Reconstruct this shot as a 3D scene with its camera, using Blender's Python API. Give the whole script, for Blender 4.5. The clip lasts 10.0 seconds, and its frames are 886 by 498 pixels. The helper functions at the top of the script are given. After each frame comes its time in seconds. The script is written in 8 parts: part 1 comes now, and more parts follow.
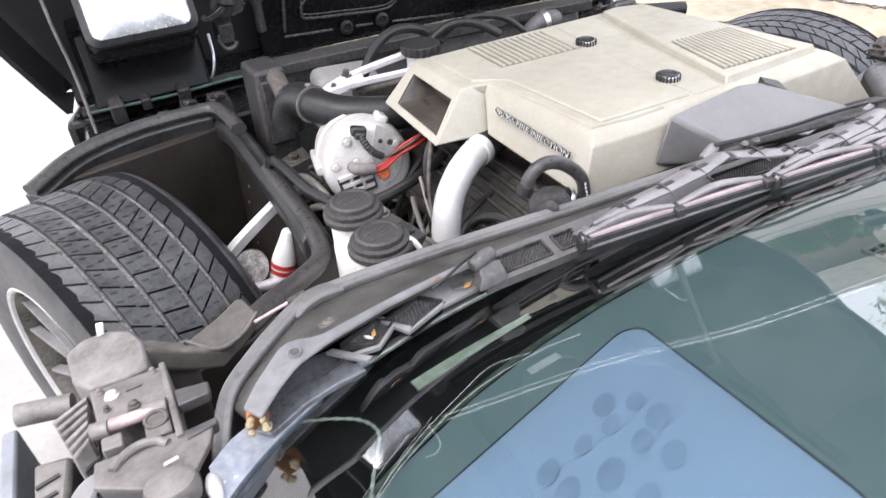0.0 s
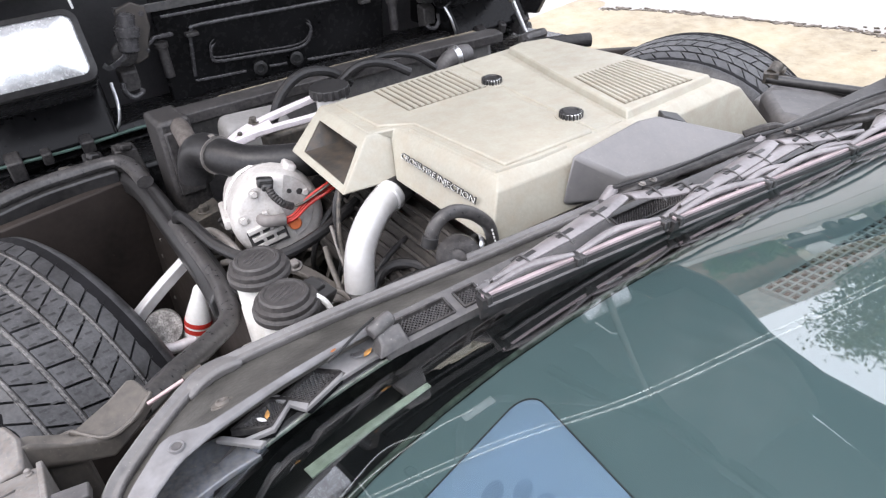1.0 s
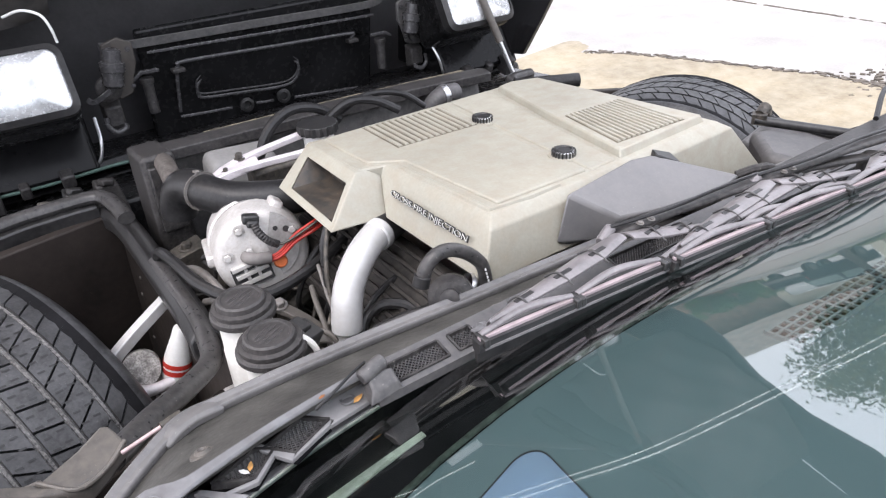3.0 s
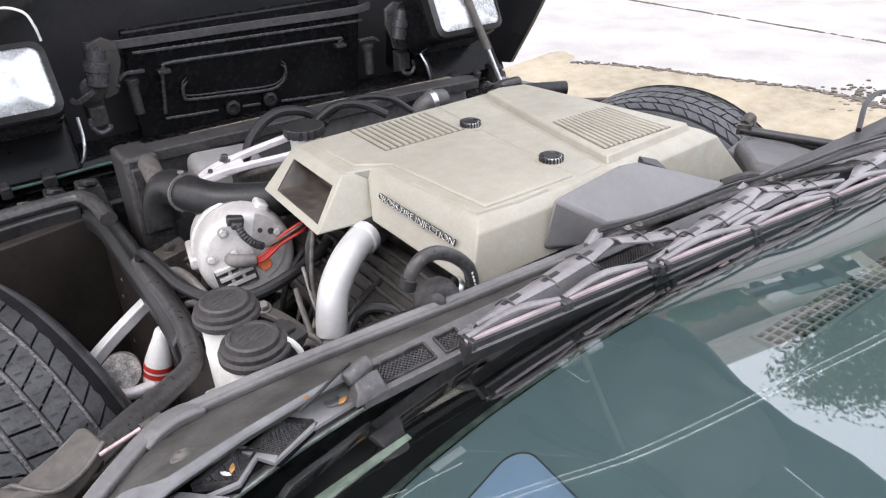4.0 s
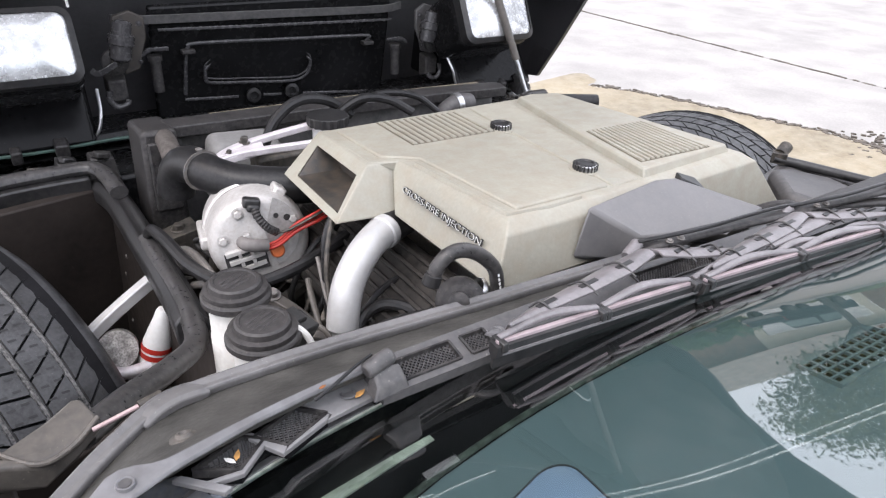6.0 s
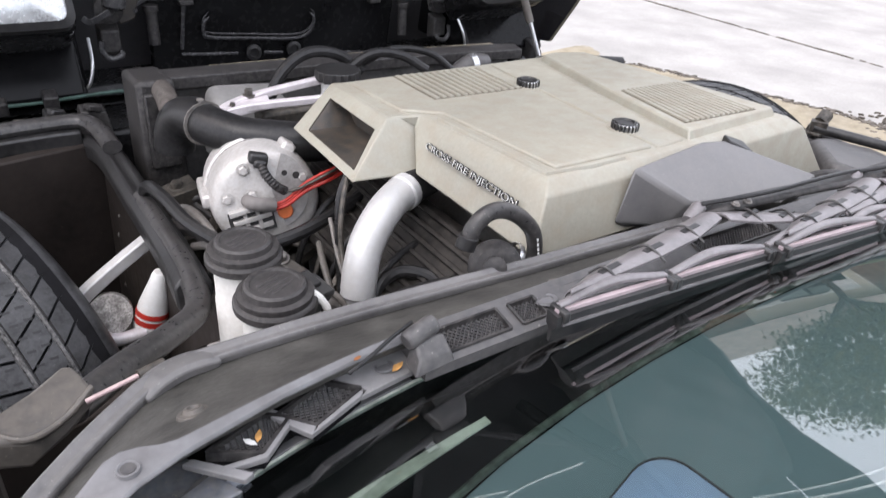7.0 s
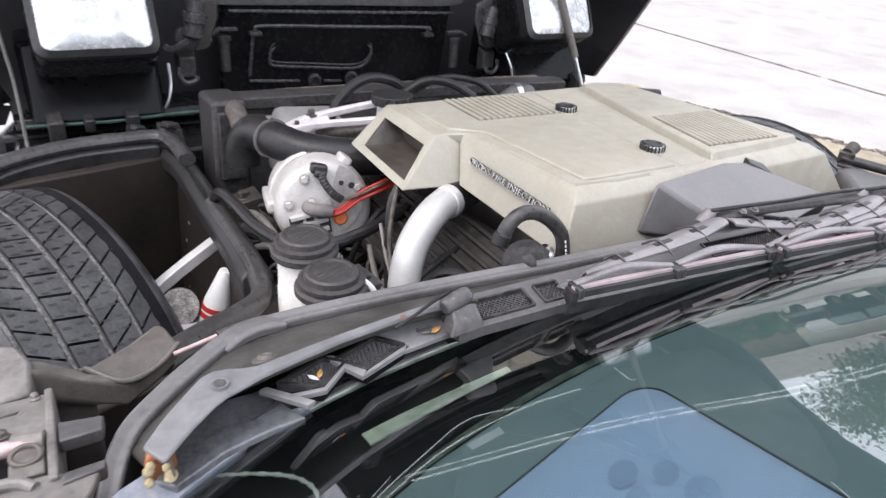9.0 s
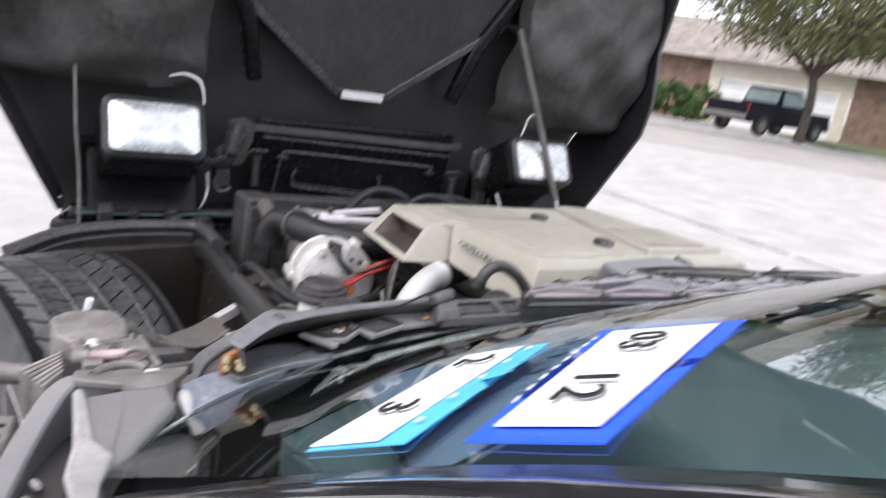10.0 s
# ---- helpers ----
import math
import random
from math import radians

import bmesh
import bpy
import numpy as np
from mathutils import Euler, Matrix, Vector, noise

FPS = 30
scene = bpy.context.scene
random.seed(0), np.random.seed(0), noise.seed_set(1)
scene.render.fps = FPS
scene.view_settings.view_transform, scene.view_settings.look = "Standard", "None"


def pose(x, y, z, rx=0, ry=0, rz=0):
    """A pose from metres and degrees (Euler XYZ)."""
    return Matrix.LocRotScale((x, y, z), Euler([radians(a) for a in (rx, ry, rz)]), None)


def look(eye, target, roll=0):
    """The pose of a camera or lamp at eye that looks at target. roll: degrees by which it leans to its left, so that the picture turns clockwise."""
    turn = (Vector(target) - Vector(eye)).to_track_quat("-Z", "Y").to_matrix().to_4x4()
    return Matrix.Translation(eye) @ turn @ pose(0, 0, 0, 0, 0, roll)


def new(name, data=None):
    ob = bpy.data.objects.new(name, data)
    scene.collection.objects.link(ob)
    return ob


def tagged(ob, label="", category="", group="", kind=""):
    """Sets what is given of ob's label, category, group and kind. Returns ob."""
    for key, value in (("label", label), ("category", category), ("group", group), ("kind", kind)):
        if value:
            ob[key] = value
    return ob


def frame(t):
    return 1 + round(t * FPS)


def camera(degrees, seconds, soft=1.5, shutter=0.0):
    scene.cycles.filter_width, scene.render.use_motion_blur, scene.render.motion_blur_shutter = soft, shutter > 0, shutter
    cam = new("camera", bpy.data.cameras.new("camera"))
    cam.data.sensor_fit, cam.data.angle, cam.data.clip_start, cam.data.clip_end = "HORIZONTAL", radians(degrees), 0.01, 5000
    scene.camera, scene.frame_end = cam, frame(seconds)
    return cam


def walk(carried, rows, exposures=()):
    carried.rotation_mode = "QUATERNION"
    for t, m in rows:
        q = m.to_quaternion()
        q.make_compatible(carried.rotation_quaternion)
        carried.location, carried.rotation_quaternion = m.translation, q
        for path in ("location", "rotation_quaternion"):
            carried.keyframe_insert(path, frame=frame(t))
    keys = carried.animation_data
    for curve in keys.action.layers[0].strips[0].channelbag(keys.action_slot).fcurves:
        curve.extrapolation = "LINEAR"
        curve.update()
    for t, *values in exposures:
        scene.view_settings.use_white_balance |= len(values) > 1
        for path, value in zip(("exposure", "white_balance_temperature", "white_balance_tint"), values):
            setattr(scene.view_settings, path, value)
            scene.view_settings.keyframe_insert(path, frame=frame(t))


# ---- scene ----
cam = camera(65.2, 10.0, 1.2, 0.3)
PATH = [
    (0, (-0.684, -0.96, 1.166), (0.04, 0.505, 0.013), -4.3),
    (0.5, (-0.645, -0.949, 1.18), (0.153, 0.517, 0.081), -4.7),
    (1, (-0.633, -0.95, 1.177), (0.252, 0.46, 0.069), -4.8),
    (1.5, (-0.624, -0.946, 1.169), (0.238, 0.448, 0.023), -5.7),
    (2, (-0.63, -0.94, 1.17), (0.31, 0.476, 0.115), -4.7),
    (2.5, (-0.631, -0.933, 1.171), (0.31, 0.513, 0.161), -4.5),
    (3, (-0.63, -0.929, 1.167), (0.333, 0.498, 0.149), -3.5),
    (4.5, (-0.633, -0.927, 1.16), (0.383, 0.482, 0.168), -1.8),
    (5, (-0.634, -0.928, 1.16), (0.384, 0.479, 0.172), -1.7),
    (5.5, (-0.637, -0.925, 1.154), (0.365, 0.496, 0.165), 0.8),
    (6.8, (-0.643, -0.836, 1.089), (0.402, 0.584, 0.148), 4.5),
    (7, (-0.641, -0.834, 1.085), (0.381, 0.546, 0.06), 4.9),
    (7.5, (-0.643, -0.837, 1.083), (0.344, 0.527, 0.003), 4.5),
    (8, (-0.646, -0.837, 1.082), (0.318, 0.551, 0.012), 3.8),
    (8.5, (-0.65, -0.846, 1.085), (0.312, 0.566, 0.046), 4.0),
    (9, (-0.682, -0.907, 1.093), (0.253, 0.586, 0.145), 4.8),
    (9.2, (-0.704, -0.949, 1.096), (0.19, 0.604, 0.208), 5.7),
    (9.5, (-0.752, -1.008, 1.083), (0.063, 0.59, 0.198), 7.3),
    (9.7, (-0.787, -1.050, 1.062), (0.031, 0.585, 0.247), 6.4),
    (10, (-0.791, -1.104, 1.053), (0.217, 0.544, 0.533), 8.9),
]
EXPOSURE = [(0, 0.61), (0.5, 0.60), (1, 0.53), (2.5, 0.46), (3.2, 0.38), (4.5, 0.27), (5.7, 0.26), (7, 0.17), (8, 0.23), (8.7, 0.26), (9.2, 0.29), (9.5, 0.27), (10, 0.15)]
walk(cam, [(t, look(eye, target, roll)) for t, eye, target, roll in PATH], [(t, stops, 6500, 15) for t, stops in EXPOSURE])

# world, sun, exposure -------------------------------------------------------
world = bpy.data.worlds.new("overcast_sky")
scene.world = world
world.use_nodes = True
wn, wl = world.node_tree.nodes, world.node_tree.links
sky = wn.new("ShaderNodeTexSky")
sky.sky_type = "NISHITA"
sky.sun_disc = False
sky.sun_elevation, sky.sun_rotation = radians(55), radians(-60)
sky.air_density, sky.dust_density, sky.ozone_density = 1.0, 6.0, 1.0
cloud = wn.new("ShaderNodeMixRGB")
cloud.inputs[0].default_value = 0.75
cloud.inputs[2].default_value = (9.3, 9.8, 10.6, 1)
wl.new(sky.outputs[0], cloud.inputs[1])
wl.new(cloud.outputs[0], wn["Background"].inputs[0])
wn["Background"].inputs[1].default_value = 0.245
sun = new("sun", bpy.data.lights.new("sun", "SUN"))
sun.data.energy, sun.data.angle, sun.data.color = 1.4, radians(25), (1.0, 0.97, 0.93)
sun.matrix_world = look((-3.0, -2.0, 6.0), (0, 0, 0))


# materials ------------------------------------------------------------------
def mat(name, color, rough=0.6, metal=0.0, vary=0.25, scale=12.0, fine=120.0, bump=0.15, dust=None, dusty=0.0,
        spec=0.5, coat=0.0, wear=None, worn=0.0):
    """A surface with cloudy and fine variation of colour, patches of dust or wear, and fine relief."""
    vary, bump = vary * 1.35, bump * 1.6
    m = bpy.data.materials.new(name)
    m.use_nodes = True
    n, l = m.node_tree.nodes, m.node_tree.links
    b = n["Principled BSDF"]
    co = n.new("ShaderNodeTexCoord")
    big, small, mid = (n.new("ShaderNodeTexNoise") for _ in range(3))
    for tex, s, d in ((big, scale, 5), (small, fine, 3), (mid, scale * 8.0, 10)):
        tex.inputs["Scale"].default_value, tex.inputs["Detail"].default_value = s, d
        l.new(co.outputs["Object"], tex.inputs["Vector"])
    info = n.new("ShaderNodeObjectInfo")
    add = n.new("ShaderNodeMath")
    add.operation = "ADD"
    l.new(big.outputs["Fac"], add.inputs[0])
    half = n.new("ShaderNodeMath")
    half.operation = "MULTIPLY"
    half.inputs[1].default_value = 0.35
    l.new(small.outputs["Fac"], half.inputs[0])
    l.new(half.outputs[0], add.inputs[1])
    rng = n.new("ShaderNodeMapRange")
    rng.inputs["From Min"].default_value, rng.inputs["From Max"].default_value = 0.45, 0.9
    rng.inputs["To Min"].default_value, rng.inputs["To Max"].default_value = 1 - vary, 1 + vary
    l.new(add.outputs[0], rng.inputs["Value"])
    mul = n.new("ShaderNodeMixRGB")
    mul.blend_type, mul.inputs[0].default_value = "MULTIPLY", 1.0
    mul.inputs[1].default_value = (*color, 1)
    l.new(rng.outputs[0], mul.inputs[2])
    out = mul.outputs[0]
    for tint, amount, lo in ((dust, dusty, 0.40), (wear, worn, 0.56)):
        if tint is None:
            continue
        r = n.new("ShaderNodeMapRange")
        r.inputs["From Min"].default_value, r.inputs["From Max"].default_value = lo - 0.06, lo + 0.40
        r.inputs["To Max"].default_value = amount
        l.new(mid.outputs["Fac"], r.inputs["Value"])
        mx = n.new("ShaderNodeMixRGB")
        mx.inputs[2].default_value = (*tint, 1)
        l.new(r.outputs[0], mx.inputs[0])
        l.new(out, mx.inputs[1])
        out = mx.outputs[0]
    if dust is not None:
        # pale specks of grit
        grit, gr, gm = n.new("ShaderNodeTexNoise"), n.new("ShaderNodeMapRange"), n.new("ShaderNodeMixRGB")
        grit.inputs["Scale"].default_value, grit.inputs["Detail"].default_value = fine * 2.2, 2
        l.new(co.outputs["Object"], grit.inputs["Vector"])
        gr.inputs["From Min"].default_value, gr.inputs["From Max"].default_value, gr.inputs["To Max"].default_value = 0.68, 0.76, min(0.35, dusty)
        l.new(grit.outputs["Fac"], gr.inputs["Value"])
        l.new(gr.outputs[0], gm.inputs[0])
        l.new(out, gm.inputs[1])
        gm.inputs[2].default_value = (*(min(0.8, c * 1.9) for c in dust), 1)
        out = gm.outputs[0]
    l.new(out, b.inputs["Base Color"])
    rr = n.new("ShaderNodeMapRange")
    rr.inputs["To Min"].default_value, rr.inputs["To Max"].default_value = max(0.03, rough - 0.12), min(1, rough + 0.15)
    l.new(mid.outputs["Fac"], rr.inputs["Value"])
    l.new(rr.outputs[0], b.inputs["Roughness"])
    b.inputs["Metallic"].default_value = metal
    b.inputs["Specular IOR Level"].default_value = spec
    b.inputs["Coat Weight"].default_value = coat
    if bump:
        bp = n.new("ShaderNodeBump")
        bp.inputs["Strength"].default_value, bp.inputs["Distance"].default_value = bump, 0.002
        l.new(add.outputs[0], bp.inputs["Height"])
        l.new(bp.outputs[0], b.inputs["Normal"])
    return m


DUST = (0.20, 0.185, 0.17)
LIDM = mat("aged_cream_plastic", (0.312, 0.302, 0.254), 0.5, 0, 0.12, 6, 260, 0.04, (0.25, 0.205, 0.15), 0.5)
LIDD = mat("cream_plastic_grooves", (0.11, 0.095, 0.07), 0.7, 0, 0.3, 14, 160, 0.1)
CAPR = mat("worn_flange_rubber", (0.105, 0.1025, 0.103), 0.38, 0, 0.3, 14, 180, 0.10, (0.20, 0.19, 0.18), 0.4, wear=(0.04, 0.038, 0.038), worn=0.5)
COVER = mat("grey_plastic_cover", (0.135, 0.133, 0.135), 0.45, 0, 0.10, 10, 300, 0.06, (0.21, 0.20, 0.19), 0.3)
BLACKP = mat("black_plastic", (0.014, 0.014, 0.015), 0.4, 0, 0.3, 14, 200, 0.1, DUST, 0.12)
BLACKD = mat("dusty_black_plastic", (0.022, 0.021, 0.022), 0.48, 0, 0.3, 20, 160, 0.15, DUST, 0.24, spec=0.3)
GREYP = mat("faded_grey_plastic", (0.058, 0.056, 0.058), 0.48, 0, 0.25, 22, 180, 0.12, DUST, 0.25)
PAINTB = mat("black_car_paint", (0.012, 0.012, 0.014), 0.16, 0, 0.2, 8, 90, 0.02, DUST, 0.06, 0.6, 0.6)
PANB = mat("gloss_black_pan", (0.0045, 0.0045, 0.005), 0.2, 0, 0.3, 9, 60, 0.02, (0.05, 0.047, 0.046), 0.05, spec=0.16)
UNDER = mat("black_painted_underside", (0.0085, 0.0085, 0.009), 0.24, 0, 0.3, 9, 60, 0.03, (0.07, 0.065, 0.065), 0.05, spec=0.22)
CAPM = mat("dusty_cap_rubber", (0.034, 0.032, 0.032), 0.45, 0, 0.3, 30, 180, 0.12, (0.12, 0.11, 0.105), 0.35, spec=0.35)
RUBBER = mat("black_rubber", (0.013, 0.013, 0.014), 0.36, 0, 0.25, 25, 150, 0.10, DUST, 0.08, spec=0.3)
TYRE = mat("tyre_rubber", (0.038, 0.0385, 0.041), 0.42, 0, 0.4, 30, 200, 0.25, (0.14, 0.138, 0.135), 0.2, spec=0.36)
TYREG = mat("dusty_tyre_grooves", (0.085, 0.085, 0.086), 0.9, 0, 0.7, 30, 250, 0.3, (0.46, 0.44, 0.42), 0.8)
COWL = mat("cowl_panel", (0.045, 0.0435, 0.040), 0.5, 0, 0.5, 26, 200, 0.3, (0.10, 0.095, 0.085), 0.4, spec=0.35, wear=(0.022, 0.021, 0.02), worn=0.6)
HPIN = mat("worn_pink_steel", (0.44, 0.33, 0.335), 0.42, 0.2, 0.25, 60, 260, 0.15, (0.25, 0.19, 0.17), 0.45)
DISC = mat("dark_brake_disc", (0.022, 0.020, 0.019), 0.6, 0.2, 0.3, 20, 120, 0.2, (0.05, 0.042, 0.036), 0.4)
TRAYG = mat("faded_tray_plastic", (0.155, 0.152, 0.155), 0.5, 0, 0.25, 22, 180, 0.12, (0.20, 0.19, 0.18), 0.4)
RIDGE = mat("faded_cowl_rail", (0.165, 0.165, 0.171), 0.4, 0, 0.2, 9, 200, 0.08, (0.075, 0.07, 0.07), 0.75)
SEAL = mat("weatherstrip_rubber", (0.034, 0.033, 0.034), 0.30, 0, 0.25, 18, 200, 0.10, DUST, 0.25, spec=0.35)
LINER = mat("dusty_wheelhouse_liner", (0.023, 0.0185, 0.0165), 0.6, 0, 0.4, 8, 80, 0.3, (0.036, 0.027, 0.022), 0.3, spec=0.25)
ALUM = mat("dusty_cast_aluminium", (0.49, 0.478, 0.465), 0.42, 0.2, 0.15, 30, 260, 0.2, (0.38, 0.33, 0.29), 0.5, wear=(0.16, 0.14, 0.125), worn=0.3)
STEEL = mat("bright_steel", (0.62, 0.62, 0.63), 0.3, 0.9, 0.15, 30, 200, 0.08)
SILVER = mat("silver_painted_tube", (0.50, 0.50, 0.50), 0.45, 0.3, 0.12, 18, 160, 0.06, (0.4, 0.37, 0.33), 0.3)
DARKM = mat("dark_oily_metal", (0.07, 0.066, 0.06), 0.5, 0.5, 0.5, 18, 120, 0.3, (0.2, 0.17, 0.14), 0.5)
VALVE = mat("ribbed_valve_cover", (0.018, 0.0165, 0.0155), 0.5, 0.3, 0.35, 16, 160, 0.25, (0.11, 0.097, 0.085), 0.4)
HINGE = mat("grimy_grey_metal", (0.150, 0.145, 0.141), 0.55, 0.3, 0.35, 34, 180, 0.35, (0.26, 0.21, 0.17), 0.45, wear=(0.08, 0.07, 0.065), worn=0.6)
BRACE = mat("dusty_brace", (0.075, 0.069, 0.063), 0.5, 0.0, 0.25, 14, 200, 0.12, (0.17, 0.145, 0.12), 0.45)
BROWNP = mat("brown_dusty_plate", (0.030, 0.026, 0.023), 0.6, 0, 0.4, 14, 120, 0.1, (0.075, 0.062, 0.052), 0.5)
SKIN = mat("satin_hood_underside", (0.045, 0.044, 0.046), 0.34, 0, 0.25, 5, 120, 0.06, (0.09, 0.085, 0.085), 0.15)
ARCHF = mat("dusty_arch_liner", (0.050, 0.047, 0.046), 0.62, 0, 0.4, 6, 90, 0.25, (0.12, 0.11, 0.10), 0.4, spec=0.3)
RIBM = mat("satin_black_pressing", (0.050, 0.049, 0.052), 0.24, 0, 0.15, 14, 60, 0.0, DUST, 0.10)
DUSTYG = mat("dusty_grey_shroud", (0.062, 0.060, 0.061), 0.5, 0, 0.25, 12, 160, 0.12, (0.20, 0.19, 0.18), 0.35)
RUST = mat("rusted_metal", (0.28, 0.10, 0.03), 0.85, 0, 0.5, 50, 220, 0.5, (0.09, 0.035, 0.02), 0.8)
WHITEP = mat("white_plastic", (0.74, 0.74, 0.73), 0.45, 0, 0.08, 20, 200, 0.05, (0.5, 0.46, 0.4), 0.25)
MILKY = mat("milky_plastic", (0.74, 0.73, 0.70), 0.4, 0, 0.1, 20, 200, 0.05, (0.4, 0.36, 0.3), 0.3)
REDP = mat("red_plastic", (0.45, 0.03, 0.02), 0.4, 0, 0.15, 30, 200, 0.05)
ORANGE = mat("orange_plastic", (0.60, 0.15, 0.05), 0.5, 0, 0.2, 30, 200, 0.05)
LEAF = mat("dry_leaf", (0.50, 0.26, 0.08), 0.8, 0, 0.4, 60, 300, 0.2)
YELLOW = mat("yellowed_foam", (0.34, 0.28, 0.17), 0.9, 0, 0.4, 60, 300, 0.3)
# near-black for openings, with the shade inside them put into the colour
RECESS = mat("recess_black", (0.006, 0.006, 0.007), 0.8, 0, 0.3, 30, 200, 0.1, spec=0.15)
DASH = mat("dash_pad_vinyl", (0.18, 0.235, 0.256), 0.6, 0, 0.06, 4, 300, 0.05)
PINKM = mat("bright_wiper_metal", (0.50, 0.41, 0.43), 0.32, 0.4, 0.15, 40, 260, 0.05, (0.4, 0.34, 0.34), 0.3)
WIPERG = mat("faded_wiper_grey", (0.165, 0.153, 0.158), 0.34, 0.1, 0.2, 30, 220, 0.1, (0.25, 0.24, 0.24), 0.35)
BRIGHT = mat("bright_cast_bracket", (0.72, 0.67, 0.69), 0.35, 0.25, 0.12, 40, 220, 0.12, (0.4, 0.36, 0.34), 0.3)
PAD = mat("pale_blue_sheet", (0.42, 0.505, 0.69), 0.4, 0, 0.05, 5, 80, 0.02)
PADDOT = mat("sheet_marks", (0.335, 0.41, 0.57), 0.5, 0, 0.1, 30, 80, 0.02)
FABRIC = mat("hood_liner", (0.028, 0.028, 0.029), 0.7, 0, 0.3, 7, 140, 0.25, (0.09, 0.085, 0.08), 0.25, spec=0.3)
PAPER = mat("sticker_white", (0.80, 0.80, 0.79), 0.4, 0, 0.04, 20, 200, 0)
SBLUE = mat("sticker_blue", (0.02, 0.10, 0.75), 0.4, 0, 0.05, 20, 200, 0)
SSKY = mat("sticker_light_blue", (0.08, 0.42, 0.85), 0.4, 0, 0.1, 40, 200, 0)
INK = mat("ink_and_sipe_shade", (0.01, 0.01, 0.01), 0.4, 0, 0.1, 20, 200, 0)
CONCRETE = mat("pale_concrete", (0.335, 0.323, 0.307), 0.9, 0, 0.16, 3.0, 60, 0.4, (0.27, 0.262, 0.25), 0.55)
MUD = mat("tan_sand", (0.25, 0.208, 0.138), 0.75, 0, 0.25, 1.6, 60, 0.2, (0.37, 0.335, 0.265), 0.65)
DEBRIS = mat("dark_debris", (0.10, 0.085, 0.07), 0.95, 0, 0.5, 30, 90, 0.4)
ASPHALT = mat("worn_road", (0.28, 0.26, 0.24), 0.9, 0, 0.12, 0.8, 30, 0.2)
GRASS = mat("lawn", (0.10, 0.13, 0.05), 0.95, 0, 0.4, 2.5, 30, 0.5)
BARK = mat("bark", (0.075, 0.06, 0.05), 0.95, 0, 0.4, 8, 40, 0.6)
LEAVES = mat("foliage", (0.105, 0.115, 0.045), 0.7, 0, 0.5, 0.9, 20, 0, (0.16, 0.16, 0.06), 0.5)
HEDGEL = mat("hedge_foliage", (0.06, 0.12, 0.03), 0.7, 0, 0.5, 0.9, 20, 0)
BRICK = mat("brown_brick", (0.20, 0.13, 0.10), 0.9, 0, 0.25, 3, 12, 0.3)
CREAM = mat("cream_siding", (0.62, 0.57, 0.47), 0.8, 0, 0.08, 2, 20, 0.1)
GARAGE = mat("white_garage_door", (0.78, 0.78, 0.78), 0.6, 0, 0.05, 2, 20, 0.05)
ROOF = mat("roof_shingles", (0.22, 0.19, 0.165), 0.95, 0, 0.3, 2, 12, 0.3)
TRUCKB = mat("dark_blue_truck_paint", (0.006, 0.007, 0.012), 0.4, 0, 0.15, 3, 20, 0, spec=0.12)
TINT = mat("pale_window", (0.26, 0.32, 0.31), 0.08, 0, 0.1, 3, 20, 0)
LAMPR = mat("red_lamp", (0.55, 0.02, 0.02), 0.25, 0, 0.1, 20, 60, 0)


def glass(name, tint, clear=1.0):
    m = bpy.data.materials.new(name)
    m.use_nodes = True
    n, l = m.node_tree.nodes, m.node_tree.links
    n.remove(n["Principled BSDF"])
    tr, gl, fr, mx = n.new("ShaderNodeBsdfTransparent"), n.new("ShaderNodeBsdfGlossy"), n.new("ShaderNodeFresnel"), n.new("ShaderNodeMixShader")
    tr.inputs[0].default_value = (*tint, 1)
    gl.inputs["Roughness"].default_value = 0.02
    fr.inputs[0].default_value = 2.8
    l.new(fr.outputs[0], mx.inputs[0])
    l.new(tr.outputs[0], mx.inputs[1])
    l.new(gl.outputs[0], mx.inputs[2])
    l.new(mx.outputs[0], n["Material Output"].inputs[0])
    return m


GLASS = glass("tinted_windshield", (0.76, 0.93, 0.90))
LENS = mat("headlight_glass", (0.58, 0.59, 0.60), 0.24, 0.55, 0.3, 22, 90, 0.25, (0.40, 0.40, 0.41), 0.5, coat=0.5)


def film(name, tint, amount):
    m = bpy.data.materials.new(name)
    m.use_nodes = True
    n, l = m.node_tree.nodes, m.node_tree.links
    tr, mx, no = n.new("ShaderNodeBsdfTransparent"), n.new("ShaderNodeMixShader"), n.new("ShaderNodeTexNoise")
    n["Principled BSDF"].inputs["Base Color"].default_value = (*tint, 1)
    n["Principled BSDF"].inputs["Roughness"].default_value = 0.5
    no.inputs["Scale"].default_value = 60
    r = n.new("ShaderNodeMapRange")
    r.inputs["From Min"].default_value, r.inputs["From Max"].default_value, r.inputs["To Max"].default_value = 0.2, 0.55, amount
    l.new(no.outputs["Fac"], r.inputs["Value"])
    l.new(r.outputs[0], mx.inputs[0])
    l.new(tr.outputs[0], mx.inputs[1])
    l.new(n["Principled BSDF"].outputs[0], mx.inputs[2])
    l.new(mx.outputs[0], n["Material Output"].inputs[0])
    return m


SCRATCH = film("glass_scratch", (0.75, 0.82, 0.79), 0.085)


# building helpers -----------------------------------------------------------
def thing(name, at, label, category, group="", kind=""):
    ob = new(name)
    ob.location = at
    ob.empty_display_size = 0.02
    return tagged(ob, label, category, group, kind)


def origin(ob):
    v = Vector(ob.location)
    while ob.parent:
        ob = ob.parent
        v += Vector(ob.location)
    return v


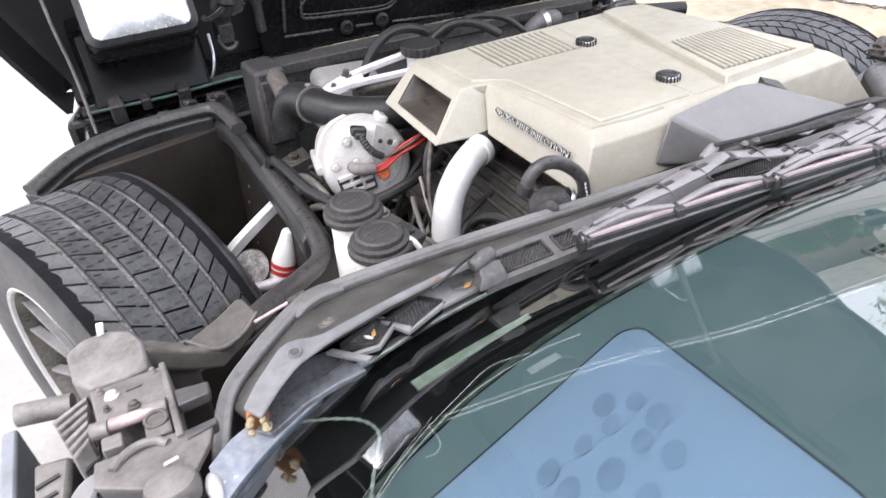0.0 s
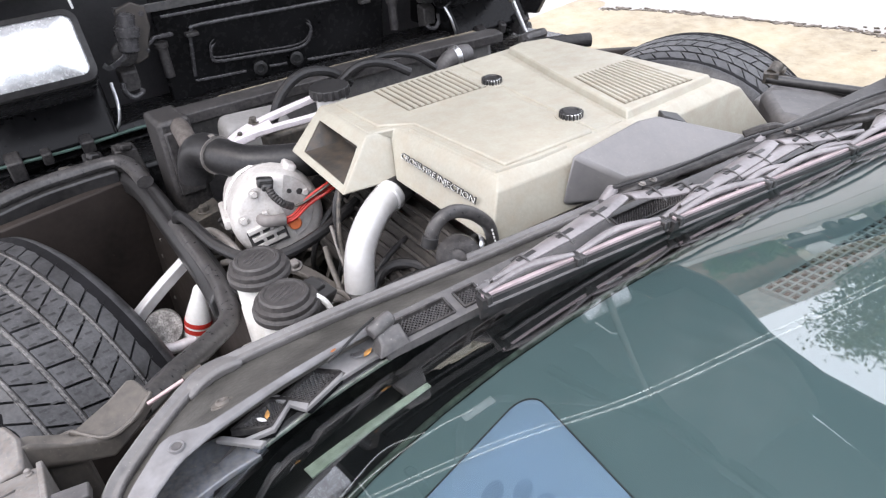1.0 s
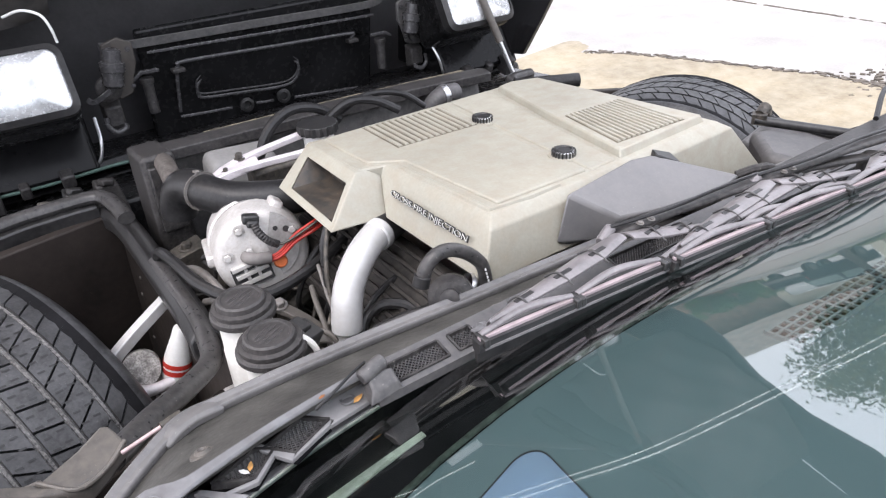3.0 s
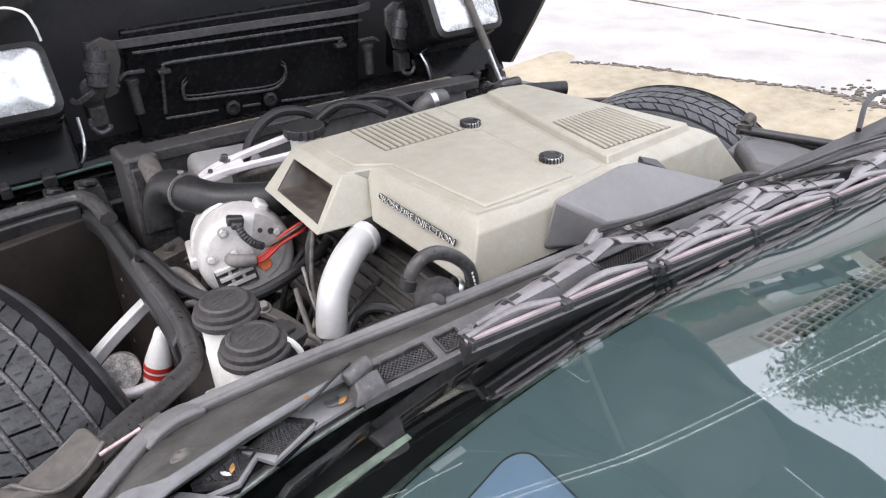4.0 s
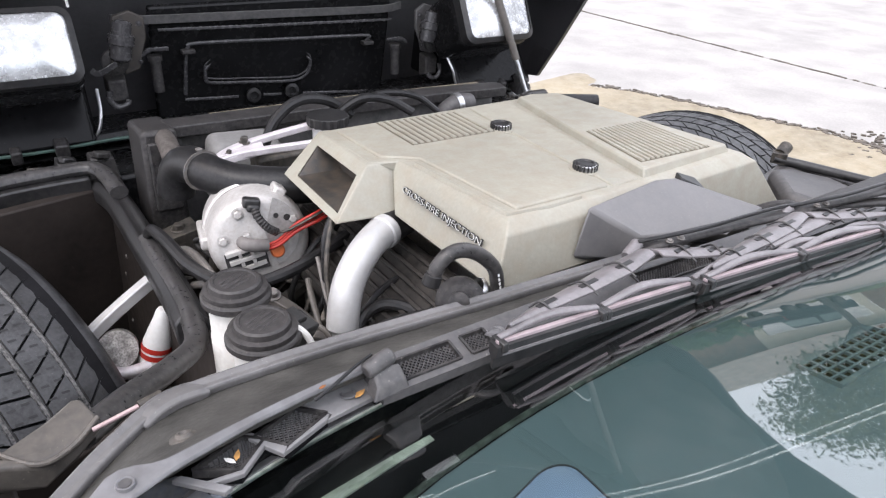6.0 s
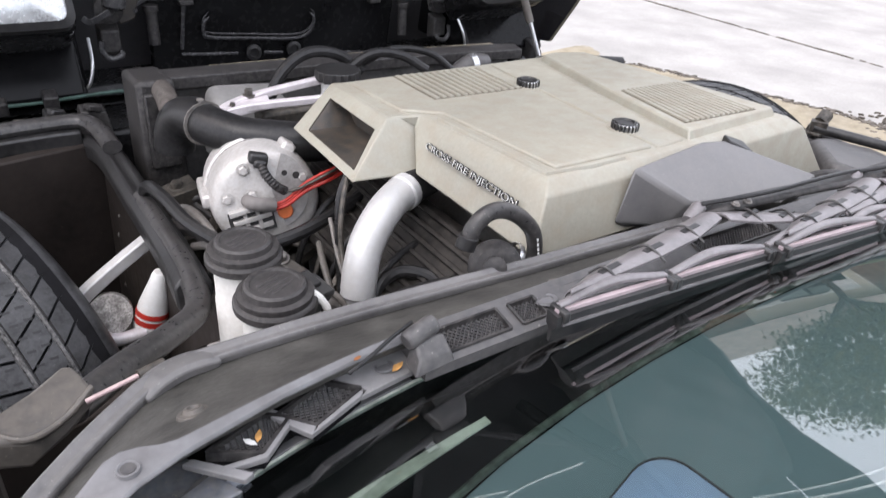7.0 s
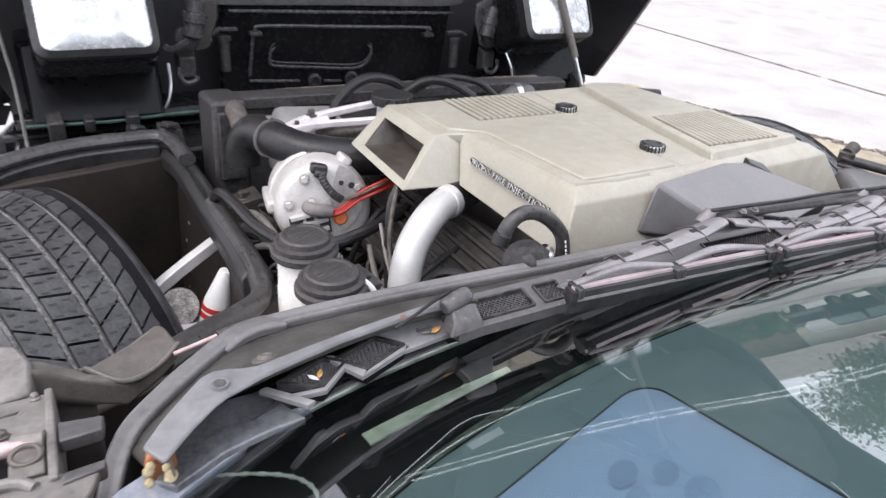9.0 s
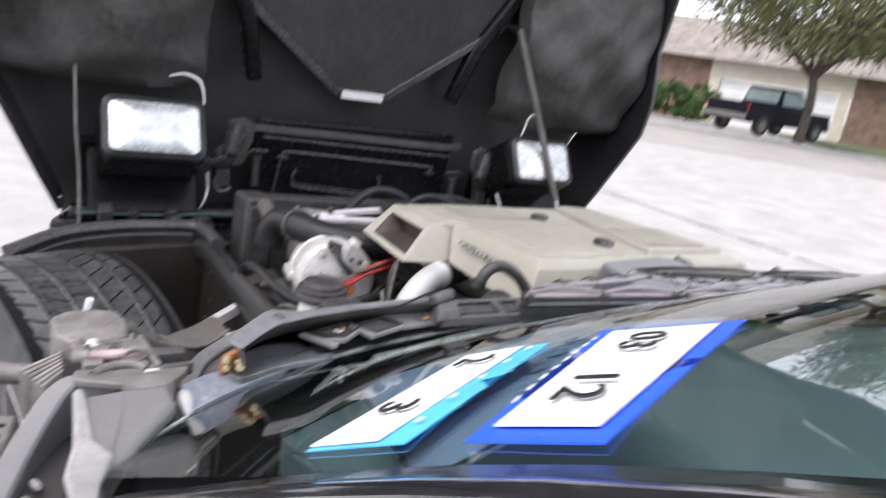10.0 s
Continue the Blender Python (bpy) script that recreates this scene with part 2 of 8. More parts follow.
def part(name, bm, material, parent=None, label="", bevel=0.0, smooth=35, segs=2):
    """Links a bmesh in world places as one mesh object, under its thing or part."""
    if parent is not None:
        bmesh.ops.translate(bm, verts=bm.verts, vec=-origin(parent))
    bmesh.ops.recalc_face_normals(bm, faces=bm.faces)
    me = bpy.data.meshes.new(name)
    bm.to_mesh(me)
    bm.free()
    me.materials.append(material)
    if smooth:
        me.polygons.foreach_set("use_smooth", [True] * len(me.polygons))
        me.set_sharp_from_angle(angle=radians(smooth))
    ob = new(name, me)
    ob.parent = parent
    if bevel:
        b = ob.modifiers.new("bevel", "BEVEL")
        b.width, b.segments, b.limit_method, b.angle_limit, b.harden_normals = bevel, segs, "ANGLE", radians(30), False
    if label:
        tagged(ob, label)
    return ob


def alone(name, bm, material, label, category, group="", kind="", bevel=0.0, smooth=35):
    """A thing of one mesh, its origin at the middle of its base."""
    lo = [min(v.co[i] for v in bm.verts) for i in range(3)]
    hi = [max(v.co[i] for v in bm.verts) for i in range(3)]
    base = Vector(((lo[0] + hi[0]) / 2, (lo[1] + hi[1]) / 2, lo[2]))
    bmesh.ops.translate(bm, verts=bm.verts, vec=-base)
    ob = part(name, bm, material, None, "", bevel, smooth)
    ob.location = base
    return tagged(ob, label, category, group, kind)


def B():
    return bmesh.new()


def box(bm, c, s, rot=(0, 0, 0)):
    m = pose(*c, *rot) @ Matrix.Diagonal((*s, 1))
    return bmesh.ops.create_cube(bm, size=1, matrix=m)["verts"]


def hexa(bm, bottom, top):
    """A solid from two loops of as many points."""
    a = [bm.verts.new(p) for p in bottom]
    b = [bm.verts.new(p) for p in top]
    k = len(a)
    bm.faces.new(a[::-1])
    bm.faces.new(b)
    for i in range(k):
        bm.faces.new((a[i], a[(i + 1) % k], b[(i + 1) % k], b[i]))
    return a + b


def spline(points, steps=8):
    """A smooth run of points through those given."""
    p = [Vector(q) for q in points]
    if len(p) < 3:
        return p
    p = [2 * p[0] - p[1]] + p + [2 * p[-1] - p[-2]]
    out = []
    for i in range(1, len(p) - 2):
        a, b, c, d = p[i - 1 : i + 3]
        for k in range(steps):
            t = k / steps
            out.append(0.5 * (2 * b + (c - a) * t + (2 * a - 5 * b + 4 * c - d) * t * t + (3 * b - a - 3 * c + d) * t**3))
    return out + [p[-2]]


def sweep(bm, path, section, caps=True, up=(0, 0, 1), scales=None):
    """Carries a closed section of (side, up) along a path."""
    loops = []
    for i, q in enumerate(path):
        t = (path[min(i + 1, len(path) - 1)] - path[max(i - 1, 0)]).normalized()
        s = t.cross(Vector(up))
        s = s.normalized() if s.length > 1e-4 else Vector((1, 0, 0))
        u = s.cross(t)
        k = scales[i] if scales else 1.0
        loops.append([bm.verts.new(q + (s * a + u * b) * k) for a, b in section])
    n = len(section)
    for l0, l1 in zip(loops, loops[1:]):
        for i in range(n):
            bm.faces.new((l0[i], l0[(i + 1) % n], l1[(i + 1) % n], l1[i]))
    if caps:
        bm.faces.new(loops[0][::-1])
        bm.faces.new(loops[-1])


def ring(r, n=12, sy=1.0):
    return [(r * math.cos(2 * math.pi * i / n), r * sy * math.sin(2 * math.pi * i / n)) for i in range(n)]


def tube(bm, points, r, n=12, steps=8, up=(0.13, 0.21, 1)):
    sweep(bm, spline(points, steps), ring(r, n), up=up)


def ribbed(bm, points, r, depth, pitch, n=12):
    """A corrugated tube."""
    path = spline(points, 40)
    run, total = [path[0]], 0.0
    keep = 0.0
    for a, b in zip(path, path[1:]):
        keep += (b - a).length
        if keep >= pitch / 2:
            run.append(b)
            keep = 0.0
    sc = [1.0 if i % 2 else 1.0 - depth for i in range(len(run))]
    sweep(bm, run, ring(r, n), up=(0.13, 0.21, 1), scales=sc)


def lathe(bm, profile, m=Matrix(), n=24):
    """Turns a profile of (radius, height) about z, then places it by m."""
    loops = []
    for r, z in profile:
        if r < 1e-6:
            loops.append([bm.verts.new(m @ Vector((0, 0, z)))])
        else:
            loops.append([bm.verts.new(m @ Vector((r * math.cos(2 * math.pi * i / n), r * math.sin(2 * math.pi * i / n), z))) for i in range(n)])
    for a, b in zip(loops, loops[1:]):
        for i in range(n):
            j = (i + 1) % n
            if len(a) == 1 and len(b) == 1:
                continue
            if len(a) == 1:
                bm.faces.new((a[0], b[i], b[j]))
            elif len(b) == 1:
                bm.faces.new((a[i], a[j], b[0]))
            else:
                bm.faces.new((a[i], a[j], b[j], b[i]))


def rod(bm, a, b, r, n=12):
    a, b = Vector(a), Vector(b)
    q = (b - a).to_track_quat("Z", "Y").to_matrix().to_4x4()
    lathe(bm, [(0, 0), (r, 0), (r, (b - a).length), (0, (b - a).length)], Matrix.Translation(a) @ q, n)


def bolt(bm, at, axis, r=0.008, h=0.006):
    q = Vector(axis).to_track_quat("Z", "Y").to_matrix().to_4x4()
    m = Matrix.Translation(at) @ q
    lathe(bm, [(0, 0), (r * 1.5, 0), (r * 1.5, h * 0.25), (r, h * 0.25)], m, 12)
    lathe(bm, [(r, h * 0.2), (r, h), (r * 0.8, h * 1.15), (0, h * 1.15)], m, 6)


def letters(words, size, m, material, parent, name="lettering", depth=0.0006, spread=1.0, fat=0.0):
    c = bpy.data.curves.new(name, "FONT")
    c.body, c.size, c.extrude, c.align_x, c.align_y, c.space_character, c.offset = words, size, depth, "CENTER", "CENTER", spread, fat
    ob = bpy.data.objects.new(name, c)
    scene.collection.objects.link(ob)
    me = bpy.data.meshes.new_from_object(ob.evaluated_get(bpy.context.evaluated_depsgraph_get()))
    bpy.data.objects.remove(ob)
    bm = B()
    bm.from_mesh(me)
    bpy.data.meshes.remove(me)
    bm.transform(m)
    return part(name, bm, material, parent, "", 0, 0)


rnd = random.Random(7)

# ground and distance --------------------------------------------------------
bm = B()
box(bm, (0, 0, -0.164), (900, 900, 0.3))
tagged(part("ground", bm, CONCRETE, None, "", 0, 0), "pale concrete ground under an overcast sky", "ground", kind="structure")

drive = thing("driveway", (0, 0, -0.1), "bleached concrete driveway slabs with dark open joints", "driveway", kind="structure")
for x0, x1 in ((-7.5, 4.29), (4.302, 8.6)):
    for y0, y1 in ((-6.0, -0.9), (-0.888, 7.4), (7.412, 13.0)):
        bm = B()
        box(bm, ((x0 + x1) / 2, (y0 + y1) / 2, -0.05), (x1 - x0, y1 - y0, 0.1))
        part("slab", bm, CONCRETE, drive, "", 0.006)
bm = B()
box(bm, (4.296, 3.0, -0.03), (0.0118, 20, 0.04))
part("joint_filler", bm, DEBRIS, drive, "dark packed joint", 0, 0)
bm = B()
for k in range(320):
    y = rnd.uniform(-1, 7)
    box(bm, (4.296 + rnd.uniform(-0.008, 0.008), y, 0.001), (rnd.uniform(0.006, 0.026), rnd.uniform(0.02, 0.12), rnd.uniform(0.004, 0.01)), (0, 0, rnd.uniform(-9, 9)))
tagged(part("joint_dirt", bm, DEBRIS, None, "", 0, 0), "dark dirt and grit along a driveway joint", "dirt", kind="stuff")

# the sand washed up beside the car
bm = B()
edge = [(2.66, 2.30), (2.62, 2.12), (2.50, 2.05), (2.62, 1.90), (2.72, 1.68), (2.80, 1.50), (2.87, 1.28), (2.93, 1.06), (3.02, 0.84), (3.03, 0.62), (2.99, 0.45), (3.05, 0.2), (3.0, -0.3)]
rim = spline([(x, y, 0.002) for x, y in edge], 6)
rim = [Vector((p.x + rnd.uniform(-0.02, 0.02), p.y, p.z)) for p in rim]
inner = [Vector((0.7 + 0.12 * math.sin(p.y * 5), p.y * 0.9 - 0.1, 0.006)) for p in rim]
a, b = [bm.verts.new(p) for p in rim], [bm.verts.new(p + Vector((-0.06, 0, 0.004))) for p in rim]
c = [bm.verts.new(p) for p in inner]
for r0, r1 in ((a, b), (b, c)):
    for i in range(len(rim) - 1):
        bm.faces.new((r0[i], r0[i + 1], r1[i + 1], r1[i]))
tagged(part("sand_patch", bm, MUD, None, "", 0, 40), "tan patch of washed-up sand on the driveway", "sand", kind="stuff")
bm = B()
for p in rim[14:]:
    for _ in range(7):
        s = rnd.uniform(0.004, 0.018)
        box(bm, (p.x + rnd.gauss(0.012, 0.012), p.y + rnd.uniform(-0.04, 0.04), 0.003), (s, s * rnd.uniform(1, 3), s * 0.5), (0, 0, rnd.uniform(0, 90)))
for _ in range(120):
    s = rnd.uniform(0.004, 0.02)
    box(bm, (rnd.gauss(3.15, 0.12), rnd.gauss(0.55, 0.12), 0.003), (s, s * 1.5, s * 0.5), (0, 0, rnd.uniform(0, 90)))
tagged(part("leaf_litter", bm, DEBRIS, None, "", 0, 0), "dark line of leaf litter edging the sand", "litter", kind="stuff")

# street, lawn, house, hedge, tree and truck across the way; u runs along the far kerb
FAR = pose(20.5, 14.6, 0, 0, 0, -38)  # x across the view, y away


def far(bm):
    bm.transform(FAR)
    return bm


bm = B()
box(bm, (0, -4.5, -0.015), (160, 9, 0.04))
tagged(part("road", far(bm), ASPHALT, None, "", 0, 0), "worn grey road across the end of the driveway", "road", kind="structure")
bm = B()
box(bm, (0, 0.15, 0.06), (160, 0.3, 0.12))
tagged(part("kerb", far(bm), CONCRETE, None, "", 0.02, 0), "concrete kerb along the road", "kerb", kind="structure")
bm = B()
box(bm, (44, 5.4, 0.06), (80, 10.2, 0.14)), box(bm, (-45.5, 5.4, 0.06), (80, 10.2, 0.14))
tagged(part("lawn", far(bm), GRASS, None, "", 0, 0), "thin green lawn strip beside the far driveway", "lawn", kind="structure")

HOME = FAR @ pose(4, 12, 0, 0, 0, -22) @ pose(-4, -12, 0)  # the house stands askew to the road


def home(bm):
    bm.transform(HOME)
    return bm


house = thing("house", FAR @ Vector((0, 12, 0)), "low brown brick house with cream front and white garage doors", "house")
for x0, x1 in ((-26, 0.6), (7.2, 24)):
    bm = B()
    box(bm, ((x0 + x1) / 2, 12, 1.6), (x1 - x0, 0.3, 3.2))
    part("wall", home(bm), BRICK, house)
bm = B()
box(bm, (3.9, 12, 2.75), (6.6, 0.34, 0.9))
for x in (0.9, 6.9):
    box(bm, (x, 11.98, 1.2), (0.55, 0.36, 2.4))
part("garage_front", home(bm), CREAM, house)
for x in (3.9,):
    bm = B()
    for k in range(4):
        box(bm, (x, 12.02, 0.29 + 0.57 * k), (5.4, 0.08, 0.55))
    part("garage_door", home(bm), GARAGE, house, "white sectional garage door", 0.01)
bm = B()
hexa(bm, [(-26.6, 11.2, 3.2), (24.6, 11.2, 3.2), (24.6, 22, 3.2), (-26.6, 22, 3.2)], [(-24, 16, 5.6), (22, 16, 5.6), (22, 17, 5.6), (-24, 17, 5.6)])
part("roof", home(bm), ROOF, house)
for x in (10.8, 17.5):
    bm = B()
    box(bm, (x, 11.82, 1.7), (1.7, 0.08, 1.3))
    w = part("window", home(bm), GARAGE, house)
    bm = B()
    for dx in (-0.4, 0.4):
        box(bm, (x + dx, 11.77, 1.7), (0.7, 0.04, 1.1))
    part("pane", home(bm), TINT, w)


def clumps(bm, centre, size, count, leaf, seed, keep=0.0):
    """Many small leaves, scattered in clusters through an uneven shape."""
    r = random.Random(seed)
    verts, faces = [], []
    heads = []
    while len(heads) < count // 28:
        p = Vector((r.uniform(-1, 1), r.uniform(-1, 1), r.uniform(-1, 1)))
        if keep < p.length < 1:
            heads.append(p)
    for h in heads:
        for _ in range(28):
            q = h + Vector((r.gauss(0, 0.09), r.gauss(0, 0.09), r.gauss(0, 0.08)))
            c = Vector(centre) + Vector((q.x * size[0], q.y * size[1], q.z * size[2]))
            e = Euler((r.uniform(0, 6.3), r.uniform(0, 6.3), r.uniform(0, 6.3))).to_matrix()
            k = leaf * r.uniform(0.6, 1.5)
            i = len(verts)
            verts += [c + e @ Vector(v) * k for v in ((-0.5, 0, 0), (0, -0.35, 0.05), (0.6, 0, 0), (0, 0.35, 0.05))]
            faces.append((i, i + 1, i + 2, i + 3))
    me = bpy.data.meshes.new("leaves")
    me.from_pydata(verts, [], faces)
    bm.from_mesh(me)
    bpy.data.meshes.remove(me)


hedge = thing("hedge", FAR @ Vector((-1.6, 9.4, 0.1)), "clipped round green hedge by the house", "hedge")
bm = B()
for k in range(3):
    clumps(bm, (-0.3 - 1.3 * k, 9.4, 0.95), (1.1, 0.9, 0.85), 2600, 0.13, 20 + k, 0.55)
part("crown", far(bm), HEDGEL, hedge, "", 0, 0)
bm = B()
for k in range(3):
    rod(bm, (-0.3 - 1.3 * k, 9.4, 0.1), (-0.3 - 1.3 * k, 9.4, 0.9), 0.06, 8)
part("stem", far(bm), BARK, hedge)


def tree(at, height, spread, seed, label, leaves=9000, leaf=0.17):
    r = random.Random(seed)
    t = thing("tree", at, label, "tree")
    x, y, z = at
    bm = B()
    fork = height * 0.3
    sweep(bm, spline([(x, y, z), (x + 0.12, y, z + fork * 0.5), (x, y + 0.1, z + fork)], 5), ring(height * 0.017, 10), scales=[1.25 - 0.03 * i for i in range(11)])
    for k in range(7):
        a = k * 0.9 + r.uniform(-0.3, 0.3)
        d = Vector((math.cos(a), math.sin(a), 0)) * spread * r.uniform(0.45, 0.8)
        p = spline([(x, y + 0.1, z + fork * r.uniform(0.8, 1.0)), Vector((x, y, z + fork * 1.45)) + d * 0.4, Vector((x, y, z + height * r.uniform(0.6, 0.85))) + d], 6)
        sweep(bm, p, ring(height * 0.0095, 7), scales=[1.2 - 0.08 * i for i in range(len(p))])
        for q in (4, 7, 9):
            e = p[q] + Vector((r.uniform(-1, 1), r.uniform(-1, 1), r.uniform(0.1, 0.8))) * spread * 0.35
            sweep(bm, [p[q], (p[q] + e) / 2 + Vector((0, 0, 0.1)), e], ring(height * 0.005, 5), scales=[1, 0.8, 0.3])
    part("trunk", bm, BARK, t)
    bm = B()
    clumps(bm, (x, y, z + height * 0.68), (spread, spread, height * 0.34), leaves, leaf, seed + 1, 0.25)
    part("crown", bm, LEAVES, t, "", 0, 0)
    return t


tree(tuple(FAR @ Vector((2.1, 1.9, 0.1))), 8.6, 5.4, 3, "spreading tree with small leaves in the far lawn", 30000, 0.15)
tree(tuple(FAR @ Vector((-19, 3.0, 0.1))), 9.5, 5.0, 5, "broad leafy street tree beyond the driveway", 9000, 0.2)
tree(tuple(FAR @ Vector((19, 2.4, 0.1))), 9.0, 5.0, 8, "broad leafy tree by the kerb", 9000, 0.2)
tree((-2.0, 29.0, 0.0), 11.0, 6.0, 11, "tall leafy tree beyond the front of the car", 9000, 0.24)
tree((16.0, -9.0, 0.0), 10.0, 5.5, 14, "leafy tree beside the neighbouring drive", 9000, 0.24)

truck = thing("pickup_truck", FAR @ Vector((1.3, 3.2, 0.12)), "dark blue pickup truck parked before white garage doors", "truck")
TR = FAR @ pose(1.3, 3.2, 0.12, 0, 0, -52)  # its nose runs along local y


def tp(bm):
    bm.transform(TR)
    return bm


bm = B()
hexa(bm, [(-0.93, -2.55, 0.46), (0.93, -2.55, 0.46), (0.93, 2.5, 0.46), (-0.93, 2.5, 0.46)], [(-0.92, -2.55, 1.14), (0.92, -2.55, 1.14), (0.88, 2.45, 1.08), (-0.88, 2.45, 1.08)])
part("body", tp(bm), TRUCKB, truck, "", 0.06)
bm = B()
hexa(bm, [(-0.88, -0.75, 1.1), (0.88, -0.75, 1.1), (0.88, 1.25, 1.1), (-0.88, 1.25, 1.1)], [(-0.74, -0.62, 1.80), (0.74, -0.62, 1.80), (0.74, 0.55, 1.80), (-0.74, 0.55, 1.80)])
part("cab", tp(bm), TRUCKB, truck, "", 0.08)
for s in (-1, 1):
    bm = B()
    hexa(bm, [(s * 0.84, -0.6, 1.2), (s * 0.84, 0.95, 1.2), (s * 0.765, 0.5, 1.70), (s * 0.765, -0.55, 1.70)], [(s * 0.873, -0.6, 1.2), (s * 0.873, 0.95, 1.2), (s * 0.79, 0.5, 1.70), (s * 0.79, -0.55, 1.70)])
    part("window", tp(bm), TINT, truck)
    bm = B()
    box(bm, (s * 0.85, -2.5, 0.95), (0.12, 0.08, 0.3))
    part("tail_lamp", tp(bm), LAMPR, truck)
    for y in (-1.6, 1.65):
        bm = B()
        lathe(bm, [(0, -0.11), (0.2, -0.11), (0.34, -0.1), (0.36, -0.05), (0.36, 0.05), (0.34, 0.1), (0.2, 0.11), (0, 0.11)], pose(s * 0.84, y, 0.37, 0, 90, 0), 24)
        w = part("wheel", tp(bm), RUBBER, truck)
        bm = B()
        lathe(bm, [(0, -0.12), (0.18, -0.12), (0.2, -0.1), (0.2, 0.1), (0.18, 0.12), (0, 0.12)], pose(s * 0.84, y, 0.37, 0, 90, 0), 16)
        part("rim", tp(bm), HINGE, w)
bm = B()
box(bm, (0, -2.58, 0.62), (1.8, 0.14, 0.2))
part("rear_bumper", tp(bm), HINGE, truck, "", 0.02)
bm = B()
box(bm, (0, -0.70, 1.46), (1.4, 0.05, 0.44), (-10, 0, 0))
part("rear_window", tp(bm), TINT, truck)

# the car: body shell --------------------------------------------------------
car = thing("sports_car", (0, 0, 0.12), "black sports car with its clamshell hood raised", "car")


def yb(x):
    return -0.57 - 0.165 * (abs(x) / 0.75) ** 4


def drop(x):
    """The cowl and the glass fall slightly towards the far side."""
    k = max(0.0, x + 0.25)
    return 0.045 * k * k / (k + 0.1)


def lower(bm):
    for v in bm.verts:
        v.co.z -= drop(v.co.x)
    return bm


def ye(x):
    """The lower edge of the glass."""
    return -0.569 - 0.132 * (abs(x) / 0.74) ** 8.5


def gz(x, y):
    return 0.81 + 0.51 * (yb(x) - y) - drop(x)


# frame, floor and firewall that carry the engine bay
bm = B()
for s in (-1, 1):
    box(bm, (s * 0.40, 0.15, 0.36), (0.09, 1.3, 0.13))
box(bm, (0, 0.55, 0.34), (0.75, 0.1, 0.1)), box(bm, (0, 0.0, 0.27), (0.8, 0.12, 0.1))
box(bm, (0, -1.4, 0.26), (1.5, 1.7, 0.1))
part("frame", bm, DARKM, car, "", 0.008)
bm = B()
box(bm, (0, -0.50, 0.52), (1.24, 0.03, 0.5))
part("firewall", bm, BLACKD, car, "", 0.004)
# front crossmember below the hood hinges
bm = B()
hexa(bm, [(-0.74, 0.46, 0.42), (0.74, 0.46, 0.42), (0.74, 0.74, 0.42), (-0.74, 0.74, 0.42)], [(-0.74, 0.48, 0.575), (0.74, 0.48, 0.575), (0.74, 0.74, 0.555), (-0.74, 0.74, 0.555)])
part("crossmember", bm, UNDER, car, "", 0.01)
bm = B()
hexa(bm, [(-0.78, 0.70, 0.16), (0.78, 0.70, 0.16), (0.70, 1.02, 0.16), (-0.70, 1.02, 0.16)], [(-0.775, 0.66, 0.575), (0.775, 0.66, 0.575), (0.70, 0.93, 0.56), (-0.70, 0.93, 0.56)])
part("nose", bm, UNDER, car, "", 0.02)
for s in (-1, 1):
    bm = B()
    hexa(bm, [(s * 0.74, -2.3, 0.17), (s * 0.87, -2.3, 0.17), (s * 0.86, -0.68, 0.17), (s * 0.74, -0.68, 0.17)], [(s * 0.74, -2.3, 0.76), (s * 0.86, -2.3, 0.76), (s * 0.85, -0.68, 0.70), (s * 0.74, -0.68, 0.70)])
    part("lower_body", bm, PAINTB, car, "", 0.03)
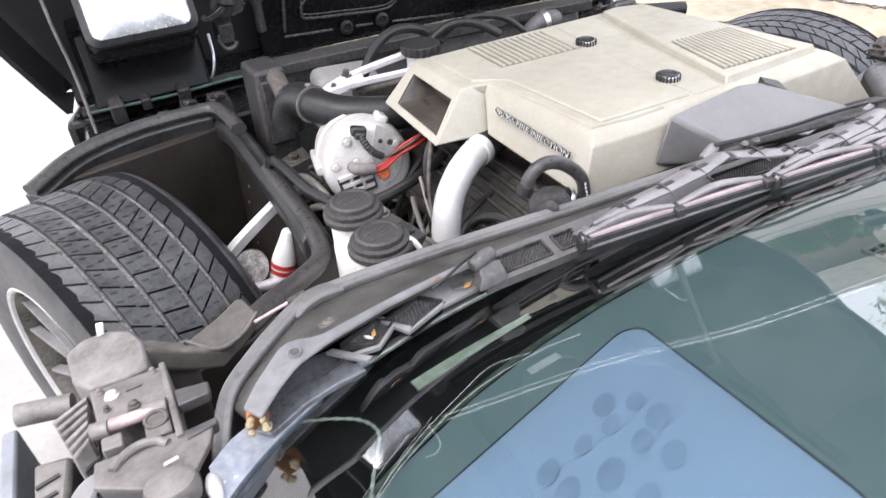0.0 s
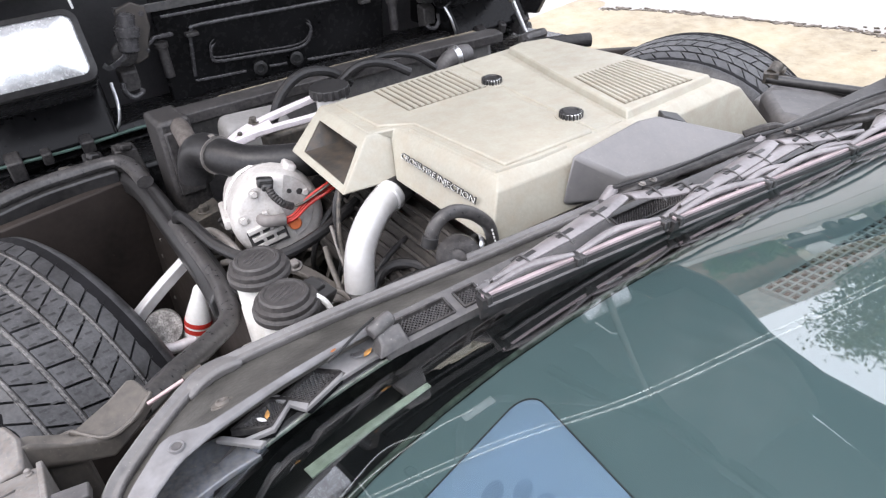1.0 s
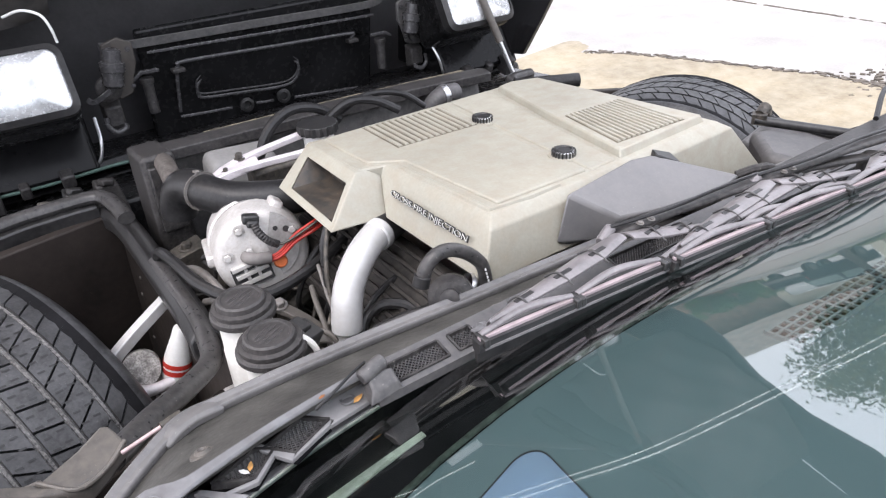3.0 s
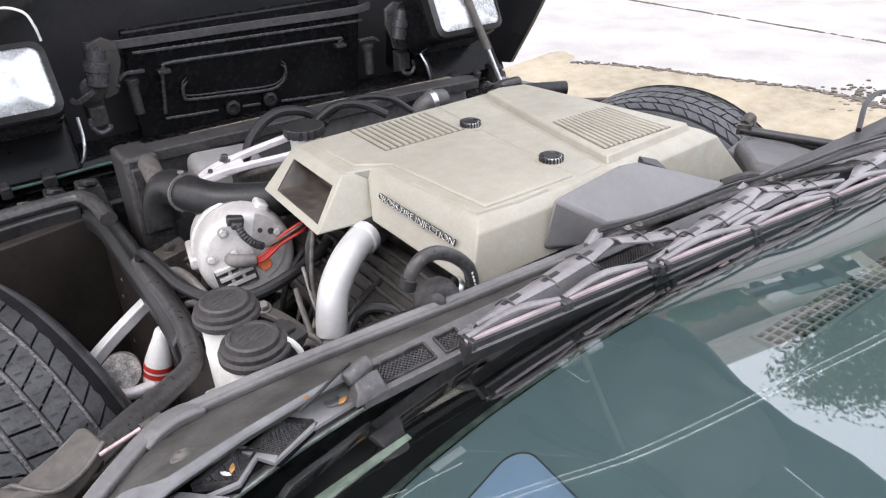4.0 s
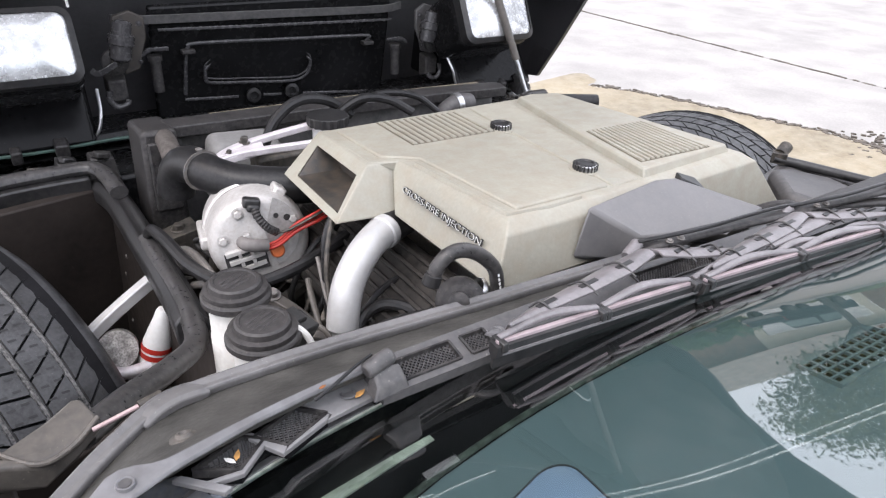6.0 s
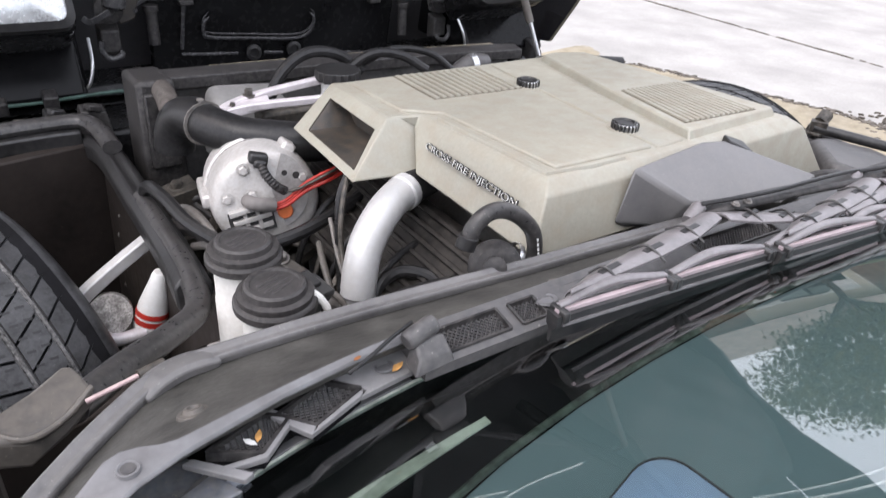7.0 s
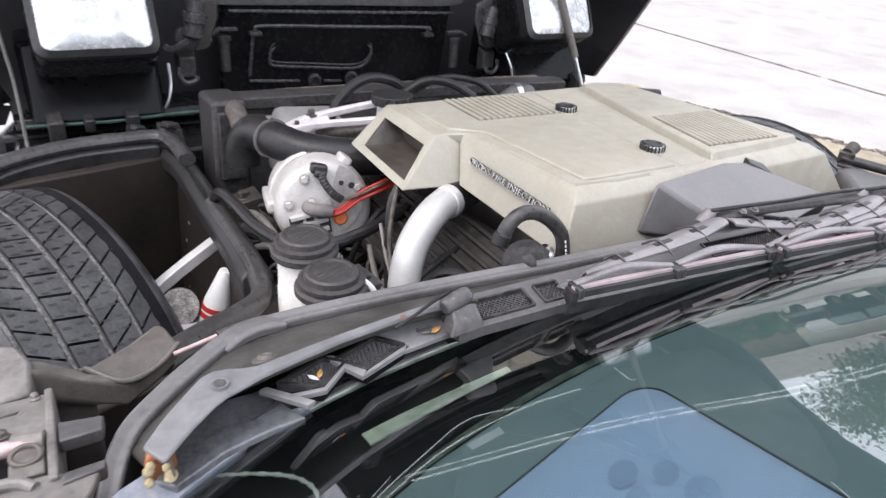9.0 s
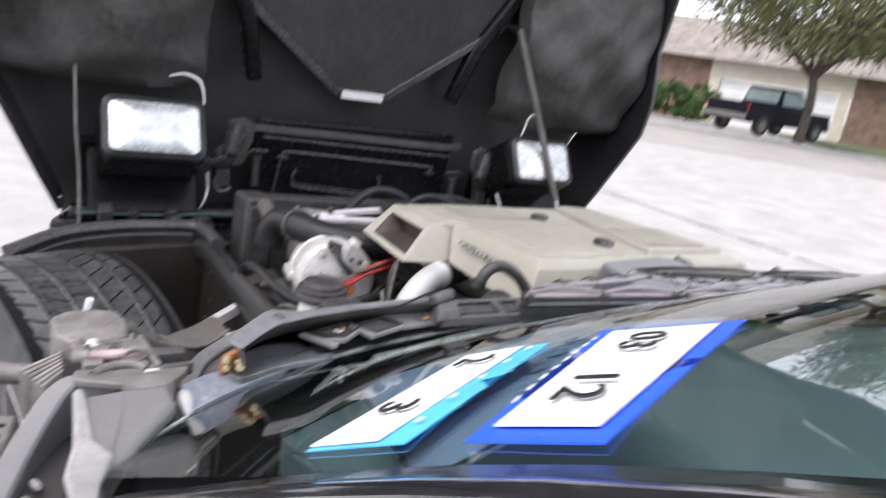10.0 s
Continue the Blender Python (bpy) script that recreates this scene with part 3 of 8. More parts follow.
# wheelhouse liners
for s in (-1, 1):
    for lo4, hi4 in (([(s * 0.476, 0.37, 0.16), (s * 0.86, 0.37, 0.16), (s * 0.86, 0.395, 0.16), (s * 0.476, 0.395, 0.16)], [(s * 0.476, 0.375, 0.60), (s * 0.84, 0.30, 0.60), (s * 0.84, 0.325, 0.60), (s * 0.476, 0.40, 0.60)]),
                     ([(s * 0.484, -0.22, 0.2), (s * 0.499, -0.22, 0.2), (s * 0.499, 0.365, 0.2), (s * 0.484, 0.365, 0.2)], [(s * 0.467, -0.24, 0.64), (s * 0.482, -0.24, 0.64), (s * 0.482, 0.37, 0.60), (s * 0.467, 0.37, 0.60)]),
                     ([(s * 0.50, -0.30, 0.2), (s * 0.86, -0.36, 0.2), (s * 0.86, -0.38, 0.2), (s * 0.50, -0.32, 0.2)], [(s * 0.50, -0.25, 0.62), (s * 0.80, -0.38, 0.66), (s * 0.80, -0.40, 0.66), (s * 0.50, -0.27, 0.62)])):
        if s > 0:
            hi4 = [(x, y, min(z, 0.55) if y > 0.29 and x > 0.52 else z) for x, y, z in hi4]
        bm = B()
        hexa(bm, lo4, hi4)
        part("wheelhouse_liner", bm, LINER, car, "brown dusty wheelhouse liner", 0.004)
    for k in range(7):
        bm = B()
        bolt(bm, (s * 0.4965 - s * 0.0021 * k, 0.30 - 0.03 * (k % 2), 0.26 + 0.05 * k), (s, 0, 0), 0.003, 0.002)
        part("clip", bm, BRACE, car)
    # inner fender rail and its weatherstrip
    run = [(s * 0.84, 0.285, 0.60), (s * 0.76, 0.35, 0.615), (s * 0.66, 0.388, 0.62), (s * 0.57, 0.395, 0.622), (s * 0.505, 0.395, 0.622)]
    if s > 0:
        run = run[-2:]
    bm = B()
    sweep(bm, spline(run, 6), [(-0.02, -0.03), (0.02, -0.03), (0.022, 0.0), (0.006, 0.004), (-0.02, 0.0)])
    part("fender_rail", bm, BLACKP, car, "", 0.003)
    bm = B()
    sweep(bm, spline([(x, y, z + 0.012) for x, y, z in run[:-1]] + [(s * 0.510, 0.392, 0.635), (s * 0.490, 0.375, 0.634), (s * 0.481, 0.335, 0.632), (s * 0.478, 0.27, 0.630)], 6), [(a, b * 0.8) for a, b in ring(0.015, 12)])
    part("weatherstrip", bm, SEAL, car)
    side = [(s * 0.49, 0.395, 0.605), (s * 0.478, 0.30, 0.612), (s * 0.478, 0.1, 0.62), (s * 0.482, -0.08, 0.635), (s * 0.492, -0.19, 0.655)]
    low = [(s * 0.492, -0.19, 0.655), (s * 0.505, -0.25, 0.662), (s * 0.545, -0.30, 0.678), (s * 0.59, -0.35, 0.70), (s * 0.635, -0.41, 0.725)]
    sec = [(-0.020, -0.03), (0.019, -0.03), (0.020, -0.004), (0.010, 0.008), (0.0, 0.003), (-0.010, 0.008), (-0.020, -0.004)]
    bm = B()
    sweep(bm, spline(side, 6), sec)
    part("fender_rail", bm, BLACKP, car, "", 0.003)
    if s > 0:
        bm = B()
        hexa(bm, [(0.638, -0.225, 0.60), (0.620, -0.45, 0.60), (0.49, -0.45, 0.56), (0.53, -0.225, 0.56)], [(0.638, -0.225, 0.657), (0.618, -0.45, 0.672), (0.49, -0.45, 0.640), (0.540, -0.235, 0.640)])
        part("inner_fender", bm, DUSTYG, car, "flat grey inner fender panel", 0.005)
        bm = B()
        tube(bm, [(0.640, -0.215, 0.660), (0.622, -0.30, 0.664), (0.612, -0.38, 0.670), (0.612, -0.47, 0.690)], 0.0055, 10, 5)
        part("fender_rail", bm, BLACKP, car)
        bm = B()
        box(bm, (0.632, -0.226, 0.668), (0.022, 0.014, 0.018), (0, 0, 20)), box(bm, (0.620, -0.236, 0.664), (0.012, 0.03, 0.006), (0, 0, 10))
        part("rail_bracket", bm, DARKM, car, "", 0.002)
        continue
    bm = B()
    sweep(bm, spline(side[2:] + low[1:], 6), [(a * 1.1, b) for a, b in ring(0.0118, 14)], up=(0, 0, 1))
    part("weatherstrip", bm, SEAL, car, "thick black rubber weatherstrip")

# cowl -----------------------------------------------------------------------
bm = B()
FLANGE = spline([(-0.700, -0.612, 0.748), (-0.690, -0.580, 0.760), (-0.672, -0.538, 0.770), (-0.642, -0.510, 0.775), (-0.611, -0.486, 0.777), (-0.585, -0.470, 0.778), (-0.55, -0.464, 0.778), (-0.46, -0.465, 0.778), (-0.36, -0.471, 0.778), (-0.26, -0.478, 0.778), (-0.1, -0.482, 0.778), (0.2, -0.484, 0.778), (0.5, -0.486, 0.778), (0.62, -0.52, 0.775)], 6)
rows = []
foot = [p for p in FLANGE[12:]]
for k in range(9):
    t = k / 8
    row = []
    for p in foot:
        far_side = min(1.0, max(0.0, (p.x + 0.47) / 0.03))
        b = Vector((min(0.635, max(-0.655, p.x * 1.02)), -0.563 + 0.006 * far_side - 0.03 * (abs(p.x) / 0.6) ** 6, 0.8310 - 0.008 * far_side - 0.35 * max(0.0, -0.618 - p.x)))
        a = p + Vector((0, -0.005, -0.005))
        row.append(bm.verts.new(a.lerp(b, t) + Vector((0, 0, -0.007 * math.sin(math.pi * t)))))
    rows.append(row)
for r0, r1 in zip(rows, rows[1:]):
    for i in range(len(r0) - 1):
        bm.faces.new((r0[i], r0[i + 1], r1[i + 1], r1[i]))
ext = bmesh.ops.extrude_face_region(bm, geom=bm.faces[:])
bmesh.ops.translate(bm, verts=[g for g in ext["geom"] if isinstance(g, bmesh.types.BMVert)], vec=(0, 0, -0.004))
cowl = part("cowl_panel", lower(bm), COWL, car, "stained dark cowl panel", 0, 60)
bm = B()
sweep(bm, FLANGE, [(-0.002, -0.035), (0.002, -0.035), (0.0035, -0.008), (0.0064, -0.0045), (0.0068, 0.0002), (0.0054, 0.0026), (0.0005, 0.0020), (-0.0045, 0.0046), (-0.0066, 0.003), (-0.0068, -0.002), (-0.0035, -0.008)])
fl = part("cowl_flange", lower(bm), CAPR, car, "worn rubber-capped cowl flange", 0.0008, 32)
bm = B()
sweep(bm, spline([(-0.600, -0.479, 0.7775), (-0.587, -0.4715, 0.7812), (-0.571, -0.4665, 0.7822), (-0.556, -0.465, 0.7812), (-0.546, -0.464, 0.778)], 6), [(-0.0105, -0.007), (0.0105, -0.007), (0.0102, -0.001), (0.006, 0.0012), (-0.006, 0.0006), (-0.0105, -0.002)], scales=[0.78 + 0.22 * math.sin(math.pi * i / 24) ** 0.5 for i in range(25)])
part("cap_fold", bm, CAPR, fl, "pale worn fold of the rubber cap", 0.001, 50)
for x, y, z in ((-0.579, -0.528, 0.7945), (-0.30, -0.522, 0.791), (0.05, -0.522, 0.783), (0.35, -0.522, 0.773)):
    bm = B()
    lathe(bm, [(0.0105, -0.002), (0.0095, 0.0008), (0.0062, 0.0012), (0.0052, 0.0034), (0.0034, 0.0036), (0.0026, 0.0018), (0, 0.0016)], Matrix.Translation((x, y, z)) @ pose(0, 0, 0, -24, 0, 0), 16)
    part("bolt", bm, BRACE, cowl, "", 0, 40)
# flat rail with a wider end plate
UP = [(-0.668, -0.613), (-0.655, -0.5985), (-0.628, -0.577), (-0.615, -0.5785), (-0.604, -0.583), (-0.592, -0.581), (-0.56, -0.575), (-0.528, -0.570), (-0.49, -0.5655), (-0.452, -0.562)]
DN = [(-0.452, -0.568), (-0.50, -0.572), (-0.546, -0.5785), (-0.597, -0.5905), (-0.622, -0.600), (-0.643, -0.613), (-0.660, -0.627)]


def rail_z(x):
    return 0.8335 - 0.22 * max(0.0, -0.628 - x)


bm = B()


def along(poly, n=28):
    """Points at even steps along an outline."""
    p = [Vector((x, y)) for x, y in poly]
    d = [0.0]
    for u, v in zip(p, p[1:]):
        d.append(d[-1] + (v - u).length)
    out = []
    for k in range(n + 1):
        q = d[-1] * k / n
        i = max(j for j in range(len(p) - 1) if d[j] <= q + 1e-9)
        out.append(p[i].lerp(p[i + 1], (q - d[i]) / (d[i + 1] - d[i])))
    return out


ra, rb = along(UP), along(DN[::-1])
for q0, q1, r0, r1 in zip(ra, ra[1:], rb, rb[1:]):
    quad = [(q0, 0.0015), (q1, 0.0015), (r1, -0.001), (r0, -0.001)]
    bm.faces.new([bm.verts.new((q.x, q.y, rail_z(q.x) + h)) for q, h in quad][::-1])
bmesh.ops.remove_doubles(bm, verts=bm.verts[:], dist=0.00001)
ext = bmesh.ops.extrude_face_region(bm, geom=bm.faces[:])
bmesh.ops.translate(bm, verts=[g for g in ext["geom"] if isinstance(g, bmesh.types.BMVert)], vec=(0, 0, -0.003))
bmesh.ops.recalc_face_normals(bm, faces=bm.faces[:])
rl = part("cowl_rail", bm, RIDGE, car, "faded grey cowl rail with a screw hole", 0.0015, 30)
bm = B()
lathe(bm, [(0.0056, -0.001), (0.0052, 0.0010), (0.0044, 0.0011), (0.0037, 0.0004), (0, 0.0003)], pose(-0.6225, -0.5895, 0.8340), 20)
hole = part("screw_ring", bm, RIDGE, rl)
bm = B()
lathe(bm, [(0, 0), (0.0034, 0), (0.0034, 0.0005), (0, 0.0005)], pose(-0.6225, -0.5895, 0.8343), 14)
part("screw_hole", bm, GREYP, hole)
# dark tray below the rail, down to the glass
bm = B()
xs = [i * 0.05 - 0.7 for i in range(29)]
a = [bm.verts.new((x, ye(x) + 0.003, gz(x, ye(x)) + drop(x) - 0.007)) for x in xs]
b = [bm.verts.new((x * 0.97, max(-0.572 - 0.03 * (abs(x) / 0.6) ** 6, ye(x) + 0.02), 0.812 - 0.016 * min(1.0, max(0.0, (abs(x) - 0.46) / 0.05)) - 0.12 * max(0.0, abs(x) - 0.60))) for x in xs]
for i in range(28):
    bm.faces.new((a[i], a[i + 1], b[i + 1], b[i]))
ext = bmesh.ops.extrude_face_region(bm, geom=bm.faces[:])
bmesh.ops.translate(bm, verts=[g for g in ext["geom"] if isinstance(g, bmesh.types.BMVert)], vec=(0, 0, -0.02))
part("cowl_top", lower(bm), BLACKD, car, "dusty black plastic cowl top")
bm = B()
slots = [(-0.444, -0.394), (-0.384, -0.363), (-0.2, -0.1), (0.1, 0.2)]


def plate_z(y):
    return 0.8205 + 0.2 * (y + 0.584)


def slab(bm, x0, x1, y0, y1):
    hexa(bm, [(x0, y0, 0.812), (x1, y0, 0.812), (x1, y1, 0.812), (x0, y1, 0.812)], [(x0, y0, plate_z(y0)), (x1, y0, plate_z(y0)), (x1, y1, plate_z(y1)), (x0, y1, plate_z(y1))])


xs = [-0.462 + 0.046 * i for i in range(22)]
for x0, x1 in zip(xs, xs[1:]):
    slab(bm, x0, x1, -0.586, -0.5805)
    slab(bm, x0, x1, -0.562, -0.555)
ends = [-0.462] + [v for s_ in slots for v in s_] + [0.55]
for x0, x1 in zip(ends[::2], ends[1::2]):
    slab(bm, x0, x1, -0.5805, -0.562)
part("vent_plate", lower(bm), GREYP, car, "faded plastic plate holding the vents", 0, 30)


# vent grilles behind the rail
def vent(quad, z, ribs=()):
    """A grille between four corners, with a fine wire mesh sunk in a thin frame."""
    q = [Vector((x, y, z + 0.2 * (y + 0.59))) for x, y in quad]
    c = sum(q, Vector()) / 4
    v = thing("vent_grille", c - Vector((0, 0, 0.008)), "narrow dark mesh air intake grille in the cowl", "grille", "cowl vents")

    def at(s, t, dz=0.0):
        return q[0].lerp(q[1], s).lerp(q[3].lerp(q[2], s), t) + Vector((0, 0, dz))

    # solid near-black backing paints the dark behind the mesh
    bm = B()
    hexa(bm, [p - Vector((0, 0, 0.012)) for p in q[::-1]], [p - Vector((0, 0, 0.004)) for p in q[::-1]])
    part("backing", lower(bm), RECESS, v, "", 0, 0)
    bm = B()
    for p0, p1 in zip(q, q[1:] + q[:1]):
        sweep(bm, [p0, p1], [(-0.0013, -0.005), (0.0013, -0.005), (0.0010, 0.0008), (-0.0010, 0.0008)])
    part("frame", lower(bm), BLACKD, v, "", 0, 0)
    bm = B()
    L, W = (q[1] - q[0]).length, (q[3] - q[0]).length
    n = int((L + W) / 0.0034)
    for i in range(1, n):
        for sg in (0, 1):
            u0 = i / n * (L + W)
            p0 = (min(u0, L) / L, max(0, u0 - L) / W)
            p1 = (max(0, u0 - W) / L, min(u0, W) / W)
            if sg:
                p0, p1 = (1 - p0[0], p0[1]), (1 - p1[0], p1[1])
            sweep(bm, [at(*p0, -0.002 - 0.0004 * sg), at(*p1, -0.002 - 0.0004 * sg)], [(-0.00045, -0.0004), (0.00045, -0.0004), (0.0, 0.0004)], False)
    part("mesh", lower(bm), GREYP, v, "", 0, 0)
    return v


for quad in (((-0.586, -0.576), (-0.553, -0.566), (-0.541, -0.574), (-0.561, -0.588)), ((-0.546, -0.570), (-0.514, -0.560), (-0.497, -0.573), (-0.530, -0.5845))):
    vent(quad, 0.8090)
for x0, x1 in slots:
    vent(((x0, -0.5625), (x1, -0.5625), (x1, -0.580), (x0, -0.580)), 0.8200)
# flat grey plate of the tray round the two grilles
for nm, outline in (("tray_plate", [(-0.512, -0.558), (-0.460, -0.556), (-0.460, -0.5745), (-0.500, -0.5785), (-0.4945, -0.5755)]),
                    ("tray_rib", [(-0.5530, -0.5650), (-0.5465, -0.5660), (-0.5300, -0.5850), (-0.5345, -0.5895)]),
                    ("tray_rib", [(-0.5290, -0.5850), (-0.4960, -0.5735), (-0.4985, -0.5775), (-0.5345, -0.5890)]),
                    ("tray_rib", [(-0.5830, -0.5865), (-0.5610, -0.5885), (-0.5410, -0.5745), (-0.5405, -0.5775), (-0.5600, -0.5915), (-0.5830, -0.5895)]),
                    ("tray_rib", [(-0.5985, -0.5775), (-0.5930, -0.5765), (-0.5690, -0.5965), (-0.5745, -0.5985)])):
    bm = B()
    hexa(bm, [(x, y, 0.8095 + 0.2 * (y + 0.59) - 0.004) for x, y in outline[::-1]], [(x, y, 0.8095 + 0.2 * (y + 0.59)) for x, y in outline[::-1]])
    part(nm, lower(bm), TRAYG, car, "faded grey plastic cowl tray", 0.0006, 30)
bm = B()
lip = [-0.640 + 0.012 * k for k in range(16)]
sweep(bm, [Vector((x, ye(x) + 0.0045, gz(x, ye(x)) + 0.0005)) for x in lip], [(-0.0032, -0.003), (0.0032, -0.003), (0.0030, 0.001), (-0.0030, 0.0)])
part("tray_lip", bm, TRAYG, car, "pale lip of the tray along the glass", 0.0005)
bm = B()
lathe(bm, [(0.0062, 0), (0.006, 0.0012), (0.0045, 0.0012), (0.004, 0.0004), (0, 0.0008)], Matrix.Translation((-0.478, -0.566, 0.8145)) @ pose(0, 0, 0, -11, 0, 0), 18)
part("screw_boss", bm, RIDGE, car, "", 0, 40)
bm = B()
tube(bm, [(-0.508, -0.579, 0.8325), (-0.494, -0.5765, 0.8360), (-0.477, -0.571, 0.8395), (-0.460, -0.565, 0.8405)], 0.0012, 8, 5)
alone("washer_wire", bm, RUBBER, "thin black wire running along the cowl rail", "wire")
bm = B()
lathe(bm, [(0.0085, 0), (0.008, 0.0018), (0.0055, 0.0018), (0.005, 0.0006), (0, 0.0016)], Matrix.Translation((-0.356, -0.569, 0.8235)) @ pose(0, 0, 0, -11, 0, 0), 18)
part("screw_boss", bm, RIDGE, car, "", 0, 40)
# joint piece of the cowl beside the vents
bm = B()
hexa(bm, [(-0.470, -0.588, 0.818), (-0.440, -0.586, 0.818), (-0.440, -0.572, 0.818), (-0.468, -0.572, 0.818)], [(-0.464, -0.584, 0.827), (-0.444, -0.584, 0.827), (-0.443, -0.574, 0.833), (-0.464, -0.573, 0.837)])
lathe(bm, [(0, -0.012), (0.0055, -0.012), (0.0062, -0.008), (0.0062, 0.008), (0.0055, 0.011), (0, 0.011)], pose(-0.457, -0.571, 0.8365, 0, 80, 10), 14)
alone("cowl_clip", bm, GREYP, "faded grey plastic clip on the cowl", "clip", bevel=0.0015)

# windshield -----------------------------------------------------------------
shield = thing("windshield", (0, -0.95, 0.81), "raked greenish tinted windshield with wiper scratches", "windshield")
bm = B()
grid = []
N, M = 44, 18
for j in range(M + 1):
    row = []
    for i in range(N + 1):
        u = -1 + 2 * i / N
        t = j / M
        half = 0.762 * (1 - t) + 0.60 * t
        x = half * u
        xe = x * 0.762 / half
        y = ye(xe) - (0.66 + ye(xe) - yb(xe)) * t
        z = gz(x, y)
        row.append(bm.verts.new((x, y, z)))
    grid.append(row)
for r0, r1 in zip(grid, grid[1:]):
    for i in range(N):
        bm.faces.new((r0[i], r0[i + 1], r1[i + 1], r1[i]))
pane = part("pane", bm, GLASS, shield, "greenish tinted glass", 0, 180)
pane.visible_shadow = False
bm = B()
sweep(bm, [Vector((x, ye(x) + 0.0005, gz(x, ye(x)) - 0.0005)) for x in [i * 0.02 - 0.74 for i in range(75)]], [(-0.0008, -0.002), (0.0008, -0.002), (0.0008, 0.0008), (-0.0008, 0.0010)])
part("glass_edge", bm, mat("green_glass_edge", (0.45, 0.48, 0.43), 0.4, 0, 0.4, 60, 160, 0.05), shield, "ground greenish edge of the glass", 0, 0)


def on_glass(x, y, lift=0.0):
    return Vector((x, y, gz(x, y) + lift))


# A-pillars, header and door tops
for s in (-1, 1):
    bm = B()
    path = spline([(s * 0.770, -0.765, 0.800), (s * 0.768, -0.80, 0.822), (s * 0.755, -0.86, 0.862), (s * 0.70, -1.02, 0.965), (s * 0.655, -1.22, 1.065), (s * 0.62, -1.38, 1.125)], 6)
    sweep(bm, path, [(-0.022, -0.016), (0.022, -0.016), (0.024, 0.004), (0.008, 0.014), (-0.012, 0.012), (-0.024, 0.004)], scales=[0.5 + min(0.5, 0.05 * i) for i in range(len(path))])
    part("windshield_pillar", bm, PAINTB, car, "glossy black windshield pillar", 0.003)
bm = B()
sweep(bm, spline([(-0.62, -1.385, 1.125), (-0.3, -1.33, 1.135), (0, -1.31, 1.14), (0.3, -1.33, 1.135), (0.62, -1.385, 1.125)], 6), [(-0.02, -0.02), (0.03, -0.02), (0.03, 0.015), (-0.02, 0.02)])
part("windshield_header", bm, PAINTB, car, "", 0.004)
bm = B()
hexa(bm, [(-0.62, -2.4, 0.5), (0.62, -2.4, 0.5), (0.62, -2.42, 0.5), (-0.62, -2.42, 0.5)], [(-0.62, -2.38, 1.13), (0.62, -2.38, 1.13), (0.62, -2.4, 1.13), (-0.62, -2.4, 1.13)])
part("rear_bulkhead", bm, FABRIC, car)

# pale colour paints the sky highlight on the curled trim end
TRIMEND = mat("trim_end_highlight", (0.40, 0.39, 0.395), 0.35, 0, 0.12, 40, 160, 0.08, (0.36, 0.34, 0.33), 0.3)
# the bluish base colour paints the sky reflected in the glossy trim
GLOSS = mat("sky_tinted_trim", (0.18, 0.205, 0.25), 0.33, 0.1, 0.2, 20, 90, 0.04, (0.45, 0.44, 0.42), 0.4, coat=0.15)
for s in (-1, 1):
    bm = B()
    lo_, hi_ = [], []
    for k in range(15):
        x = 0.700 - 0.0094 * k
        w_ = 0.030 * min(1.0, max(0.02, (x - 0.566) / 0.115)) ** 0.9
        z_ = gz(s * x, ye(x)) + 0.0028
        lo_.append((s * x, ye(x) - 0.001, z_))
        hi_.append((s * x, ye(x) + w_, z_ + 0.001 + 0.15 * w_))
    va = [bm.verts.new(p) for p in lo_]
    vb = [bm.verts.new(p) for p in hi_]
    for k in range(14):
        bm.faces.new((va[k], va[k + 1], vb[k + 1], vb[k]))
    ext = bmesh.ops.extrude_face_region(bm, geom=bm.faces[:])
    bmesh.ops.translate(bm, verts=[g for g in ext["geom"] if isinstance(g, bmesh.types.BMVert)], vec=(0, 0, -0.006))
    part("pillar_trim", bm, GLOSS, car, "glossy trim at the foot of the pillar, reflected sky put into its bluish colour", 0, 30)

    bm = B()
    path = [Vector((s * 0.7005, ye(0.7005) + 0.030 * t, gz(s * 0.70, ye(0.70)) + 0.0005 + 0.006 * math.sin(math.pi * t) ** 0.6)) for t in [k / 8 for k in range(9)]]
    sweep(bm, path, ring(0.0055, 10, 0.75), scales=[0.45 + 0.55 * math.sin(math.pi * k / 8) for k in range(9)])
    part("trim_end", bm, TRIMEND, car, "rounded end of the pillar trim, its sky highlight put into the pale colour", 0, 60)

# dash -----------------------------------------------------------------------
dash = thing("dashboard", (0, -0.9, 0.6), "blue-grey padded dashboard top under the windshield", "dashboard")
bm = B()
rows = []
for k in range(8):
    t = k / 7
    rows.append([bm.verts.new((x * (1 - 0.12 * t), -0.634 - 0.10 * (abs(x) / 0.66) ** 4 - 0.44 * t, 0.812 + 0.055 * t - 0.03 * max(0, t - 0.75))) for x in [i * 0.066 - 0.66 for i in range(21)]])
for r0, r1 in zip(rows, rows[1:]):
    for i in range(20):
        bm.faces.new((r0[i], r0[i + 1], r1[i + 1], r1[i]))
ext = bmesh.ops.extrude_face_region(bm, geom=bm.faces[:])
bmesh.ops.translate(bm, verts=[g for g in ext["geom"] if isinstance(g, bmesh.types.BMVert)], vec=(0, 0, -0.05))
part("pad", lower(bm), DASH, dash)
bm = B()
tube(bm, [(x, -0.632 - 0.10 * (abs(x) / 0.66) ** 4, 0.814) for x in [i * 0.055 - 0.66 for i in range(25)]], 0.0022, 8, 3)
part("piping", lower(bm), mat("worn_piping", (0.07, 0.085, 0.07), 0.8, 0, 0.5, 80, 300, 0.4), dash, "worn beaded edge piping")
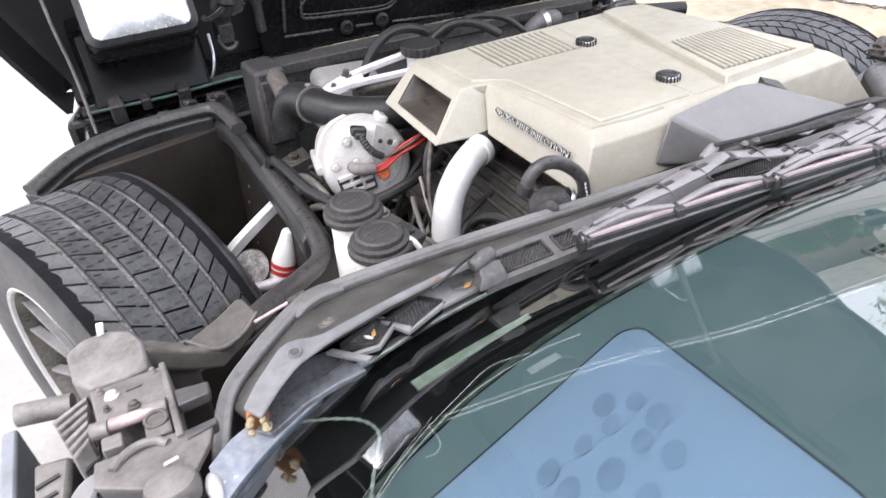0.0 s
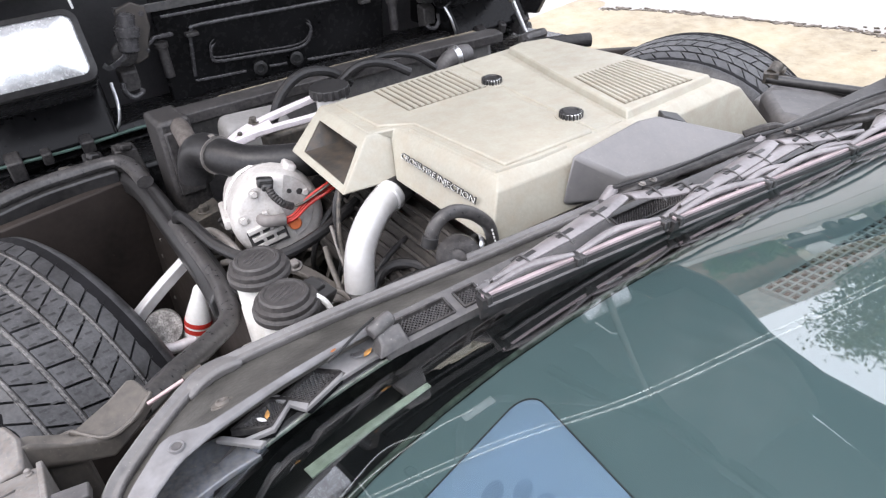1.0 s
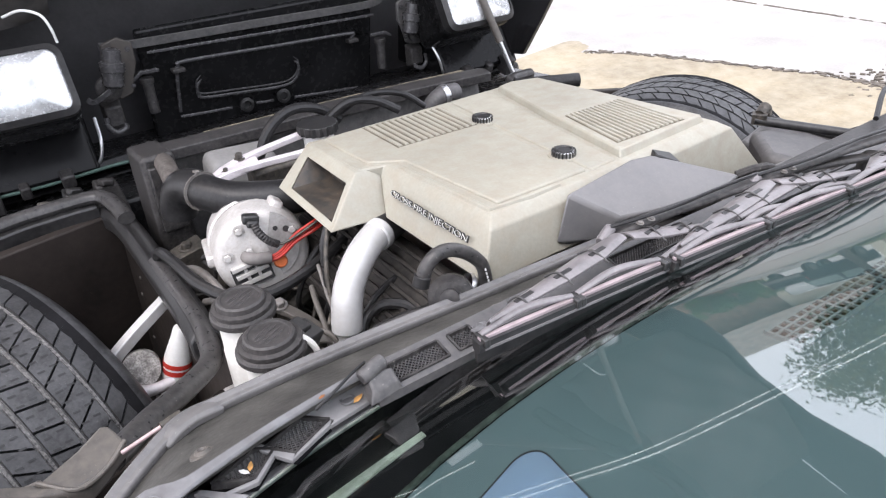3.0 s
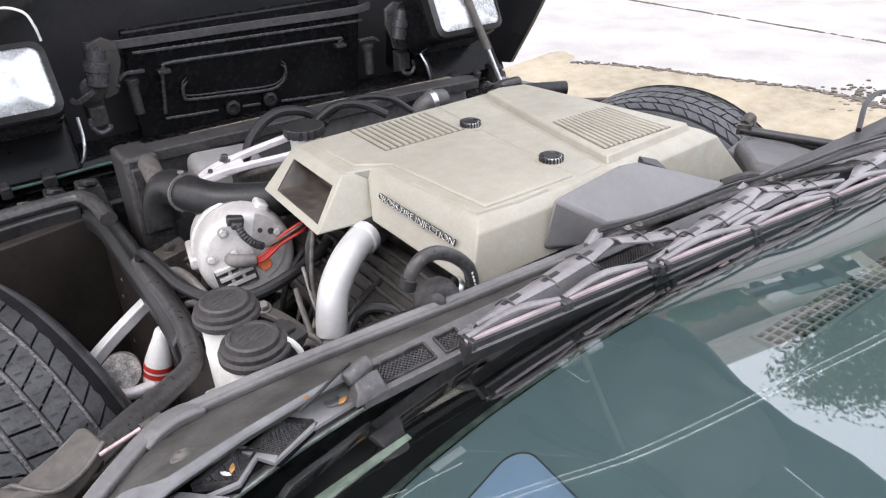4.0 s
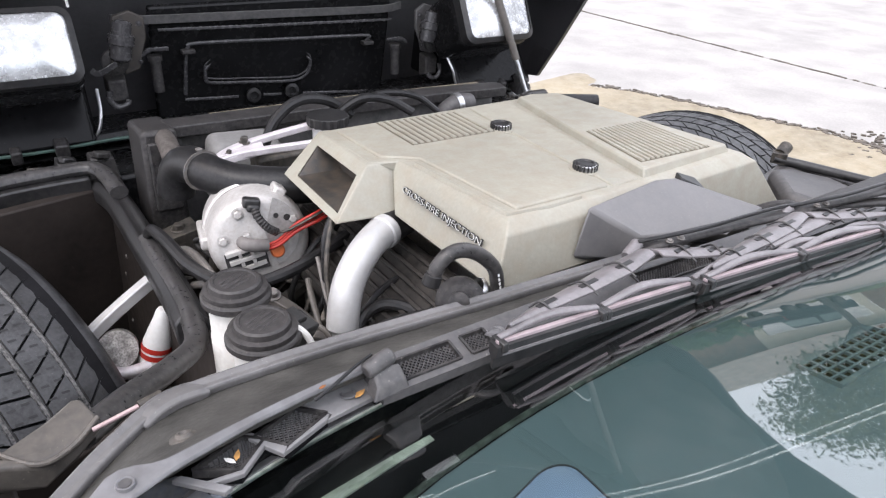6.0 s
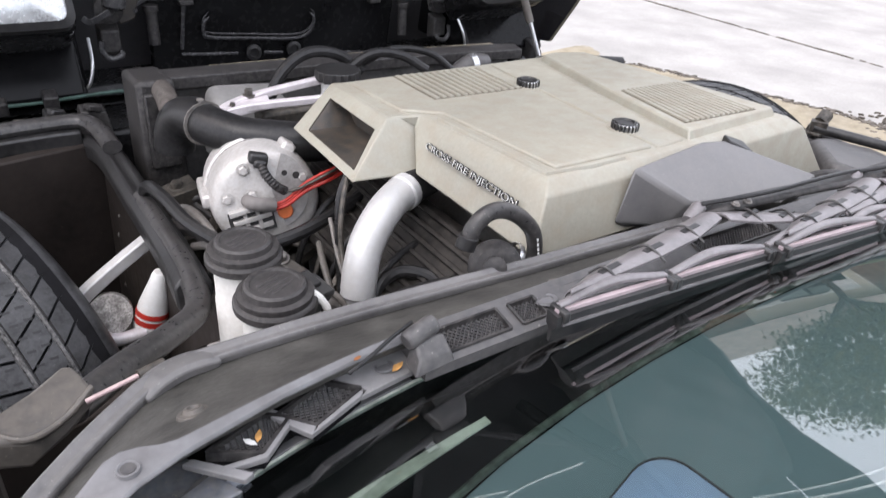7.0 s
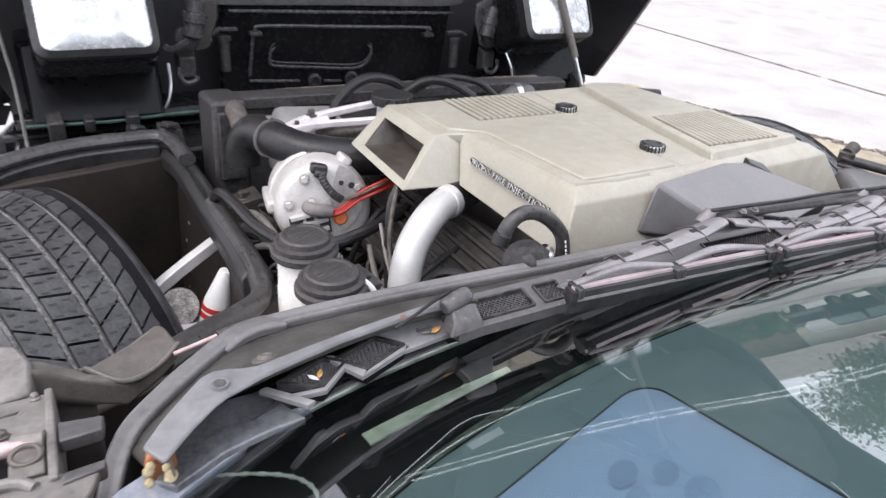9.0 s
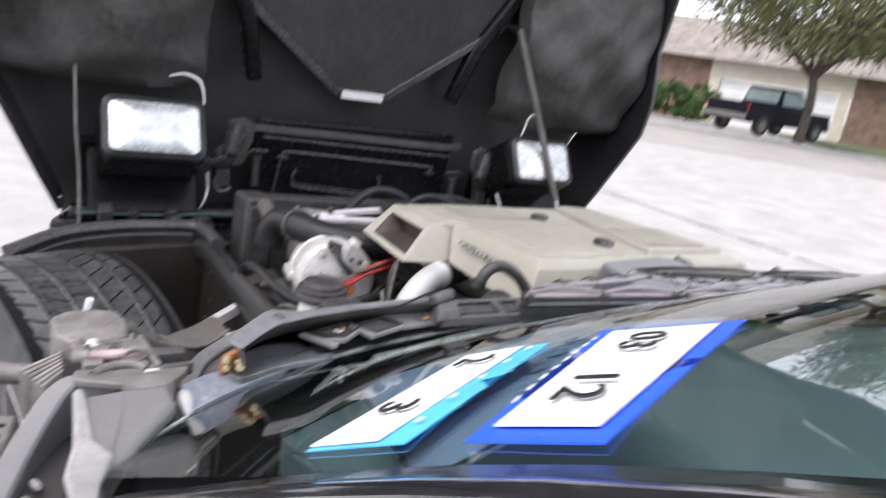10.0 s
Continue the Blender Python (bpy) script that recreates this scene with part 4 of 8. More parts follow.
# solid near-black block; the recess's shade is put into its colour
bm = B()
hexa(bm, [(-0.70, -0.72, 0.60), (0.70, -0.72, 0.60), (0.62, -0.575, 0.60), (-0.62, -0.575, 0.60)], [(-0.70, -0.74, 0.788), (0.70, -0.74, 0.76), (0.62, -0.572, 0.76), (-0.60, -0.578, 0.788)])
part("front_well", bm, RECESS, dash, "black block with the recess's shade in its colour, ahead of the dash pad")
# added black fillers carry that shade on towards the pillars
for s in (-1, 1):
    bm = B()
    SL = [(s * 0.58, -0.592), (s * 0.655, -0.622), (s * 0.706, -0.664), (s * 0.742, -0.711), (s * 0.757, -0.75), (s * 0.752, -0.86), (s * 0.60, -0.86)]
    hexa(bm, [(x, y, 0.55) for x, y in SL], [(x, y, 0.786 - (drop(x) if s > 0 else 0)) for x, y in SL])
    part("side_liner", bm, RECESS, dash)
# slotted defroster outlet along the front of the pad
defrost = thing("defroster_grille", (0.02, -0.74, 0.82), "slotted dark defroster outlet in the dashboard top", "air outlet")


def dz(y):
    return 0.812 + 0.125 * (-0.634 - y)


# near-black bed paints the dark inside the slots
bm = B()
hexa(bm, [(-0.186, -0.7155, 0.80), (-0.186, -0.7455, 0.80), (0.24, -0.7455, 0.80), (0.24, -0.7155, 0.80)], [(-0.186, -0.7155, dz(-0.7155) + 0.0012), (-0.186, -0.7455, dz(-0.7455) + 0.0012), (0.24, -0.7455, dz(-0.7455) + 0.0012), (0.24, -0.7155, dz(-0.7155) + 0.0012)])
part("slot_bed", lower(bm), RECESS, defrost, "", 0, 0)
for y, w in ((-0.7155, 0.0016), (-0.7230, 0.0008), (-0.7305, 0.0008), (-0.7380, 0.0008), (-0.7455, 0.0016)):
    bm = B()
    sweep(bm, [Vector((-0.188 + 0.43 * k / 12, y, dz(y) + 0.002)) for k in range(13)], [(-w, -0.002), (w, -0.002), (w, 0.0016), (-w, 0.0016)])
    part("long_bar", lower(bm), DASH, defrost)
for k in range(37):
    x = -0.187 + 0.0119 * k
    bm = B()
    sweep(bm, [Vector((x, -0.7155, dz(-0.7155) + 0.002)), Vector((x, -0.7455, dz(-0.7455) + 0.002))], [(-0.0014, -0.002), (0.0014, -0.002), (0.0014, 0.0012), (-0.0014, 0.0012)])
    part("cross_bar", lower(bm), DASH, defrost)
bm = B()
box(bm, (0, -1.3, 0.55), (1.2, 0.5, 0.4))
part("lower_dash", bm, BLACKP, dash, "", 0.03)
bm = B()
sweep(bm, spline([on_glass(x, y, -0.006) for x, y in ((-0.46, -0.641), (-0.485, -0.643), (-0.51, -0.645), (-0.535, -0.647), (-0.56, -0.650))], 5), [(-0.006, -0.001), (0.006, -0.001), (0.006, 0.001), (-0.006, 0.001)], scales=[0.4 + 0.02 * i for i in range(21)])
alone("trim_strip", bm, mat("pale_sage", (0.42, 0.43, 0.37), 0.5, 0, 0.3, 40, 200, 0.1), "pale strip under the lower edge of the glass", "trim")

# sheet and stickers on the glass -------------------------------------------
APEX = Vector((-0.434, -0.719))
E1, E2 = Vector((-0.195, -0.052)), Vector((-0.072, -0.194))
sheet = thing("dash_sheet", on_glass(-0.55, -0.82, -0.012), "pale blue square sheet with round marks behind the glass", "sheet")
def sheet_at(u, v, lift=-0.008):
    p = APEX + E1 * u + E2 * v
    return on_glass(p.x, p.y, lift)


def rounded(n=8, r=0.11):
    pts = []
    for cx, cy, a0 in ((1 - r, 1 - r, 0), (r, 1 - r, 90), (r, r, 180), (1 - r, r, 270)):
        for k in range(n + 1):
            a = radians(a0 + 90 * k / n)
            pts.append((cx + r * math.cos(a), cy + r * math.sin(a)))
    return pts


bm = B()
mid_pt = bm.verts.new(sheet_at(0.5, 0.5))
loops = [[bm.verts.new(sheet_at(0.5 + (u - 0.5) * f, 0.5 + (v - 0.5) * f)) for u, v in rounded()] for f in (0.15, 0.3, 0.45, 0.6, 0.75, 0.9, 1.0)]
for i in range(len(loops[0])):
    k = (i + 1) % len(loops[0])
    bm.faces.new((mid_pt, loops[0][i], loops[0][k]))
    for a, b in zip(loops, loops[1:]):
        bm.faces.new((a[i], b[i], b[k], a[k]))
ext = bmesh.ops.extrude_face_region(bm, geom=bm.faces[:])
bmesh.ops.translate(bm, verts=[g for g in ext["geom"] if isinstance(g, bmesh.types.BMVert)], vec=(0, 0, -0.002))
part("film", bm, PAD, sheet, "", 0, 20)
bm = B()
sweep(bm, [sheet_at(u, v, -0.0072) for u, v in rounded() + rounded()[:1]], [(-0.0003, -0.0006), (0.0003, -0.0006), (0.0003, 0.0003), (-0.0003, 0.0003)])
part("border", bm, GREYP, sheet, "dark thin border", 0, 0)
rd = random.Random(4)
for u, v in ((0.32, 0.30), (0.28, 0.42), (0.42, 0.28), (0.40, 0.42), (0.52, 0.36), (0.36, 0.55), (0.50, 0.50), (0.62, 0.44), (0.60, 0.58), (0.48, 0.64), (0.22, 0.30), (0.30, 0.22), (0.20, 0.40), (0.24, 0.52), (0.54, 0.26), (0.64, 0.34), (0.70, 0.52), (0.34, 0.66), (0.60, 0.70)):
    bm = B()
    r = rd.uniform(0.030, 0.046)
    lift = -0.0076 + rd.uniform(0, 0.0002)
    c = bm.verts.new(sheet_at(u, v, lift))
    ringv = [bm.verts.new(sheet_at(u + r * math.cos(k * 0.3927), v + r * math.sin(k * 0.3927), lift)) for k in range(16)]
    for i in range(16):
        bm.faces.new((c, ringv[i], ringv[(i + 1) % 16]))
    part("round_mark", bm, PADDOT, sheet, "", 0, 0)


def sticker(label, d, c, e, a, band, face_m, edge_m, words, bars):
    """A sticker on the glass: corners d (far), c (across), e (opposite), a (down), with coloured bands and figures."""
    d, c, e, a = Vector(d), Vector(c), Vector(e), Vector(a)
    st = thing("windshield_sticker", on_glass(d.x, d.y), label, "sticker", "windshield stickers")

    def at(u, v, lift):
        p = d.lerp(c, u).lerp(a.lerp(e, u), v)
        return on_glass(p.x, p.y, lift)

    def quad(u0, u1, v0, v1, lift):
        bm = B()
        hexa(bm, [at(u, v, lift) for u, v in ((u0, v0), (u1, v0), (u1, v1), (u0, v1))], [at(u, v, lift + 0.0006) for u, v in ((u0, v0), (u1, v0), (u1, v1), (u0, v1))])
        return bm

    part("base", quad(0, 1, 0, 1, 0.001), edge_m, st, "", 0, 0)
    part("field", quad(*band, 0.002), face_m, st, "white printed field", 0, 0)
    for u0, u1, v0, v1 in bars:
        part("printed_bar", quad(u0, u1, v0, v1, 0.0022), face_m, st, "", 0, 0)
    for word, u, v, size in words:
        p = at(u, v, 0.0035)
        ex, ey = (at(u, v + 0.1, 0.0035) - p).normalized(), (at(u + 0.1, v, 0.0035) - p).normalized()
        ez = ex.cross(ey)
        if ez.z < 0:
            ey = -ey
            ez = -ez
        m = Matrix(((ex.x, ey.x, ez.x, p.x), (ex.y, ey.y, ez.y, p.y), (ex.z, ey.z, ez.z, p.z), (0, 0, 0, 1)))
        letters(word, size, m, INK, st, "figure", 0.0003)
    return st


sticker("white inspection sticker with a light blue edge on the glass", (-0.606, -0.841), (-0.590, -0.880), (-0.694, -0.941), (-0.708, -0.896), (0.0, 0.72, 0.02, 0.98), PAPER, SSKY, (("2", 0.36, 0.2, 0.029), ("3", 0.36, 0.72, 0.029)), [(0.84, 0.885, 0.08 + 0.19 * k, 0.105 + 0.19 * k) for k in range(5)])
sticker("white registration sticker with a wide blue border on the glass", (-0.572, -0.893), (-0.578, -0.963), (-0.682, -1.007), (-0.689, -0.964), (0.13, 0.88, 0.07, 0.93), PAPER, SBLUE, (("03", 0.5, 0.28, 0.027), ("12", 0.5, 0.70, 0.027)), [(0.055, 0.072, 0.16 + 0.085 * k, 0.20 + 0.085 * k) for k in range(8)])

# curved scratches left by the wiper
def scratch(points, w):
    bm = B()
    path = spline([on_glass(x, y, 0.0006) for x, y in points], 10)
    sweep(bm, path, [(-w, -0.0002), (w, -0.0002), (w, 0.0002), (-w, 0.0002)])
    ob = part("scratch", bm, SCRATCH, shield, "fine curved wiper scratch", 0, 0)
    ob.visible_shadow = False


for off, w in ((0.0, 0.00028), (0.006, 0.00040)):
    scratch([(-0.57, -0.712 - off), (-0.52, -0.735 - off), (-0.488, -0.750 - off), (-0.463, -0.765 - off), (-0.425, -0.788 - off), (-0.362, -0.808 - off), (-0.285, -0.828 - off), (-0.18, -0.842 - off), (-0.05, -0.845 - off)], w)
scratch([(-0.655, -0.765), (-0.60, -0.725), (-0.55, -0.700), (-0.522, -0.690), (-0.50, -0.701)], 0.0003)
scratch([(-0.66, -0.775), (-0.61, -0.735), (-0.55, -0.708), (-0.50, -0.704), (-0.470, -0.711)], 0.00035)
for k in range(2):
    scratch([(-0.648 + 0.010 * k, -0.752 - 0.006 * k), (-0.622 + 0.012 * k, -0.730), (-0.590 + 0.016 * k, -0.708 + 0.002 * k)], 0.00016)
# pale beaded cord lying against the corner of the glass
bm = B()
cord = spline([on_glass(x, y, -0.004) for x, y in ((-0.636, -0.598), (-0.615, -0.628), (-0.602, -0.655), (-0.600, -0.680), (-0.609, -0.702), (-0.620, -0.722), (-0.630, -0.745))], 8)
sweep(bm, cord, ring(0.0009, 6), up=(0.1, 0.3, 1), scales=[1.0 if i % 3 else 1.6 for i in range(len(cord))])
alone("cord", bm, mat("pale_cord", (0.55, 0.55, 0.52), 0.6, 0, 0.2, 60, 200, 0.1), "thin pale beaded cord behind the corner of the glass", "cord")

# wipers ---------------------------------------------------------------------
def wiper(x0, x1, dy0, label):
    """Blade with rubber, bright strip, slotted grey yokes, bridge and the flat arm before it."""
    L = x1 - x0

    def P(t, dy=0.0, dz=0.0):
        x = x0 + L * t
        return Vector((x, -0.606 - 0.084 * (x + 0.388) + dy0 + dy, 0.847 - 0.5 * drop(x) - 0.5 * dy0 + dz))

    w = thing("wiper", P(0.5, 0, -0.02), label, "wiper", "windshield wipers")
    bm = B()
    sweep(bm, [P(t / 12) for t in range(13)], [(-0.0012, -0.019), (0.0012, -0.019), (0.0016, -0.010), (0.0042, -0.008), (0.0050, -0.004), (0.0050, 0.001), (-0.0050, 0.001), (-0.0050, -0.004), (-0.0042, -0.008), (-0.0016, -0.010)])
    part("rubber", bm, BLACKP, w, "black rubber wiping edge")
    bm = B()
    sweep(bm, [P(0.006 + 0.988 * t / 8, 0.0, 0.0022) for t in range(9)], [(-0.0020, -0.0012), (0.0020, -0.0012), (0.0018, 0.0010), (-0.0018, 0.0010)])
    part("flex_strip", bm, PINKM, w, "bright metal blade strip")
    bm = B()
    sweep(bm, [P(0.01 + 0.98 * t / 8, 0.0, -0.0050) for t in range(9)], [(-0.0058, -0.0012), (0.0058, -0.0012), (0.0058, 0.0010), (-0.0058, 0.0010)])
    part("backing_strip", bm, WIPERG, w, "faded grey blade spine")
    # low yokes that hold the blade with claws
    q_ = 0.463 / L
    sec = [(-0.0030, -0.0014), (0.0030, -0.0014), (0.0032, 0.0008), (0.0016, 0.0018), (-0.0016, 0.0018), (-0.0032, 0.0008)]
    for a, b in ((0.012, 0.20), (0.21, 0.405), (0.415, 0.60), (0.62, 0.80), (0.81, 0.985)):
        bm = B()
        path = spline([P(a, 0.002, 0.004), P((a + b) / 2, 0.0065, 0.0075), P(b, 0.002, 0.004)], 8)
        sweep(bm, path, sec, scales=[0.8 + 0.35 * math.sin(math.pi * i / 16) for i in range(17)])
        yoke = part("yoke", bm, WIPERG, w, "", 0.0005)
        for t in (a, b):
            bm = B()
            box(bm, P(t, 0.0, 0.0), (0.0050, 0.0140, 0.0080))
            part("claw", bm, BLACKP, yoke, "", 0.001)
    # wide tapered wings that rise from the blade to the hook of the arm
    for lo_e, hi_e in (([(0.035, 0.004), (0.12, 0.009), (0.22, 0.015), (0.32, 0.024), (0.405, 0.038)], [(0.035, 0.009), (0.10, 0.022), (0.20, 0.034), (0.30, 0.046), (0.405, 0.057)]),
                       ([(0.415, 0.034), (0.46, 0.022), (0.52, 0.014), (0.60, 0.008)], [(0.415, 0.055), (0.46, 0.050), (0.52, 0.036), (0.60, 0.014)]),
                       ([(0.63, 0.006), (0.74, 0.012), (0.86, 0.020), (0.96, 0.022)], [(0.63, 0.012), (0.72, 0.030), (0.84, 0.042), (0.96, 0.040)])):
        bm = B()
        n_ = len(lo_e)
        rows_ = []
        for (t0, d0), (t1, d1) in zip(lo_e, hi_e):
            a_, b_ = P(t0 * q_, d0, 0.009), P(t1 * q_, d1, 0.004)
            m_ = (a_ + b_) / 2 + Vector((0, 0, 0.0035))
            rows_.append([bm.verts.new(p) for p in (a_, a_.lerp(b_, 0.25) + Vector((0, 0, 0.0028)), m_, a_.lerp(b_, 0.8) + Vector((0, 0, 0.0022)), b_)])
        for r0, r1 in zip(rows_, rows_[1:]):
            for i in range(4):
                bm.faces.new((r0[i], r0[i + 1], r1[i + 1], r1[i]))
        ext = bmesh.ops.extrude_face_region(bm, geom=bm.faces[:])
        bmesh.ops.translate(bm, verts=[g for g in ext["geom"] if isinstance(g, bmesh.types.BMVert)], vec=(0, 0, -0.0022))
        wing = part("wing", bm, WIPERG, w, "faded grey slotted wing", 0.0006, 40)
        for k in range(1, n_ - 1):
            (t0, d0), (t1, d1) = lo_e[k], hi_e[k]
            bm = B()
            sweep(bm, [P(t0 * q_ - 0.020, d0 * 0.6 + d1 * 0.4 - 0.001, 0.0098), P(t0 * q_ + 0.022, d0 * 0.6 + d1 * 0.4 + 0.003, 0.0098)], [(-0.0020, -0.001), (0.0020, -0.001), (0.0020, 0.0012), (-0.0020, 0.0012)])
            part("slot", bm, BLACKP, wing, "", 0, 0)
            bm = B()
            tube(bm, [P(t1 * q_, d1, 0.0055), P(t0 * q_ * 0.5 + t1 * q_ * 0.5, (d0 + d1) / 2, 0.0125), P(t0 * q_, d0 - 0.004, 0.0062)], 0.0010, 6, 4)
            part("strap", bm, BLACKP, wing)
    bm = B()
    path = spline([P(0.405 * q_, 0.058, 0.002), P(0.46 * q_, 0.054, 0.008), P(0.56 * q_, 0.053, 0.009), P(0.76 * q_, 0.053, 0.007), P(1.0 * q_, 0.048, 0.004), P(1.2, 0.034, -0.002)], 8)
    sweep(bm, path, [(-0.0075, -0.002), (0.0075, -0.002), (0.0075, 0.001), (0.005, 0.003), (-0.005, 0.003), (-0.0075, 0.001)], scales=[0.55 + min(0.5, 0.06 * i) for i in range(len(path))])
    arm = part("arm", bm, BLACKD, w, "dusty black wiper arm", 0.001)
    for t in (0.46, 0.49):
        bm = B()
        bolt(bm, P(t * q_, 0.048, 0.012), (0, -0.2, 1), 0.0026, 0.002)
        part("rivet", bm, HINGE, arm)
    bm = B()
    lathe(bm, [(0, -0.010), (0.005, -0.010), (0.006, -0.006), (0.006, 0.008), (0.0045, 0.010), (0, 0.010)], Matrix.Translation(P(0.40 * q_, 0.060, 0.003)) @ pose(0, 0, 0, 0, 70, 15), 14)
    part("hook_end", bm, WIPERG, w)
    bm = B()
    tube(bm, [P(0.41 * q_, 0.060, 0.010), P(0.49 * q_, 0.046, 0.018), P(0.58 * q_, 0.046, 0.018), P(0.68 * q_, 0.050, 0.017), P(0.82 * q_, 0.056, 0.013), P(1.0, 0.055, 0.006)], 0.0019, 8, 5)
    part("washer_hose", bm, RUBBER, w)
    bm = B()
    lathe(bm, [(0, -0.016), (0.014, -0.016), (0.014, 0.002), (0.009, 0.007), (0, 0.008)], Matrix.Translation(P(1.2, 0.036, -0.006)), 16)
    part("pivot", bm, BLACKD, w)


wiper(-0.388, 0.075, 0.0, "black wiper arm and blade parked along the cowl")
wiper(-0.196, 0.40, -0.006, "long black wiper arm and blade parked across the cowl")

# leaf bits on the cowl
def leaf(p, s, rz, m):
    bm = B()
    pts = [(-1, 0, 0), (-0.3, 0.45, 0.18), (0.5, 0.35, 0.1), (1.1, 0, 0.25), (0.4, -0.4, 0.12), (-0.4, -0.4, 0.05)]
    hexa(bm, pts, [(x, y, z + 0.08) for x, y, z in pts])
    bm.transform(pose(*p, 0, 0, rz) @ Matrix.Diagonal((s, s, s, 1)))
    alone("dry_leaf", bm, m, "dry orange-brown leaf scrap lying on the cowl", "leaf", "leaf scraps")


leaf((-0.472, -0.571, 0.8155), 0.0048, 20, LEAF)
leaf((-0.560, -0.5795, 0.8125), 0.004, 60, LEAF)
leaf((-0.565, -0.5815, 0.8125), 0.004, 130, WHITEP)
leaf((-0.50, -0.574, 0.836), 0.003, 200, RUST)

# tyres ----------------------------------------------------------------------
def wheel(at, turn, label):
    """Built about the origin, its axle along x and its outer face towards -x, then placed."""
    w = new("wheel")
    bm = B()
    R = 0.322
    ribs = [-0.108, -0.069, -0.062, -0.026, -0.018, 0.018, 0.026, 0.062, 0.069, 0.108]
    prof = [(0.21, -0.106), (0.235, -0.113), (0.27, -0.116), (0.295, -0.114), (0.310, -0.110)]
    for i in range(0, 10, 2):
        prof += [(R - 0.007, ribs[i]), (R - 0.007, ribs[i + 1])]
        if i < 8:
            prof += [(R - 0.008, ribs[i + 1] + 0.001), (R - 0.008, ribs[i + 2] - 0.001)]
    prof += [(0.312, 0.116), (0.295, 0.128), (0.27, 0.134), (0.235, 0.130), (0.21, 0.118)]
    lathe(bm, prof, pose(0, 0, 0, 0, 90, 0), 72)
    tyre = part("tyre", bm, TYRE, w, "worn black tyre with dusty grooves", 0, 50)
    bm = B()
    for c in (-0.0655, -0.022, 0.022, 0.0655):
        lathe(bm, [(R - 0.0068, c - 0.0036), (R - 0.0042, c - 0.0016), (R - 0.0068, c + 0.0028)], pose(0, 0, 0, 0, 90, 0), 72)
    part("groove_dirt", bm, TYREG, tyre, "pale dust packed in the grooves", 0, 0)
    # near-black bands paint the shade at the bottom of the cross grooves
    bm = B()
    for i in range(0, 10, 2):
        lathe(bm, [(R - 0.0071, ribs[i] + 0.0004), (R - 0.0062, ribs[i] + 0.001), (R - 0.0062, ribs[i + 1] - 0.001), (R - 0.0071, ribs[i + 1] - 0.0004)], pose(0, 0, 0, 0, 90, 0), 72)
    part("groove_base", bm, RECESS, tyre, "cross-groove bottoms with their shade put into a near-black", 0, 0)
    # tread blocks, in chevrons
    verts, faces = [], []
    n = 58
    for i in range(0, 10, 2):
        x0, x1 = ribs[i] + 0.0007, ribs[i + 1] - 0.0007
        skew = (0.16, 0.12, 0.05, -0.12, -0.16)[i // 2]
        shift = (0.0, 0.3, 0.5, 0.3, 0.0)[i // 2]
        for k in range(n):
            a0 = 2 * math.pi * (k + shift + 0.055) / n
            a1 = 2 * math.pi * (k + shift + 0.945) / n
            base = len(verts)
            for rr in (R - 0.008, None):
                for x, a in ((x0, a0), (x1, a0 + skew * 0.6), (x1, a1 + skew * 0.6), (x0, a1)):
                    r = rr or (R - 0.010 * max(0, (abs(x) - 0.062) / 0.046) ** 2)
                    verts.append((x, r * math.cos(a), r * math.sin(a)))
            faces += [tuple(base + q for q in f) for f in ((4, 5, 6, 7), (0, 1, 5, 4), (1, 2, 6, 5), (2, 3, 7, 6), (3, 0, 4, 7))]
    me = bpy.data.meshes.new("tread")
    me.from_pydata(verts, [], faces)
    me.materials.append(TYRE)
    tread = new("tread", me)
    tread.parent = tyre
    tagged(tread, "worn angled tread blocks", kind="stuff")
    # short sipes in the blocks: flat black marks paint the shade of cuts
    verts, faces = [], []
    for i in (2, 4, 6):
        xm = (ribs[i] + ribs[i + 1]) / 2
        for k in range(n * 2):
            a = 2 * math.pi * (k + 0.35 + 0.3 * (i % 4)) / (n * 2) + 0.02
            for dx in (-0.009, 0.007):
                base = len(verts)
                for x, da in ((xm + dx - 0.0045, 0), (xm + dx + 0.0045, 0.006), (xm + dx + 0.0045, 0.0150), (xm + dx - 0.0045, 0.0090)):
                    r = R + 0.0004 - 0.010 * max(0, (abs(x) - 0.062) / 0.046) ** 2
                    verts.append((x, r * math.cos(a + da), r * math.sin(a + da)))
                faces.append((base, base + 1, base + 2, base + 3))
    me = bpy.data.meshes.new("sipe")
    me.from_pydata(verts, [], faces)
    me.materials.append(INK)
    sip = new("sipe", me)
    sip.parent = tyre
    tagged(sip, "short sipes drawn as flat black shade marks", kind="stuff")
    bm = B()
    lathe(bm, [(0.216, -0.107), (0.2115, -0.1085), (0.207, -0.106), (0.205, -0.100), (0.2065, -0.098), (0.212, -0.102)], pose(0, 0, 0, 0, 90, 0), 64)
    rim = part("rim", bm, ALUM, w, "dull aluminium rim with a bright lip", 0, 40)
    bm = B()
    lathe(bm, [(0.209, -0.104), (0.199, -0.095), (0.196, -0.085), (0.19, -0.03), (0.19, 0.06), (0.205, 0.11), (0.212, 0.117), (0.2, 0.117), (0.18, 0.06), (0.18, -0.03), (0.186, -0.080), (0.197, -0.102)], pose(0, 0, 0, 0, 90, 0), 48)
    part("barrel", bm, DARKM, rim, "dark inner barrel of the rim", 0, 40)
    for k in range(12):
        bm = B()
        hexa(bm, [(-0.078, -0.005, 0.05), (-0.078, 0.005, 0.05), (-0.096, 0.003, 0.2), (-0.096, -0.003, 0.2)], [(-0.060, -0.008, 0.05), (-0.060, 0.008, 0.05), (-0.08, 0.006, 0.2), (-0.08, -0.006, 0.2)])
